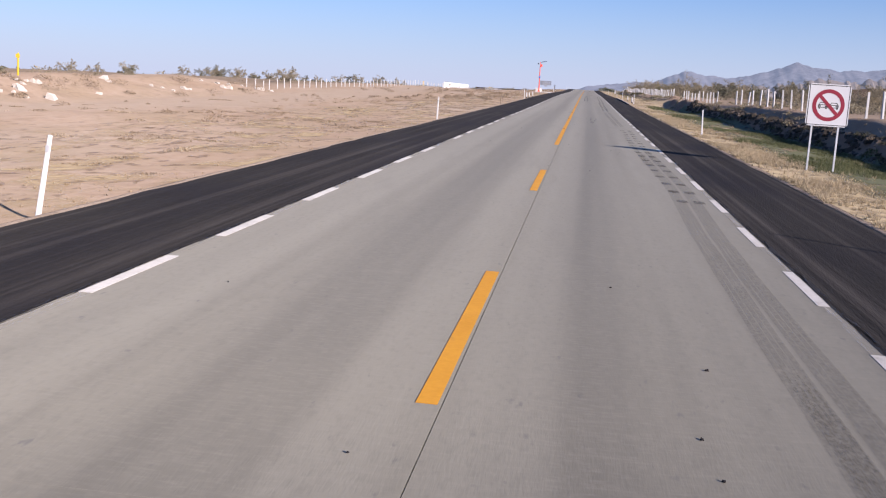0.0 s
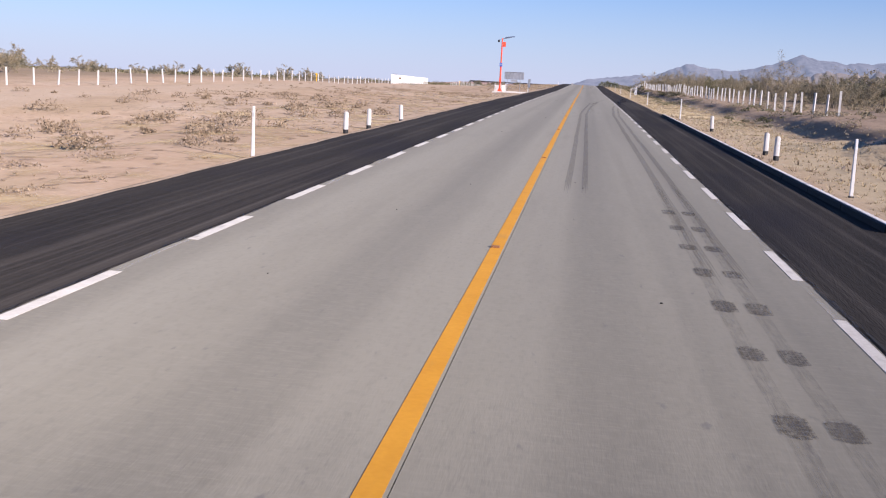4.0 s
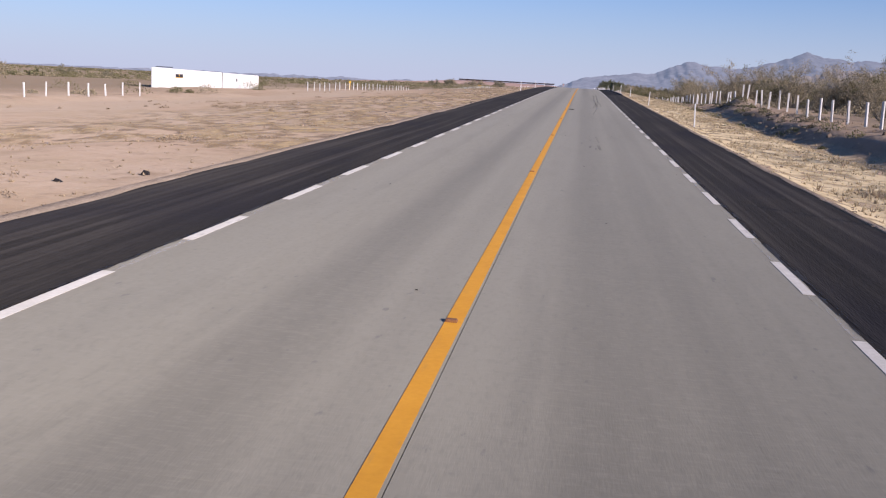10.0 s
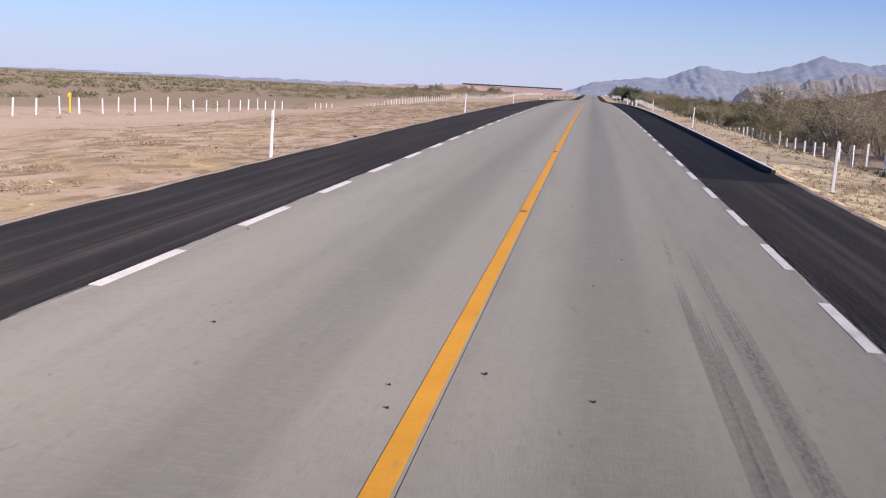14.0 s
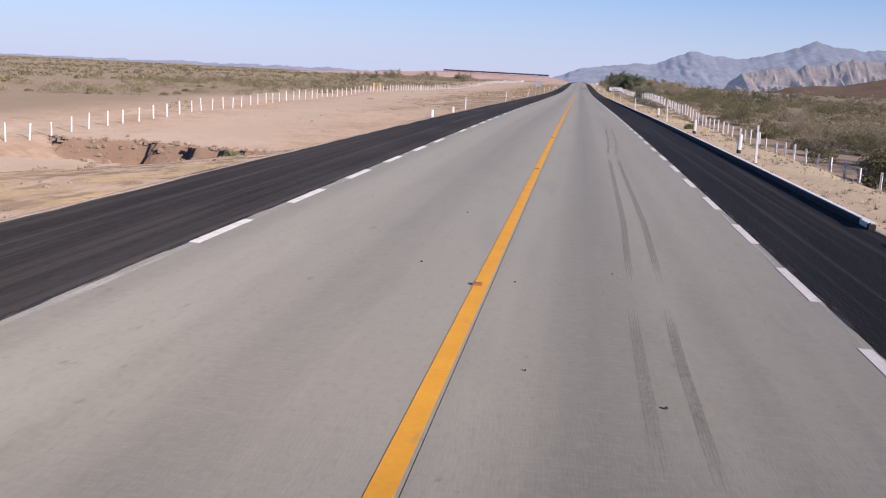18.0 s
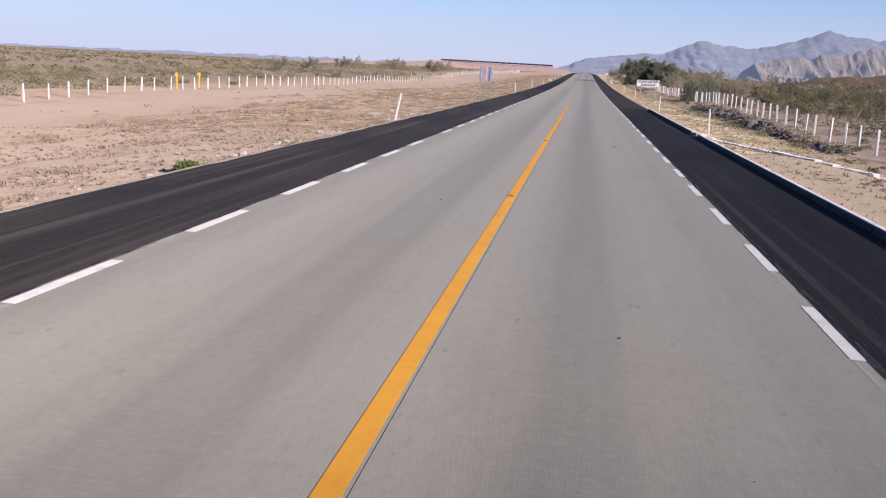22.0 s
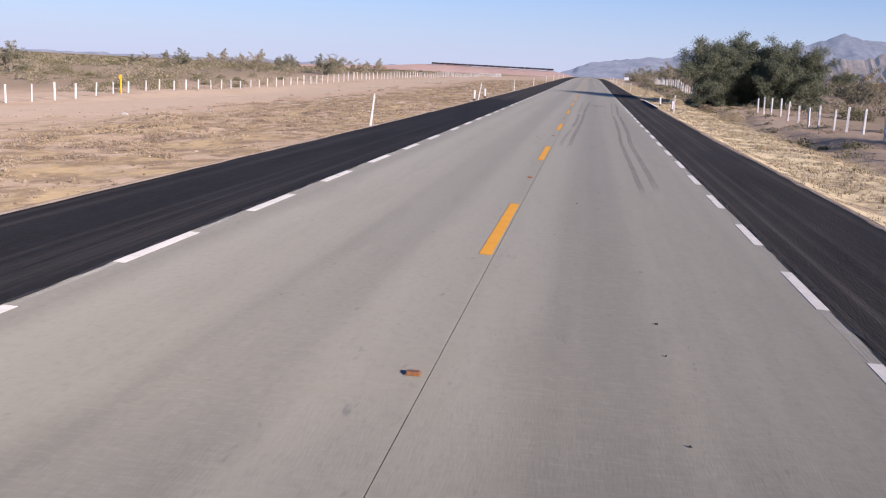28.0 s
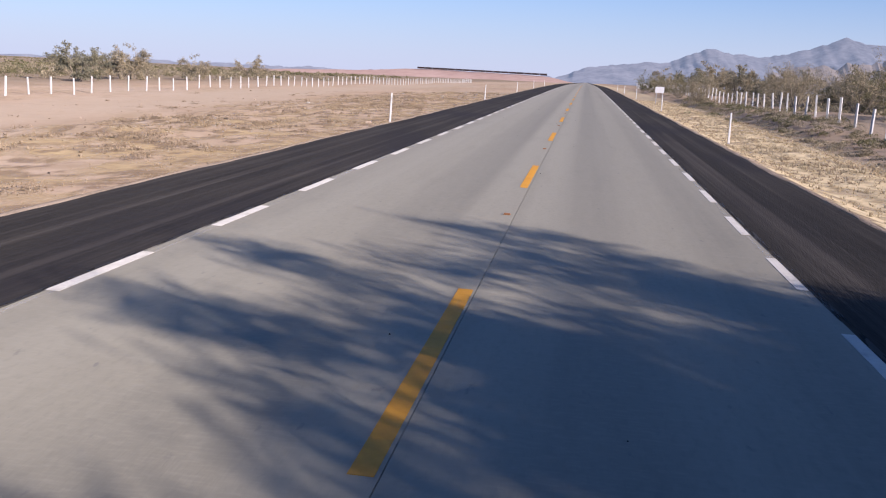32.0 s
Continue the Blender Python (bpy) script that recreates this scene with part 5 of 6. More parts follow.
scatter(500, (60, 420, 150, 1500), (0.6, 1.7), 45, 0.32, leaf_dull, "far_brush", "scattered dry bushes on the plain", "brush", patchy)
in_clumps = lambda x, y: float(np.clip(0.1 + 1.5 * lattice(x, y, 38, 52), 0.02, 1))
scatter(560, (-110, -43.5, 380, 1150), (0.6, 2.0), 210, 0.1, leaf_olive, "brush", "olive shrubs beyond the fence", "brush", in_clumps, 0.75)
scatter(560, (-110, -43.5, 60, 1150), (0.5, 1.7), 180, 0.1, leaf_dull, "brush", "dry brown shrubs beyond the fence", "brush", in_clumps, 0.75)
scatter(2600, (-420, -92, 380, 1500), (0.6, 1.9), 22, 0.42, leaf_olive, "far_brush", "scattered creosote bushes on the plain", "brush", patchy)
scatter(1300, (-420, -92, 60, 1500), (0.5, 1.5), 30, 0.34, leaf_dull, "far_brush", "scattered dry bushes on the plain", "brush", patchy)
scatter(2600, (-1500, -300, 200, 3400), (1.5, 3.5), 16, 1.0, leaf_olive, "far_brush", "dark bushes out on the plain", "brush", patchy)
scatter(1500, (300, 1400, 200, 3200), (1.5, 3.5), 16, 1.0, leaf_olive, "far_brush", "dark bushes out on the plain", "brush", patchy)


def grass(count, box4, height, blades, material, name, label, keep, width=0.012):
    """Tufts of bent blades."""
    x0, x1, y0, y1 = box4
    C = np.stack([dice.uniform(x0, x1, count * 3), dice.uniform(y0, y1, count * 3)], 1)
    C = C[dice.uniform(size=len(C)) < keep(C[:, 0], C[:, 1])][:count]
    n = len(C)
    Z = ground_z(C[:, 0], C[:, 1]) - 0.02
    P = np.repeat(np.stack([C[:, 0], C[:, 1], Z], 1), blades, 0)
    m = len(P)
    H = np.repeat(dice.uniform(height[0], height[1], n), blades) * dice.uniform(0.5, 1.1, m)
    a = dice.uniform(0, math.tau, m)
    lean = dice.uniform(0.25, 1.1, m)
    out = np.stack([np.cos(a), np.sin(a), np.zeros(m)], 1)
    side = np.stack([-np.sin(a), np.cos(a), np.zeros(m)], 1) * width * dice.uniform(0.7, 1.5, m)[:, None]
    root = P + out * (0.25 * H * dice.uniform(0, 1, m))[:, None]
    mid = root + out * (0.35 * lean * H)[:, None] + np.array([0, 0, 1.0]) * (0.62 * H)[:, None]
    tip = root + out * (0.95 * lean * H)[:, None] + np.array([0, 0, 1.0]) * (0.95 * H / (1 + 0.5 * lean))[:, None]
    V = np.stack([root - side, root + side, 0.3 * mid + 0.7 * tip], 1).reshape(-1, 3)
    Fc = np.arange(3 * m).reshape(m, 3)
    ob = new(name, sheet(name, V, Fc, material))
    return tagged(ob, label, "grass", kind="stuff")


def verge_right(x, y):
    band = np.exp(-((x - np.where(y < 125, 7.4, 9.3)) / np.where(y < 125, 1.1, 2.4)) ** 2)
    return np.clip(band * (0.8 + 0.7 * lattice(x, y, 3.5, 61) + 0.5 * lattice(x, y, 14, 62)), 0, 1) * np.where((y > 415) & (y < 640), 0.35, 1)


def verge_left(x, y):
    return np.clip(np.exp(-((x + 9.5) / 3.2) ** 2) * (0.05 + 0.9 * lattice(x, y, 5, 63) + 0.7 * lattice(x, y, 17, 64)), 0, 1)


def open_left(x, y):
    return np.clip(-0.3 + 0.9 * lattice(x, y, 3.5, 65) + 0.8 * lattice(x, y, 22, 66), 0, 1)


grass(44000, (6.12, 14.5, -5, 1000), (0.06, 0.2), 7, straw, "dry_grass", "pale straw-coloured dry grass along the verge", verge_right, 0.014)
grass(3500, (6.5, 16, -5, 1000), (0.12, 0.35), 9, straw_dull, "dry_weeds", "weathered brown weeds in the verge", lambda x, y: np.clip(0.2 + lattice(x, y, 5, 67), 0, 1), 0.014)
grass(22000, (-19, -6.4, 0, 1000), (0.04, 0.13), 8, straw_low, "dry_grass", "thin patches of straw-coloured grass on the sand", verge_left, 0.014)
grass(14000, (-34, -6.8, 0, 1000), (0.03, 0.1), 9, straw_dull, "dry_weeds", "small brown weeds on the sand", open_left, 0.018)
grass(34000, (7.9, 12.7, -5, 130), (0.06, 0.24), 8, leaf_ditch, "green_weeds", "dull green weeds in the ditch", lambda x, y: np.clip(0.4 + lattice(x, y, 7, 68), 0, 1), 0.016)
grass(4200, (6.15, 8.2, -5, 105), (0.08, 0.26), 40, straw, "dry_tussocks", "thick straw-coloured grass tussocks beside the asphalt", lambda x, y: np.clip(0.2 + 1.2 * lattice(x, y, 2.2, 69), 0, 1), 0.008)
mats = lambda x, y: np.clip(-0.05 + 1.0 * lattice(x, y, 2.6, 91) + 0.9 * lattice(x, y, 9, 92), 0, 1) * np.exp(-((x + 8.3) / 3.6) ** 2)
grass(24000, (-15, -6.5, 430, 1000), (0.03, 0.1), 7, straw_dull, "dry_mats", "trodden mats of brown weeds along the sandy verge", mats, 0.016)
grass(16000, (-13, -6.4, 430, 1000), (0.03, 0.09), 6, straw_low, "dry_mats", "thin tan grass mats along the sandy verge", lambda x, y: np.clip(0.15 + lattice(x, y, 4, 93), 0, 1) * np.exp(-((x + 8.2) / 2.6) ** 2), 0.016)
tufty = lambda x, y: np.clip(0.25 + 1.1 * lattice(x, y, 2.0, 94) + 0.5 * lattice(x, y, 8, 95), 0, 1) * np.exp(-((x - 7.9) / 2.4) ** 2)
grass(12000, (6.4, 12, 640, 1000), (0.06, 0.2), 8, straw, "dry_mats", "thick straw-coloured grass mats beside the asphalt", tufty, 0.02)
grass(9000, (6.4, 12, 188, 420), (0.06, 0.22), 8, straw, "dry_mats", "thick straw-coloured grass mats beside the asphalt", tufty, 0.02)
grass(5000, (6.6, 12, 640, 1000), (0.06, 0.2), 7, straw_dull, "dry_weeds", "brown weeds among the straw of the verge", lambda x, y: np.clip(-0.1 + 1.2 * lattice(x, y, 3, 96), 0, 1), 0.02)
scatter(120, (-34, -9, 100, 175), (0.25, 0.7), 90, 0.07, straw_dull, "tumbleweed", "low brown tumbleweeds on the sand", "brush", lambda x, y: 1.0 if -22 < x < -9 and 118 < y < 172 else 0.12, 0.75)
scatter(260, (-36, -9, 0, 1000), (0.12, 0.4), 50, 0.06, straw_dull, "tumbleweed", "low brown tumbleweeds on the sand", "brush", patchy, 0.7)
scatter(210, (10.5, 14.6, 170, 1000), (0.2, 0.75), 110, 0.07, leaf_olive, "ditch_weeds", "dull green and brown weeds along the ditch", "brush", patchy, 0.7)
scatter(320, (13, 16.6, 60, 1000), (0.2, 0.7), 90, 0.07, leaf_dull, "ditch_weeds", "dry weeds under the fence", "brush", patchy, 0.7)

scatter(190, (-30, -8, 8, 125), (0.2, 0.7), 150, 0.036, straw_dull, "tussocks", "brown weed clumps on the open sand", "weeds", lambda x, y: float(np.clip(0.1 + 1.4 * lattice(x, y, 7, 101), 0.03, 1)), 0.16)
scatter(60, (-26, -9, 8, 110), (0.2, 0.5), 90, 0.05, straw_low, "dry_weeds", "tan weed clumps on the open sand", "weeds", None, 0.3)
clumps = lambda x, y: float(np.clip(-0.35 + 1.3 * lattice(x, y, 9, 77) + 0.8 * lattice(x, y, 31, 78), 0, 1))
scatter(1300, (-27, -8, 0, 1000), (0.12, 0.5), 50, 0.04, straw_dull, "dry_weeds", "low brown weed clumps on the sand", "weeds", clumps, 0.22)
scatter(520, (-24, -8.5, 0, 1000), (0.3, 1.0), 130, 0.042, straw_dull, "tussocks", "low brown grass tussocks on the sand", "grass", clumps, 0.17)
scatter(700, (-24, -7.5, 0, 1000), (0.15, 0.5), 50, 0.04, straw_low, "dry_grass", "low tan grass clumps on the sand", "grass", clumps, 0.18)
scatter(700, (7.6, 14.5, 0, 1000), (0.15, 0.6), 60, 0.045, straw_dull, "dry_weeds", "low brown weed clumps in the verge", "weeds", clumps, 0.22)
scatter(500, (9.0, 14.5, 170, 1000), (0.15, 0.5), 34, 0.07, leaf_weed, "green_weeds", "dull grey-green weeds in the verge", "weeds", clumps, 0.45)
# ditch bank weeds, their leaf colour darkened to deepen the shade
scatter(150, (12.6, 13.8, -5, 120), (0.12, 0.4), 80, 0.05, leaf_shade, "ditch_bank_weeds", "weeds hanging down the ditch bank, coloured dark for its shade", "brush", None, 0.8)
scatter(170, (12.6, 14.6, 236, 420), (0.15, 0.5), 80, 0.055, leaf_shade, "ditch_bank_weeds", "weeds along the ditch, coloured dark for its shade", "brush", patchy, 0.7)


def shrub(x, y, r, n, material, label, size=0.06, tall=0.8):
    d = dice.normal(size=(n, 3))
    d /= np.linalg.norm(d, axis=1)[:, None]
    d *= dice.uniform(0.2, 1.0, (n, 1)) ** 0.5 * r
    d[:, 2] = np.abs(d[:, 2]) * tall
    V, Fc = leaf_quads(d, size, 0.4)
    stems = [limb(np.array([0, 0, -0.05]), np.array([math.cos(a), math.sin(a), 0.9]), r * 0.9, 0.015, 4) for a in np.linspace(0, 5.6, 7)]
    SV, SF = tubes(stems, 4)
    ob = thing("roadside_shrub", Matrix.Translation((x, y, gz(x, y))), label, "shrub")
    part("stem", sheet("stem", SV, SF, bark), ob)
    part("foliage", sheet("foliage", V, Fc, material), ob)


shrub(-23.7, 565.3, 1.25, 4600, leaf_fresh, "rounded green shrub in the eroded wash", 0.07, 1.3)
shrub(17.2, 549, 1.8, 4600, leaf_olive, "tall olive shrub beside the white fence posts", 0.1, 1.4)
shrub(-7.3, 624.0, 0.34, 900, leaf_fresh, "small bright green weed clump on the verge", 0.05)
shrub(7.6, 557.0, 0.4, 700, leaf_fresh, "small bright green weed clump by the kerb", 0.05)
shrub(15.0, 744.0, 1.45, 5200, leaf_green, "tall dark green bush at the fence", 0.09, 2.0)
shrub(17.6, 748.0, 2.0, 4200, leaf_green, "rounded dark green bush behind the fence", 0.09, 1.5)
shrub(11.6, 848.3, 1.0, 1900, straw, "round tan tumbleweed mound beside the verge", 0.05)
shrub(9.2, 869.5, 0.8, 1800, straw, "round tan tumbleweed under the tree", 0.05)
shrub(11.6, 866.5, 0.9, 2200, straw_dull, "round tan tumbleweed under the tree", 0.06)

# stones and clods


def stones(count, box4, size, material, name, label, keep):
    x0, x1, y0, y1 = box4
    C = np.stack([dice.uniform(x0, x1, count * 3), dice.uniform(y0, y1, count * 3)], 1)
    C = C[dice.uniform(size=len(C)) < keep(C[:, 0], C[:, 1])][:count]
    n = len(C)
    Z = ground_z(C[:, 0], C[:, 1])
    s = size[0] + (size[1] - size[0]) * dice.uniform(size=n) ** 3
    unit = np.array([(-1, -1, -0.5), (1, -1, -0.5), (1, 1, -0.5), (-1, 1, -0.5), (-0.7, -0.6, 0.6), (0.6, -0.7, 0.7), (0.7, 0.6, 0.55), (-0.6, 0.7, 0.65)])
    V = unit[None] * (1 + 0.35 * dice.normal(size=(n, 8, 3))) * s[:, None, None] * 0.5 + np.stack([C[:, 0], C[:, 1], Z + 0.1 * s], 1)[:, None, :]
    k = np.arange(n)[:, None] * 8
    quads = np.array([(0, 1, 5, 4), (1, 2, 6, 5), (2, 3, 7, 6), (3, 0, 4, 7), (4, 5, 6, 7)])
    ob = new(name, sheet(name, V.reshape(-1, 3), (k[:, :, None] + quads[None]).reshape(-1, 4), material))
    return tagged(ob, label, "stones", kind="stuff")


stones(7000, (-34, -6.3, 0, 1000), (0.015, 0.1), rubble, "stones", "pale stones and clods on the sand", lambda x, y: np.clip(0.15 + 0.9 * lattice(x, y, 9, 71), 0, 1))
stones(6000, (-6.75, -6.0, 0, 1000), (0.012, 0.06), verge_gravel, "edge_gravel", "loose gravel along the asphalt edge", lambda x, y: np.clip(0.4 + lattice(x, y, 3, 79), 0, 1))
stones(4000, (6.0, 6.7, 0, 1000), (0.012, 0.06), verge_gravel, "edge_gravel", "loose gravel along the asphalt edge", lambda x, y: np.clip(0.4 + lattice(x, y, 3, 80), 0, 1))
stones(160, (-18, -6.4, 0, 1000), (0.04, 0.17), litter_dark, "dark_scraps", "dark sticks and rubber scraps lying on the sand", lambda x, y: np.clip(0.5 + lattice(x, y, 30, 75), 0, 1))
stones(300, (-26, -7, 0, 1000), (0.06, 0.26), rubble, "pale_stones", "pale larger stones on the sand", lambda x, y: np.clip(0.1 + lattice(x, y, 20, 76), 0, 1))
stones(4500, (6.3, 13, 0, 1000), (0.02, 0.12), rubble, "stones", "stones and clods in the verge", lambda x, y: np.clip(0.25 + 0.9 * lattice(x, y, 7, 72), 0, 1))
rubble_white = shade("broken pale rubble", (0.44, 0.385, 0.32), (0.62, 0.56, 0.485), 2, rough=0.9, bump=0.01, bump_scale=15, island=0.3)
stones(34, (-40.8, -36.5, 56, 124), (0.32, 0.95), rubble_white, "rubble_blocks", "pale rubble blocks dumped on the berm", lambda x, y: np.clip(0.6 + 0.5 * lattice(x, y, 10, 73), 0, 1))
scatter(26, (-41.5, -36, 55, 124), (0.4, 1.2), 160, 0.07, straw_dull, "dry_weeds", "round brown weeds on the flank of the berm", "weeds", None, 0.6)
stones(260, (11.8, 14.8, 250, 430), (0.1, 0.4), rubble, "ditch_rubble", "grey rubble along the ditch bank", lambda x, y: np.clip(0.2 + 0.9 * lattice(x, y, 12, 74), 0, 1))

stones(60, (-21, -9, 640, 960), (0.1, 0.36), kerb_pale, "pale_stones", "pale broken stones among the grass of the berm", lambda x, y: np.clip(0.3 + lattice(x, y, 15, 102), 0, 1))
# a dumped ridge of dark stone along the ditch
riprap = shade("dark ditch stone", (0.07, 0.06, 0.052), (0.19, 0.165, 0.145), 2.0, rough=0.95, island=0.7)
stones(900, (12.2, 14.4, 652, 716), (0.1, 0.55), riprap, "ditch_stones", "dark grey stones dumped along the ditch before the fence", lambda x, y: np.exp(-((x - 13.2 - 0.5 * lattice(x * 0, y, 12, 99)) / 0.55) ** 2))

# broken lumps of earth on the cut face of the wash
bank_earth = shade("bank earth", (0.185, 0.13, 0.0922), (0.284, 0.216, 0.161), 2.5, rough=0.95, bump=0.02, bump_scale=14)


def cut_face(x, y):
    fall = ground_z(x, y + 0.35) - ground_z(x, y - 0.35)
    return np.where(fall > 0.3, 0.95, np.where(fall > 0.12, 0.25, 0.0))


stones(2200, (-40, -16, WASH_Y - 16, WASH_Y + 14), (0.1, 0.55), bank_earth, "bank_clods", "broken lumps of earth on the eroded bank", cut_face)
stones(500, (-38, -16, WASH_Y - 18, WASH_Y + 8), (0.05, 0.4), bank_earth, "bank_clods", "small clods below the eroded bank", lambda x, y: np.where(ground_z(x, y + 2.5) - ground_z(x, y) > 0.6, 0.7, 0.02))
grass(700, (-40, -16, WASH_Y - 14, WASH_Y + 14), (0.12, 0.4), 10, straw_dull, "rim_weeds", "dry weeds along the rim of the wash", lambda x, y: np.where(ground_z(x, y) - ground_z(x, y - 1.2) > 0.5, 0.8, 0.0), 0.016)

# ---- wear on the road: tyre marks, prints and scraps ----


def patchy_film(name, colour, density, scale, low=0.34, high=0.62, thins=None):
    m = shade(name, colour, tuple(c * 1.5 for c in colour), 3, rough=0.8)
    n, l = m.node_tree.nodes, m.node_tree.links
    p, out = n["Principled BSDF"], n["Material Output"]
    where, mapping, t = n.new("ShaderNodeNewGeometry"), n.new("ShaderNodeMapping"), n.new("ShaderNodeTexNoise")
    mapping.inputs["Scale"].default_value = scale
    t.inputs["Scale"].default_value, t.inputs["Detail"].default_value = 1.0, 6
    l.new(where.outputs["Position"], mapping.inputs[0])
    l.new(mapping.outputs[0], t.inputs["Vector"])
    span = n.new("ShaderNodeMapRange")
    span.inputs["From Min"].default_value, span.inputs["From Max"].default_value = low, high
    span.inputs["To Max"].default_value = density
    l.new(t.outputs[0], span.inputs["Value"])
    clear, mix = n.new("ShaderNodeBsdfTransparent"), n.new("ShaderNodeMixShader")
    amount = span.outputs[0]
    if thins:                                   # sparser away from the road
        axes, away, both = n.new("ShaderNodeSeparateXYZ"), n.new("ShaderNodeMapRange"), n.new("ShaderNodeMath")
        both.operation = "MULTIPLY"
        l.new(where.outputs["Position"], axes.inputs[0])
        away.inputs["From Min"].default_value, away.inputs["From Max"].default_value = thins
        l.new(axes.outputs[0], away.inputs["Value"])
        l.new(amount, both.inputs[0])
        l.new(away.outputs[0], both.inputs[1])
        amount = both.outputs[0]
    l.new(amount, mix.inputs[0])
    l.new(clear.outputs[0], mix.inputs[1])
    l.new(p.outputs[0], mix.inputs[2])
    l.new(mix.outputs[0], out.inputs["Surface"])
    return m


film = patchy_film("tyre film", (0.0618, 0.0574, 0.0506), 0.32, (34, 13, 34), 0.12, 0.7)
film_faint = patchy_film("faint tyre film", (0.0865, 0.0791, 0.0679), 0.2, (30, 4, 30), 0.3, 0.66)
film_scuff = patchy_film("scuffed rubber", (0.0618, 0.0568, 0.0494), 0.62, (26, 16, 26))
film_black = patchy_film("fresh tyre film on asphalt", (0.00247, 0.00247, 0.00247), 1.0, (30, 1, 30))
film_tar = patchy_film("worn tar patch", (0.004, 0.004, 0.0045), 0.62, (3.0, 1.2, 3.0), 0.2, 0.62)
film_worn = patchy_film("worn tyre film", (0.0618, 0.0574, 0.0506), 0.26, (36, 15, 36), 0.24, 0.72)
film_soft = patchy_film("soft rubber haze", (0.0803, 0.0741, 0.0648), 0.4, (3.5, 1.1, 3.5), 0.36, 0.7)
film_print = patchy_film("tyre print", (0.0371, 0.0346, 0.0309), 0.5, (40, 14, 40))


def skid(points, width, material, step=0.5):
    """A tyre's track as four ribs side by side, drawn out thin at both ends."""
    px, py = [p[0] for p in points], [p[1] for p in points]
    y = np.linspace(py[0], py[-1], max(6, int((py[-1] - py[0]) / step)))
    x = np.interp(y, py, px)
    x = np.convolve(np.pad(x, 3, mode="edge"), np.ones(7) / 7, mode="valid") + 0.012 * lattice(y * 0, y, 3.0, 33)
    ends = np.minimum(y - y[0], y[-1] - y) / min(2.5, (y[-1] - y[0]) / 3)
    V, F = [], []
    for rib in range(4):
        a = np.sort(np.array([rib - 1.5 - 0.46, rib - 1.5 + 0.46]) * width / 4)
        wide = width / 4 * 0.46 * np.clip(ends * 1.4 - 0.25 * (rib % 2), 0.04, 1) * (1 + 0.25 * lattice(y * 0 + rib * 7, y, 1.1, 34))
        mid = a.mean()
        X = np.stack([x + mid - wide, x + mid + wide], 1)
        Y = np.repeat(y[:, None], 2, 1)
        k = np.arange(len(y) - 1) * 2 + len(V) * len(y) * 2
        V.append(np.stack([X, Y, road_z(X, Y) + 0.0035], -1).reshape(-1, 3))
        F.append(np.stack([k, k + 1, k + 3, k + 2], 1))
    return sheet("tyre_mark", np.concatenate(V), np.concatenate(F), material)


marks = tagged(new("tyre_marks"), "dark rubber tyre marks on the pale concrete", "tyre marks", kind="structure")
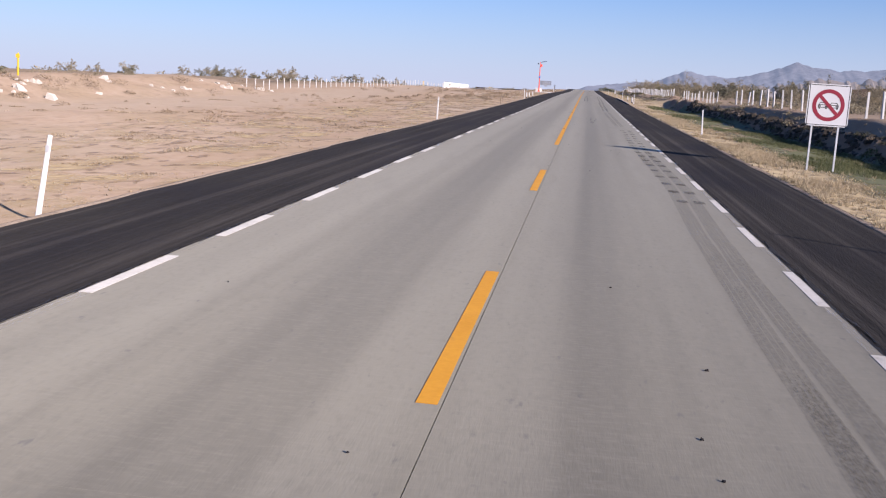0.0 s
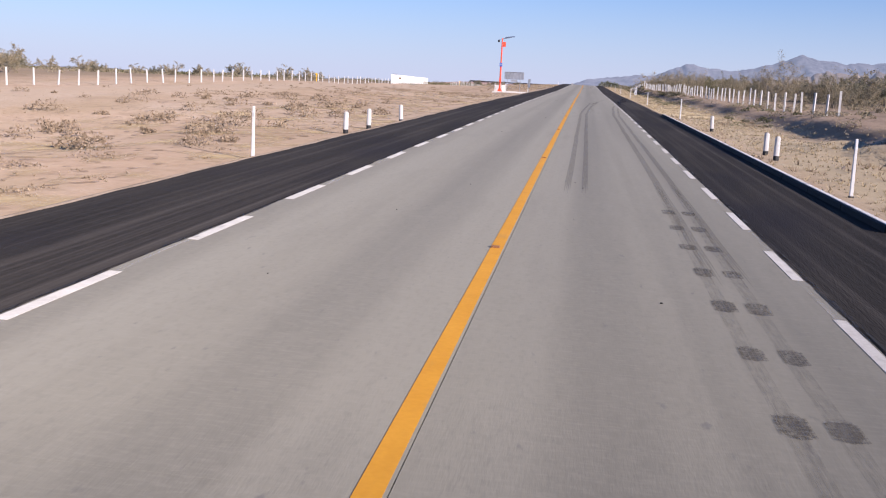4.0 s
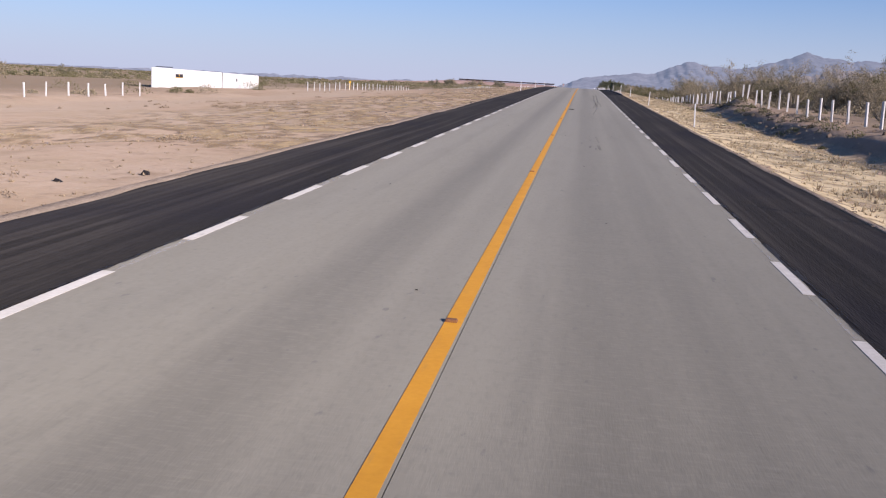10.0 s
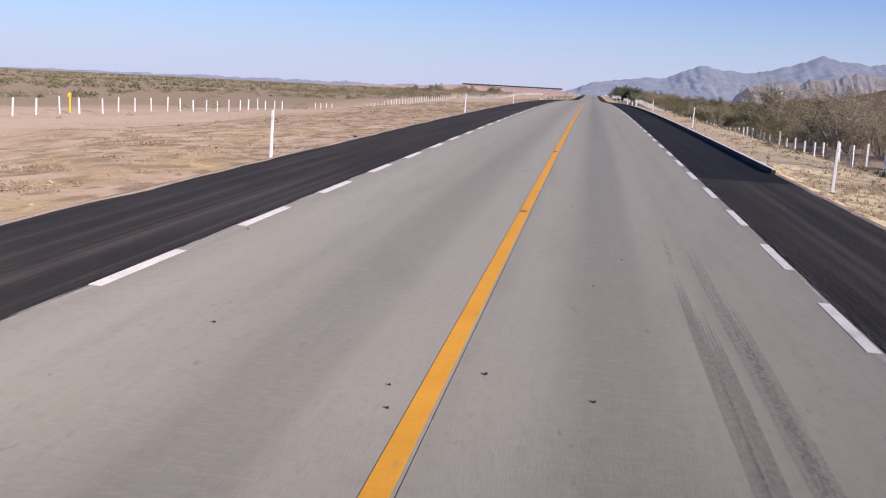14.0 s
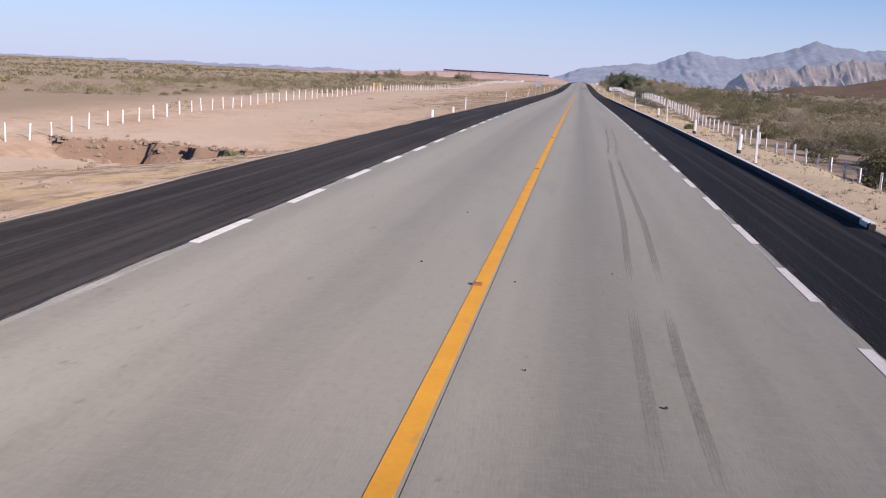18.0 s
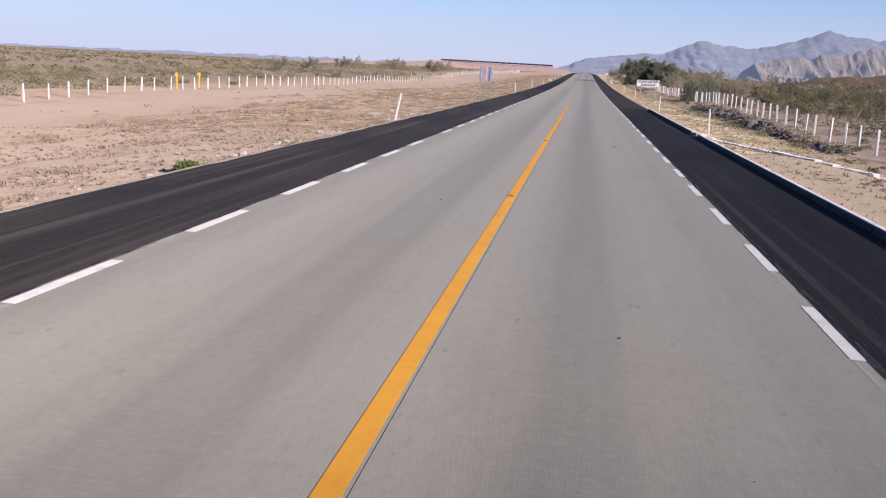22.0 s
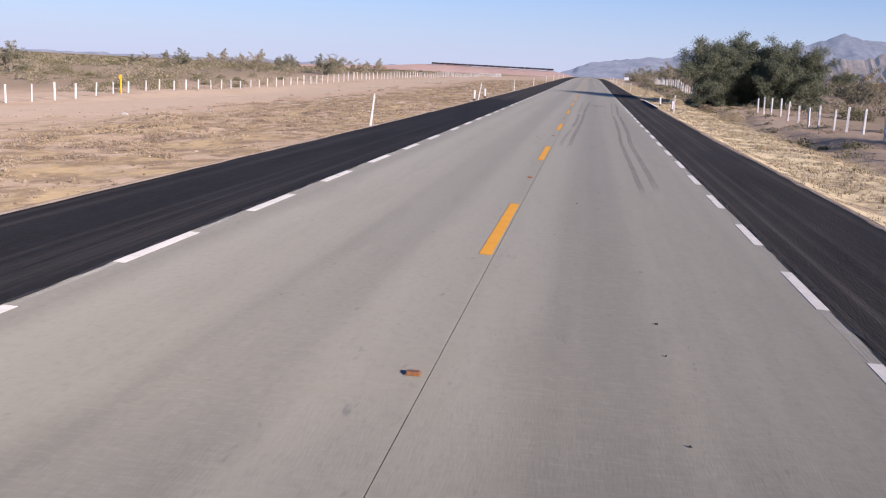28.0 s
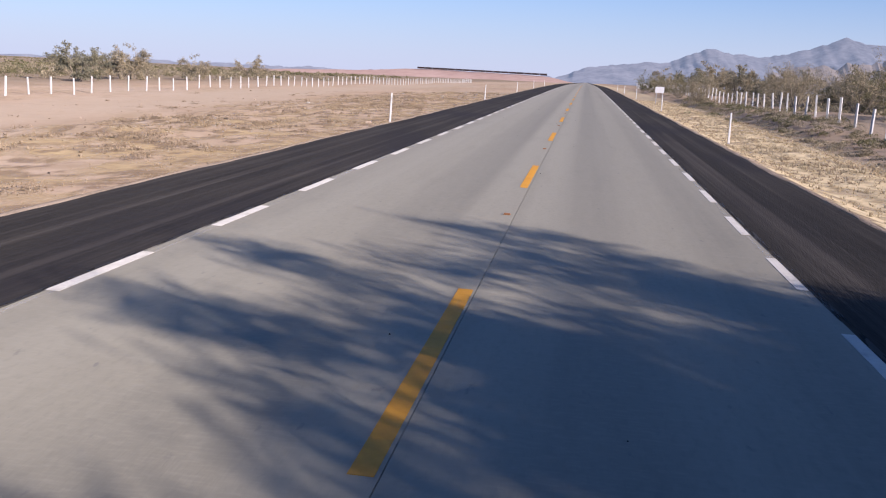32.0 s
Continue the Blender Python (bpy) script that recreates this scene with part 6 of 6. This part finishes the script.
# (x, y) along each mark, its width, its film
SKIDS = [
    ([(2.72, -6), (2.7, 8), (2.78, 14), (2.95, 23), (2.8, 34)], 0.24, film_worn), ([(3.0, -6), (3.0, 10), (3.05, 13), (3.25, 22), (3.12, 34)], 0.24, film_worn), ([(2.74, 2), (2.72, 7)], 0.2, film_worn),
    ([(2.78, 28), (2.76, 38)], 0.16, film_faint), ([(3.1, 28), (3.1, 38)], 0.16, film_faint),
    ([(1.29, 57), (1.31, 69)], 0.09, film_faint), ([(1.38, 57.5), (1.4, 61.2)], 0.1, film), ([(1.54, 61.4), (1.55, 62.7)], 0.11, film_scuff), ([(1.62, 63.2), (1.63, 66.3)], 0.09, film_faint),
    ([(1.06, 58), (1.06, 60)], 0.06, film_faint), ([(0.55, 59.8), (0.55, 61.6)], 0.04, film_faint), ([(1.31, 63.2), (1.31, 64.4)], 0.08, film_faint),
    ([(2.66, 55), (2.62, 63), (2.55, 71), (2.46, 84)], 0.2, film_worn), ([(2.94, 55), (2.93, 62), (2.86, 69), (2.8, 84)], 0.2, film_worn),
    ([(2.46, 86), (2.46, 116), (2.6, 132)], 0.14, film_faint), ([(2.79, 86), (2.8, 116), (2.95, 132)], 0.14, film_faint),
    ([(0.74, 128), (0.75, 170), (0.78, 172.5), (0.83, 176), (0.92, 180), (1.22, 192.7), (2.1, 205.5)], 0.13, film),
    ([(1.08, 128), (1.09, 169.5), (1.12, 172.7), (1.17, 175.5), (1.24, 180), (1.47, 189.5), (2.2, 207)], 0.12, film),
    ([(2.6, 120), (2.7, 170), (2.76, 175.3), (2.9, 180), (3.0, 187), (3.4, 197)], 0.15, film),
    ([(2.95, 120), (3.02, 172), (3.1, 175.3), (3.18, 179.2), (3.32, 185.5), (3.5, 190)], 0.13, film),
    ([(1.55, 176), (1.4, 183), (1.35, 190)], 0.1, film_faint),
    ([(1.24, 194), (1.27, 197.6), (1.39, 200.4), (1.54, 203)], 0.13, film), ([(1.54, 203), (1.81, 207.6), (2.2, 214)], 0.12, film_faint),
    ([(1.58, 194), (1.61, 197.7), (1.73, 200.5), (1.86, 203.2), (2.12, 207.8), (2.98, 220.5)], 0.09, film),
    ([(3.2, 198), (3.28, 200), (3.42, 203)], 0.13, film_worn),
    ([(1.32, 306.9), (1.33, 308.1)], 0.07, film), ([(1.34, 310.4), (1.34, 311.4)], 0.06, film_faint), ([(1.04, 308.6), (1.04, 309.6)], 0.05, film_faint),
    ([(1.5, 306), (1.5, 307.4)], 0.07, film_faint), ([(1.64, 305.8), (1.6, 307.6), (1.59, 308.9)], 0.08, film), ([(1.6, 308.9), (1.63, 310), (1.6, 311), (1.56, 314)], 0.06, film_faint),
    ([(1.62, 335), (1.95, 345), (2.2, 360), (2.45, 385)], 0.06, film), ([(1.7, 346), (1.95, 354), (2.2, 368)], 0.15, film_faint),
    ([(2.05, 352), (2.04, 363), (2.02, 367), (2.03, 371), (2.08, 378), (2.2, 394)], 0.13, film), ([(2.38, 352), (2.36, 364), (2.32, 367.5), (2.36, 372), (2.36, 377), (2.52, 395)], 0.14, film_worn),
    ([(2.08, 386), (2.06, 392), (2.1, 396)], 0.1, film), ([(2.1, 396), (2.13, 399)], 0.06, film_faint), ([(2.4, 386), (2.43, 392), (2.41, 395), (2.45, 398)], 0.14, film_worn),
    ([(1.51, 498.2), (1.54, 501), (1.56, 503)], 0.1, film_worn), ([(1.6, 504), (1.73, 509.6), (1.88, 524.0)], 0.09, film), ([(1.84, 498), (1.87, 501), (1.92, 503)], 0.09, film),
    ([(1.95, 504.2), (2.05, 509), (2.13, 524.0)], 0.09, film), ([(1.88, 524.5), (1.94, 527.6), (2.04, 530.5), (2.12, 534.2), (2.27, 545)], 0.075, film), ([(2.13, 524.5), (2.2, 527.2), (2.28, 529.5), (2.42, 533.8), (2.55, 545)], 0.075, film_worn),
    ([(2.2, 635.9), (2.22, 637.5)], 0.12, film),
    ([(0.33, 800.5), (0.36, 804), (0.42, 808), (0.5, 812)], 0.12, film_worn), ([(0.5, 812), (0.6, 818), (0.6, 828.4)], 0.13, film),
    ([(0.6, 800.5), (0.64, 804.5), (0.7, 810), (0.83, 818), (0.89, 828.4)], 0.13, film),
    ([(2.27, 789), (2.27, 804), (2.32, 808), (2.4, 813), (2.47, 821), (2.47, 828.7)], 0.12, film), ([(2.6, 790), (2.58, 804), (2.6, 806), (2.7, 810), (2.76, 816), (2.82, 828.7)], 0.14, film),
    ([(0.53, 828), (0.6, 832), (0.63, 836), (0.66, 850)], 0.11, film_worn), ([(0.89, 828), (0.92, 832.5), (0.97, 837), (1.05, 842), (1.2, 852)], 0.13, film),
    ([(2.47, 828.5), (2.51, 833), (2.58, 837), (2.68, 842), (2.88, 854)], 0.11, film_worn), ([(2.82, 828.5), (2.86, 834), (2.93, 837.5), (3.06, 842), (3.16, 853)], 0.13, film),
    ([(1.55, 830.2), (1.55, 833.8)], 0.07, film), ([(1.36, 832.6), (1.36, 834)], 0.04, film_faint), ([(1.29, 829.6), (1.29, 832)], 0.05, film_faint),
    ([(3.68, 202.8), (3.82, 206.3), (3.9, 209), (4.4, 216), (4.9, 224.5), (5.3, 234)], 0.26, film_black),
    ([(3.95, 202), (3.95, 204.5), (4.16, 209), (4.85, 217.2), (5.25, 225), (5.7, 234)], 0.3, film_black)]
for points, width, material in SKIDS:
    part("tyre_mark", skid(points, width * 1.05, material, 0.12 if points[-1][1] - points[0][1] < 8 else 0.5), marks)

prints = tagged(new("tyre_prints"), "rows of dark ribbed tyre prints on the concrete", "tyre marks", kind="structure")


def tread_print(name, width, length, ribs, lean, material):
    """The print of one tyre: ribs side by side, each broken into slanting blocks, shorter at the shoulders."""
    bm = bmesh.new()
    pitch = width / ribs
    for i in range(ribs):
        x = (i + 0.5 - ribs / 2) * pitch
        reach = length / 2 * (1 - 0.2 * abs(2 * x / width) ** 4)
        rows = max(2, int(2 * reach / 0.075))
        step = 2 * reach / rows
        for k in range(rows):
            y = -reach + (k + 0.5) * step
            w, h, s = pitch * 0.4, step * 0.42, lean * pitch * (1 if x >= 0 else -1)
            bm.faces.new([bm.verts.new(q) for q in ((x - w, y - h - s, 0), (x + w, y - h + s, 0), (x + w, y + h + s, 0), (x - w, y + h - s, 0))])
    return mesh_of(name, bm, material)


print_mesh = tread_print("tyre_print", 0.17, 0.34, 5, 0.0, film_print)
scuff_mesh = tread_print("scuff", 0.23, 0.5, 6, 0.4, film_scuff)
bm = bmesh.new()
bm.faces.new([bm.verts.new((0.11 * math.cos(a), 0.3 * math.sin(a) * (1 + 0.1 * math.sin(3 * a)), 0)) for a in np.linspace(0, math.tau, 17)[:-1]])
smear_mesh = mesh_of("smear", bm, film_soft)
for k in range(-14, 45):
    y = 45.07 + 1.848 * k
    if 52 < y < 86:
        continue
    x = float(np.interp(y, [18, 37, 50, 86, 90, 100], [2.95, 2.76, 2.82, 2.44, 2.44, 2.5])) + 0.01 * math.sin(k * 1.3)
    for side in (0, 0.335):
        stretch = Matrix.Diagonal((1 + 0.06 * math.sin(k * 2.7), 0.95 + 0.12 * math.sin(k * 1.9 + side * 4), 1, 1))
        part("scuff", scuff_mesh, prints, at=slope_pose(x + side, y, 0.0055) @ stretch)
        part("smear", smear_mesh, prints, at=slope_pose(x + side, y + 0.05, 0.0045) @ stretch)
for x, y in ((0.36, 198.4), (0.67, 198.4), (0.2, 201.65), (0.52, 201.66), (0.85, 860.2), (1.15, 860.2), (0.9, 857.6), (1.23, 857.6), (2.78, 860.8), (3.11, 860.8), (2.85, 858.8), (3.14, 858.7)):
    part("tyre_print", print_mesh, prints, at=slope_pose(x, y, 0.0055))
stain = tagged(new("oil_stain"), "faint dark oil streaks in the middle of the lane", "stain", kind="structure")
for k in range(11):
    x = 1.25 + 0.1 * k
    reach = 3.2 * (1 - ((k - 5) / 7) ** 2) * dice.uniform(0.6, 1.1)
    part("streak", skid([(x, 843.2 - reach), (x + 0.03, 843.2 + reach)], dice.uniform(0.08, 0.16), film_faint), stain)
# a flat black scrap beside the centre line
flap = thing("dark_flap", slope_pose(0.32, 342.2, 0.0) @ Matrix.Rotation(radians(8), 4, "Z"), "flat black scrap lying on the concrete", "tyre scrap")
bm = bmesh.new()
rim = [(-0.18, -0.05), (-0.15, -0.17), (0.02, -0.15), (0.15, -0.07), (0.2, 0.02), (0.14, 0.08), (0.03, 0.12), (-0.06, 0.2), (-0.16, 0.14)]
lower, upper = [bm.verts.new((x, y, 0)) for x, y in rim], [bm.verts.new((x * 0.93, y * 0.93, 0.014 + 0.012 * (i % 3))) for i, (x, y) in enumerate(rim)]
bm.faces.new(upper)
for i in range(len(rim)):
    j = (i + 1) % len(rim)
    bm.faces.new((lower[i], lower[j], upper[j], upper[i]))
part("flap", mesh_of("flap", bm, litter_dark), flap)
patch = thing("asphalt_patch", slope_pose(-4.05, 701.3, 0.002), "fresh black tar patch on the asphalt shoulder", "patch", kind="structure")
bm = bmesh.new()
bm.faces.new([bm.verts.new((0.62 * math.cos(a) * (1 + 0.15 * math.sin(3 * a)), 1.3 * math.sin(a) * (1 + 0.1 * math.cos(2 * a)), 0)) for a in np.linspace(0, math.tau, 22)[:-1]])
part("tar", mesh_of("tar", bm, film_tar), patch)

# dead grass lying flat on the verges
def litter_layer(label, x0, x1, y0, y1, lift, material):
    lx, ly = xs[(xs > x0) & (xs < x1)], ys[(ys > y0) & (ys < y1)]
    LX, LY = np.meshgrid(lx, ly)
    c = len(lx)
    k = (np.arange(len(ly) - 1)[:, None] * c + np.arange(c - 1)[None, :]).ravel()
    ob = new("grass_litter", sheet("grass_litter", np.stack([LX, LY, ground_z(LX, LY) + lift], -1).reshape(-1, 3), np.stack([k, k + 1, k + c + 1, k + c], 1), material, smooth=True))
    tagged(ob, label, "dead grass", kind="stuff")


# clumps of dead grass on the low berm between the verge and the sandy track
berm = lambda x, y: np.clip(0.1 + 1.0 * lattice(x, y, 3.2, 97) + 0.8 * lattice(x, y, 11, 98), 0, 1) * np.exp(-((x + 13.5) / 4.5) ** 2)
grass(20000, (-22, -7, 600, 1000), (0.05, 0.17), 8, straw_low, "dry_grass", "clumps of tan dead grass on the sandy berm", berm, 0.035)
grass(9000, (-22, -7, 600, 1000), (0.05, 0.18), 8, straw_dull, "dry_weeds", "brown dead weeds among the grass of the berm", berm, 0.02)
grass(6000, (-22, -7, 280, 470), (0.04, 0.13), 8, straw_low, "dry_grass", "clumps of tan dead grass on the sand", berm, 0.02)
tan_left = patchy_film("tan grass litter", (0.3325, 0.2489, 0.133), 0.78, (0.75, 0.4, 0.75), 0.42, 0.62, (-21, -13))
brown_left = patchy_film("brown grass litter", (0.19, 0.135, 0.088), 0.55, (1.5, 0.8, 1.5), 0.5, 0.62, (-21, -14))
tan_right = patchy_film("straw litter", (0.47, 0.375, 0.22), 0.95, (1.1, 0.6, 1.1), 0.32, 0.54, (12.5, 9.5))
tan_start = patchy_film("straw litter at the ditch", (0.37, 0.29, 0.165), 0.95, (1.1, 0.6, 1.1), 0.3, 0.5, (9.2, 7.6))
brown_right = patchy_film("brown straw litter", (0.182, 0.135, 0.0809), 0.24, (2.1, 1.1, 2.1), 0.53, 0.64, (13.5, 10))
brown_spots = patchy_film("small brown weed litter", (0.19, 0.135, 0.088), 0.55, (2.2, 1.3, 2.2), 0.58, 0.66, (-21, -14))
straw_left = patchy_film("pale straw litter", (0.35, 0.27, 0.15), 0.7, (0.6, 0.35, 0.6), 0.5, 0.66, (-19, -14))
litter_layer("pale straw patches on the open sand", -22, -6.8, -10, 240, 0.012, straw_left)
litter_layer("brown trodden weeds on the open sand", -22, -7.5, -10, 240, 0.016, brown_spots)
for y0, y1 in ((300, 540), (640, 1000)):
    litter_layer("flattened tan grass on the sandy verge", -22, -6.5, y0, y1, 0.008, tan_left)
    litter_layer("brown trodden weeds on the sandy verge", -22, -6.5, y0, y1, 0.013, brown_left)
litter_layer("flattened straw beside the asphalt", 6.15, 9.6, -12, 95, 0.008, tan_start)
litter_layer("brown trodden weeds beside the asphalt", 6.15, 9.6, -12, 95, 0.013, brown_right)
for y0, y1 in ((180, 420), (640, 1000)):
    litter_layer("flattened straw beside the asphalt", 6.15, 13, y0, y1, 0.008, tan_right)
    litter_layer("brown trodden weeds beside the asphalt", 6.5, 13, y0, y1, 0.013, brown_right)

ditch_green = patchy_film("olive weed litter", (0.105, 0.108, 0.05), 0.9, (0.7, 0.4, 0.7), 0.26, 0.5, (7.5, 9.0))
litter_layer("low olive-green weeds on the ditch floor", 7.5, 12.7, -12, 128, 0.018, ditch_green)
# low tussocks on the rough berm
tufted = lambda x, y: float(np.clip(0.2 + 1.3 * lattice(x, y, 6, 103), 0.02, 1) * math.exp(-((x + 14) / 5.5) ** 2))
scatter(420, (-24, -8, 640, 970), (0.2, 0.75), 240, 0.032, straw_low, "tussocks", "tan tussocks of dead grass on the berm", "grass", tufted, 0.34)
scatter(330, (-24, -8, 640, 970), (0.2, 0.65), 240, 0.032, straw_dull, "tussocks", "brown tussocks of dead weeds on the berm", "weeds", tufted, 0.4)
scatter(110, (7.2, 11.5, 640, 970), (0.15, 0.5), 110, 0.045, straw, "tussocks", "straw-coloured tussocks in the verge", "grass", None, 0.4)

# lumps of earth on the first ditch's cut bank, coloured dark for its shadow
shadow_earth = shade("bank earth darkened for shadow", (0.05, 0.042, 0.033), (0.125, 0.1, 0.078), 2.5, rough=0.95, island=0.5)
stones(1500, (12.5, 13.6, -5, 122), (0.1, 0.5), shadow_earth, "bank_clods", "broken lumps of earth on the steep ditch bank, coloured dark for its shadow", lambda x, y: np.clip(0.75 + 0.6 * lattice(x, y, 4, 104), 0, 1))
# broken stones and weeds close to the asphalt, past the wash
stones(480, (-9.5, -6.2, 590, 670), (0.03, 0.17), kerb_pale, "pale_stones", "pale broken stones along the asphalt edge", lambda x, y: np.clip(0.25 + lattice(x, y, 6, 105), 0, 1) * np.exp(-((x + 7.0) / 1.4) ** 2))
edge_strip = lambda x, y: np.clip(0.3 + lattice(x, y, 3.5, 106), 0, 1) * np.exp(-((x + 7.1) / 1.1) ** 2)
grass(5000, (-10, -6.15, 585, 720), (0.04, 0.16), 9, leaf_weed, "green_weeds", "dull olive weeds along the asphalt edge", edge_strip, 0.012)
grass(5000, (-10, -6.15, 585, 720), (0.04, 0.14), 9, straw_low, "dry_grass", "tan grass along the asphalt edge", edge_strip, 0.012)
# weeds under the fence past the big trees
scatter(130, (12.6, 15.2, 890, 1010), (0.2, 0.65), 150, 0.05, leaf_olive, "ditch_weeds", "olive weeds under the fence past the trees", "brush", None, 0.7)
scatter(260, (11.8, 15.2, 890, 1010), (0.2, 0.6), 150, 0.045, leaf_dull, "ditch_weeds", "dry brown weeds under the fence past the trees", "brush", None, 0.6)

# brush that has grown through the fence farther on
for x, y, s in ((13.6, 998, 0.6), (14.2, 1009, 0.7), (13.2, 1021, 0.62), (14.0, 1034, 0.78), (13.0, 1049, 0.7), (14.2, 1063, 0.85), (13.2, 1082, 0.8), (14.0, 1103, 0.9)):
    plant("d" if s < 0.75 else "g", int(y) % 3, x, y, s, "olive-brown brush grown through the white fence", "brush trees")

# scraps of rubber and wood on the concrete and the shoulders
scrap_meshes = []
for v in range(5):
    bm = bmesh.new()
    n = 9
    L, W = dice.uniform(0.015, 0.045), dice.uniform(0.008, 0.022)
    lower = [bm.verts.new((math.cos(i * math.tau / n) * L * dice.uniform(0.5, 1.1), math.sin(i * math.tau / n) * W * dice.uniform(0.5, 1.2), 0)) for i in range(n)]
    upper = [bm.verts.new((q.co.x * 0.7, q.co.y * 0.7, 0.02 * dice.uniform(0.4, 1.2))) for q in lower]
    bm.faces.new(upper)
    for i in range(n):
        j = (i + 1) % n
        bm.faces.new((lower[i], lower[j], upper[j], upper[i]))
    scrap_meshes.append(mesh_of("scrap", bm, litter_dark))
scraps = tagged(new("road_scraps"), "small dark scraps of rubber scattered on the road", "litter", kind="structure")
SCRAPS = [(-2.49, 8.1), (1.33, 9.6), (2.02, 6.5), (1.8, 4.8), (1.85, 4.1), (-0.3, 3.9), (-2.28, 34.4), (1.86, 33.6), (2.11, 33.1), (2.05, 32.1), (-1.95, 91.4), (2.05, 87.1), (0.26, 87.4), (-0.32, 88.2), (1.28, 90.5),
          (-0.25, 169.2), (0.99, 171.7), (1.36, 174.5), (-1.58, 199.4), (0.46, 312.8), (0.94, 363.7), (1.4, 361.9), (0.34, 390.9), (1.14, 390.5), (-2.02, 391.6), (-0.29, 390.4), (0.63, 500.2), (1.64, 499.6), (-0.79, 504.3),
          (-0.84, 528.7), (1.15, 526.1), (-1.28, 695.1), (2.38, 697.5), (1.03, 691.1), (1.87, 691.2), (1.86, 775.5), (1.86, 777.6), (1.85, 778.7), (-0.41, 803.9), (-0.54, 804.6), (1.34, 835.5), (2.09, 832.4), (-0.7, 858.5)]
for k, (x, y) in enumerate(SCRAPS):
    part("scrap", scrap_meshes[k % 5], scraps, at=slope_pose(x, y, 0.003) @ Matrix.Rotation(dice.uniform(0, 6.28), 4, "Z") @ Matrix.Scale(0.62, 4))
for k in range(240):
    x = float(np.clip(dice.normal() * 2.2 + 0.4, -5.6, 5.6))
    part("scrap", scrap_meshes[k % 5], scraps, at=slope_pose(x, float(dice.uniform(2, 960)), 0.003) @ Matrix.Rotation(dice.uniform(0, 6.28), 4, "Z") @ Matrix.Scale(float(dice.uniform(0.2, 0.6)), 4))

# the worn ghost of an older edge line between the dashes
ghost = patchy_film("worn white paint", (0.309, 0.297, 0.265), 0.55, (14, 0.35, 14), 0.46, 0.66)
for x, line in ((3.6, edge_line_right), (-3.51, edge_line_left)):
    part("worn_line", ribbon("worn_line", x - 0.05, x + 0.05, 0.002, 0.0022, ghost, y=np.arange(-20, 1000, 3.0)), line, "worn ghost of an older white line")
# ragged black tar along the joint of concrete and asphalt
ragged = patchy_film("ragged tar", (0.0185, 0.0173, 0.0161), 0.9, (16, 1.2, 16), 0.42, 0.56)
for x0, x1 in ((-3.64, -3.575), (3.67, 3.76)):
    part("tar_joint", ribbon("tar_joint", x0, x1, 0.002, 0.0024, ragged, y=np.arange(-20, 1000, 3.0)), road, "ragged tar along the edge of the slab")

# saw-cut joints across the slabs
jy = np.arange(-20, 1000, 4.6)
V = np.concatenate([np.stack([np.array([x, x, x, x]) * 0 + np.array([a, b, b, a]), y + np.array([-0.002, -0.002, 0.002, 0.002]), road_z(np.array([a, b, b, a]), y) + 0.0025], 1)
                    for y in jy for x in (0,) for a, b in ((-3.58, 0.1), (0.14, 3.66))])
joints = part("cross_joints", sheet("cross_joints", V, np.arange(len(V)).reshape(-1, 4), shade("joint grout", (0.19, 0.18, 0.145), (0.27, 0.255, 0.21), 2)), road, "fine saw-cut joints across the slabs")
tagged(joints, kind="stuff")
